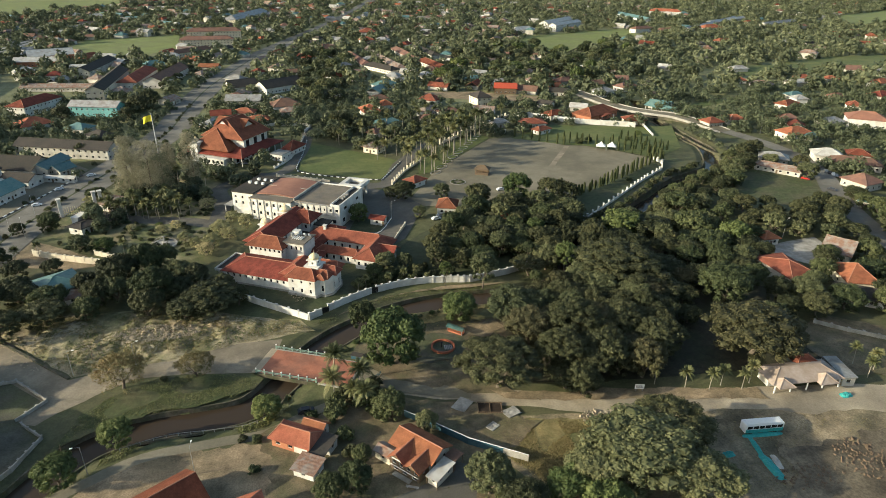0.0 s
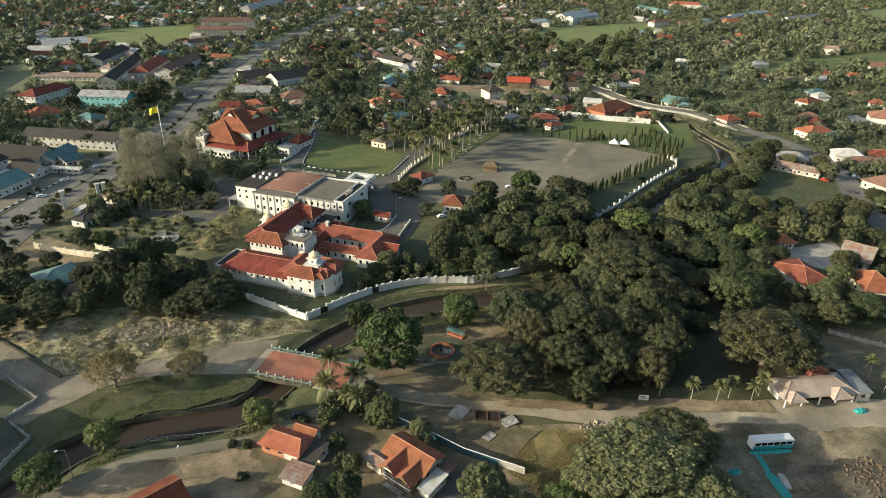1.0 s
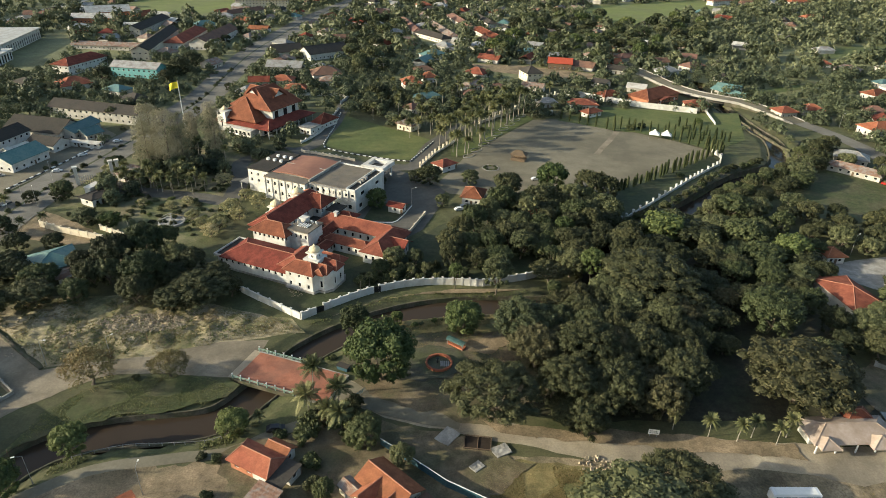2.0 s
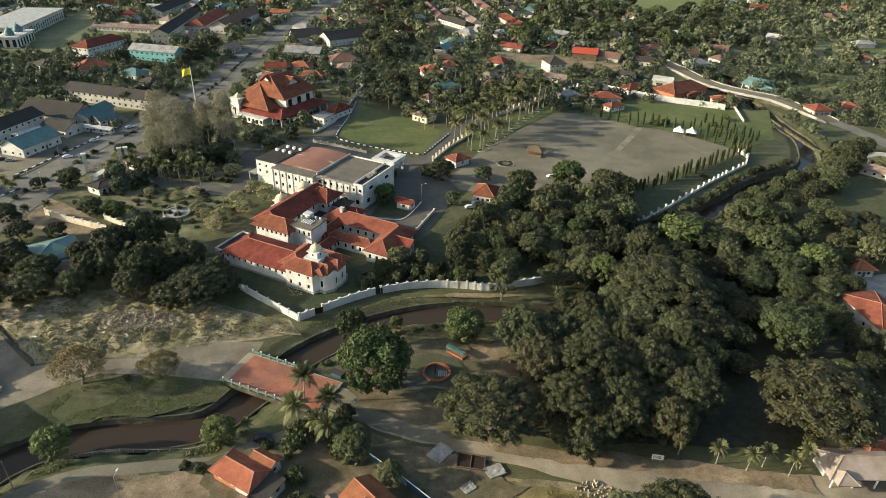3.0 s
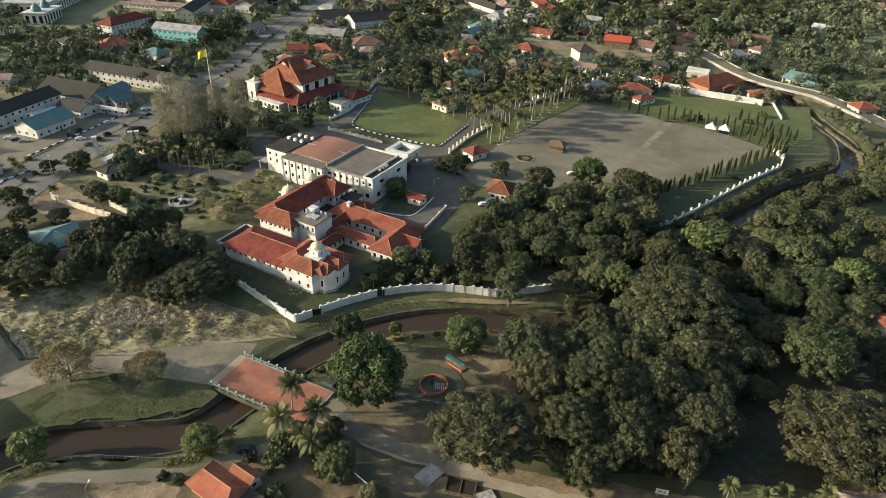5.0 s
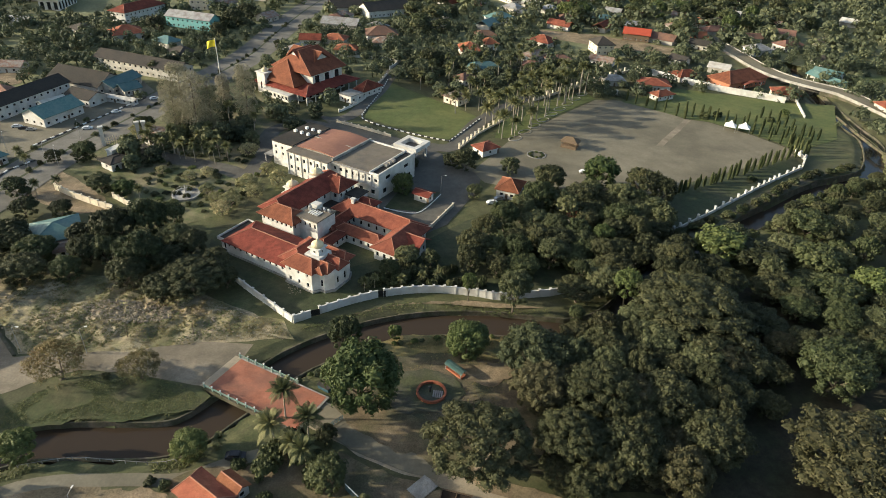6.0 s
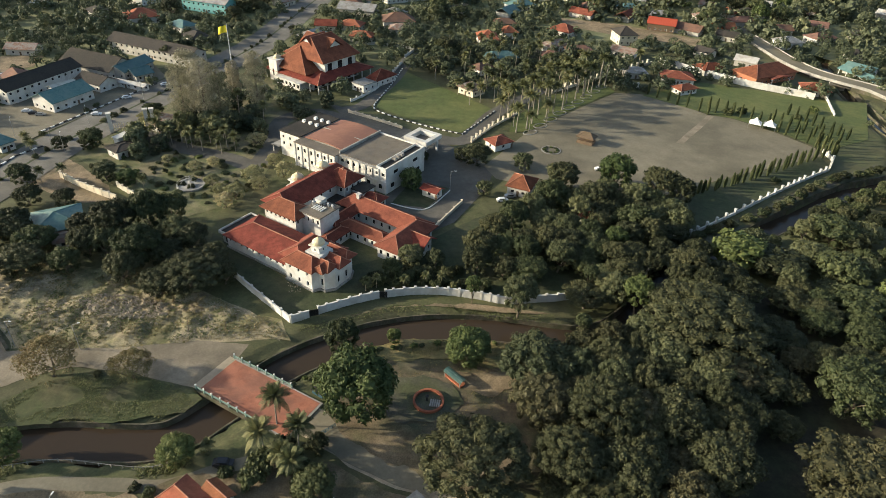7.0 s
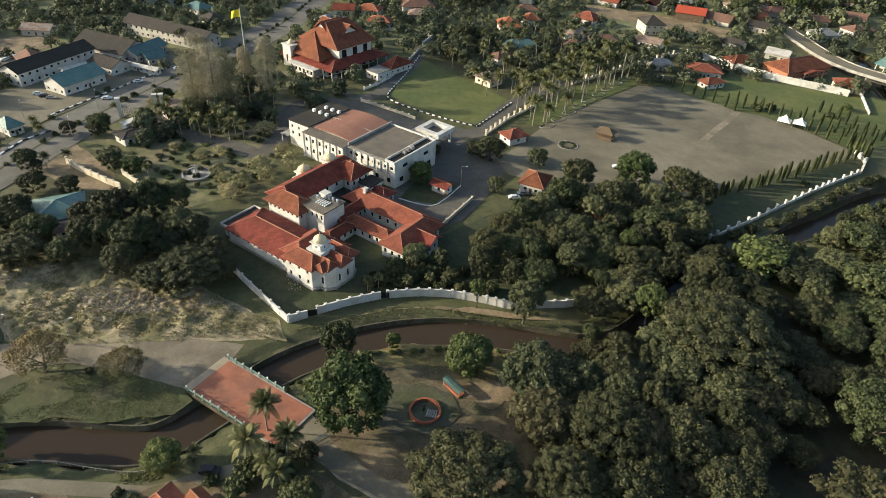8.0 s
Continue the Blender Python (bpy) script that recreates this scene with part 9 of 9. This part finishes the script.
for x, y, t_, paint, text in (
        (-153.5, 99.4, 25, car_white, "white saloon car on the avenue"), (-144.7, 141.6, 45, car_white, "white saloon car on the avenue"), (-152.4, 120.7, 45, car_white, "white saloon car on the avenue"),
        (-183.4, 94.8, 20, car_white, "white car parked by the station"), (-179.1, 93.5, 20, car_dark, "dark car parked by the station"), (-175.3, 92.8, 20, car_silver, "silver car parked by the station"), (-170.5, 103.2, 20, car_white, "white car parked by the station"),
        (-19.9, -60.8, 10, car_dark, "dark car parked behind the house"), (65.2, 99.4, 10, car_white, "white car beside the parade ground"), (231.2, 100.3, -40, car_red, "red car on the main road"),
        (264.9, 229.6, -20, car_white, "white car on the main road"), (233.6, 82.5, -50, car_dark, "dark car on the main road"), (28.5, 64.9, 20, car_white, "white car parked by the red-roofed house"), (31.2, 68.5, 20, car_silver, "silver car parked by the red-roofed house"),
        (-68.7, 154.5, 10, car_silver, "silver car parked by the hall"), (-83.1, 154.9, -20, car_white, "white car parked by the hall"), (191.8, 310.8, -50, car_silver, "grey car on the main road")):
    car(x, y, t_, paint, text)
for k in range(9):
    x, y = Vector((-226.4, 125.5)).lerp(Vector((-222.8, 140.9)), k / 8)
    car(x, y, 70, (car_white, car_silver, car_dark)[k % 3], ("white", "silver", "dark")[k % 3] + " car parked in the station yard")
for k in range(6):
    x, y = Vector((251.0, 110.8)).lerp(Vector((251.8, 98.3)), k / 5)
    car(x, y, 60, (car_silver, car_dark, car_white)[k % 3], ("silver", "dark", "white")[k % 3] + " car parked by the shops")
net(217.4, 66.5, -8, 2.6, 0.6, 0.5, "pale sheet lying beside the road", roof_white)


def lamp_post(x, y, turn, h=8.0, label="slim galvanised street lamp"):
    ob = thing("street_lamp", label, "street lamp", x, y, 0, turn)
    if "lamp" not in PANELS:
        bm = bmesh.new()
        tube(bm, (0, 0, 0), (0, 0, 8), 0.10, 0.06, 7)
        PANELS["lamp"] = mesh_of("mast", bm, steel)
        bm = bmesh.new()
        tube(bm, (0, 0, 8), (1.4, 0, 8.35), 0.05, 0.04, 6)
        PANELS["lamp", "arm"] = mesh_of("arm", bm, steel)
        PANELS["lamp", "head"] = mesh_of("lamp_head", boxed(1.3, 1.95, -0.14, 0.14, 8.28, 8.42), white_paint)
    for nm, key in (("mast", "lamp"), ("arm", ("lamp", "arm")), ("lamp_head", ("lamp", "head"))):
        part(nm, PANELS[key], None, ob).matrix_basis = Matrix.Diagonal((1, 1, h / 8, 1))


for x, y, t_ in ((-67.9, -77.0, 200), (-43.6, -79.8, 90), (-85.8, -37.7, 0), (-69.5, -35.6, 30), (-142.4, 62.4, 120), (-169.6, 70.1, 120), (-147.9, 63.3, 120), (-157.5, 47.7, 120), (-143.9, 120.8, 120), (-149.9, 88.7, 120), (174.5, 387.8, 0), (173.1, 30.9, 30), (261.0, 191.0, 30), (249.5, 209.9, 30), (8.7, 68.2, 0), (41.9, 168.4, 0), (78.5, 209.0, 0)):
    lamp_post(x, y, t_)
house(-118.8, -43.2, 62, 18, 12, 8.0, roof_dark, "two-storey compound building with a dark roof", pale_wall, wins=(3, 2), storeys=2)
house(-105.6, -68.0, 62, 18, 12, 8.0, roof_dark, "two-storey compound building with a dark roof", pale_wall, wins=(3, 2), storeys=2)
for x, y, h in ((-62.5, -28.6, 4.5), (-46.5, -24.4, 4.0), (-37.2, -22.4, 3.5), (-83.0, -31.0, 5.0), (-74.5, -73.0, 5.5)):
    stake = thing("wooden_pole", "thin bare wooden pole standing in rough ground", "pole", x, y, 0, 10 * h)
    bm = bmesh.new()
    tube(bm, (0, 0, -0.3), (0.35, 0.1, h), 0.11, 0.07, 6)
    part("shaft", bm, timber, stake)
# drain beside the dirt road
run_wall("wall_drain", "dark concrete drain wall", [(-123.8, -11.8), (-111.7, -20.2), (-86.3, -39.5)], 0.5, 0.8, 6.0, bank_wall, 0.5, False)
run_wall("wall_lane", "pale concrete block fence beside the lane", [(141.2, -34.8), (148.8, -40.8), (159.1, -47.4)], 1.4, 0.2, 4.0, concrete, 1.7)


# ---------------------------------------------------------------- grass tufts
def tufts(name, label, poly, count, size, material, seed, avoid=True):
    """Tufts of blades over rough ground, as one mesh."""
    r = np.random.default_rng(seed)
    xs, ys = [p[0] for p in poly], [p[1] for p in poly]
    v, f = [], []
    tries = 0
    while len(f) < count * 5 and tries < count * 6:
        tries += 1
        x, y = r.uniform(min(xs), max(xs)), r.uniform(min(ys), max(ys))
        if not inside((x, y), poly) or noise.noise(Vector((x * 0.11, y * 0.11, seed))) < -0.12:
            continue
        if min(line_distance(x, y, a, b) for a, b in zip(poly, poly[1:] + poly[:1])) < 3.0 * r.random() ** 1.5:
            continue
        s = size * (0.5 + r.random())
        z = HEIGHTS.get((round(float(x)), round(float(y))), 0.0)
        for k in range(5):
            a = r.random() * 6.283
            c, d = math.cos(a) * s, math.sin(a) * s
            ox, oy = r.normal(size=2) * s * 0.5
            b = len(v)
            v += [(x + ox - d * 0.45, y + oy + c * 0.45, z), (x + ox + d * 0.45, y + oy - c * 0.45, z), (x + ox + c * 0.7, y + oy + d * 0.7, z + s * (0.35 + 0.4 * r.random()))]
            f.append((b, b + 1, b + 2))
    return tagged(new(name, raw_mesh(name, v, f, material)), label, "grass", kind="stuff")


tuft_green = mat("tuft_green", (0.090, 0.108, 0.038), (0.155, 0.158, 0.064), **LEAF)
tuft_dry = mat("tuft_dry", (0.225, 0.170, 0.072), (0.31, 0.245, 0.115), **LEAF)
tufts("rough_grass", "green weeds on the rough ground", SCRUB, 2800, 0.30, tuft_green, 1)
tufts("dry_weeds", "dry straw-coloured weeds on the rough ground", SCRUB, 3800, 0.28, tuft_dry, 2)
VERGE = [(-77.3, -56.6), (-71.9, -48.0), (-64.7, -42.7), (-52.9, -41.1), (-35.7, -42.5), (-32.5, -44.5), (-35.2, -49.2), (-39.8, -52.6), (-45.4, -54.4), (-57.0, -56.8), (-68.5, -59.2), (-76.0, -65.0), (-79.5, -70.0)]
tufts("verge_grass", "long grass on the river verge", VERGE, 5000, 0.22, tuft_green, 3)
tufts("bank_grass", "grass along the river lane", ribbon(smooth([(-75.3, -82.3), (-68.2, -74.6), (-56.5, -68.6), (-41.6, -67.0), (-31.0, -63.8), (-25.1, -58.0)], 4), 3.6), 2600, 0.35, tuft_green, 4)
LOT = [(28.9, -69.6), (55.0, -72.5), (50.5, -85.1), (38.0, -94.2), (26.7, -80.5)]
tufts("dry_grass", "dry yellow grass beside the road", LOT, 8000, 0.34, tuft_dry, 5)
YARD = [(-29.4, -67.2), (-11.5, -59.5), (3.5, -57.7), (14.5, -68.0), (22.6, -80.1), (23.3, -97.3), (-10.3, -107.3), (-25.2, -91.7)]
tufts("yard_grass", "grass and weeds round the houses", YARD, 1300, 0.22, tuft_green, 6)
PARK = [(-6, -34), (-4.9, -25.2), (7.6, -18.4), (21.3, -14.0), (35.5, -12.5), (48, -12), (52, -40), (30, -50), (6, -42)]
tufts("park_grass", "patchy dry grass in the park", PARK, 2200, 0.28, tuft_dry, 7)
BANK = [(-3.0, -22.6), (0.8, -19.6), (7.2, -16.4), (20.1, -13.6), (34.0, -11.6), (46.0, -11.8), (44.0, -16.0), (22.4, -19.2), (13.0, -21.6), (4.6, -22.8)]
tufts("bank_weeds", "tall dry weeds on the park bank", BANK, 2200, 0.45, tuft_dry, 10)
WALL_SIDE = ribbon(smooth([(-30.8, -23.6), (-14.7, -14.7), (2.2, -4.2), (15.6, -0.7), (34.1, -0.2), (49.1, 2.6)], 4), 4.0)
tufts("path_grass", "grass beside the wall path", WALL_SIDE, 2500, 0.25, tuft_green, 8)
EAST_LOT = [(55.7, -70.4), (91.4, -73.8), (151.1, -80.4), (125.3, -107.4), (75.5, -101.7)]
tufts("lot_weeds", "dry weeds on the dusty lot", EAST_LOT, 2500, 0.22, tuft_dry, 9)
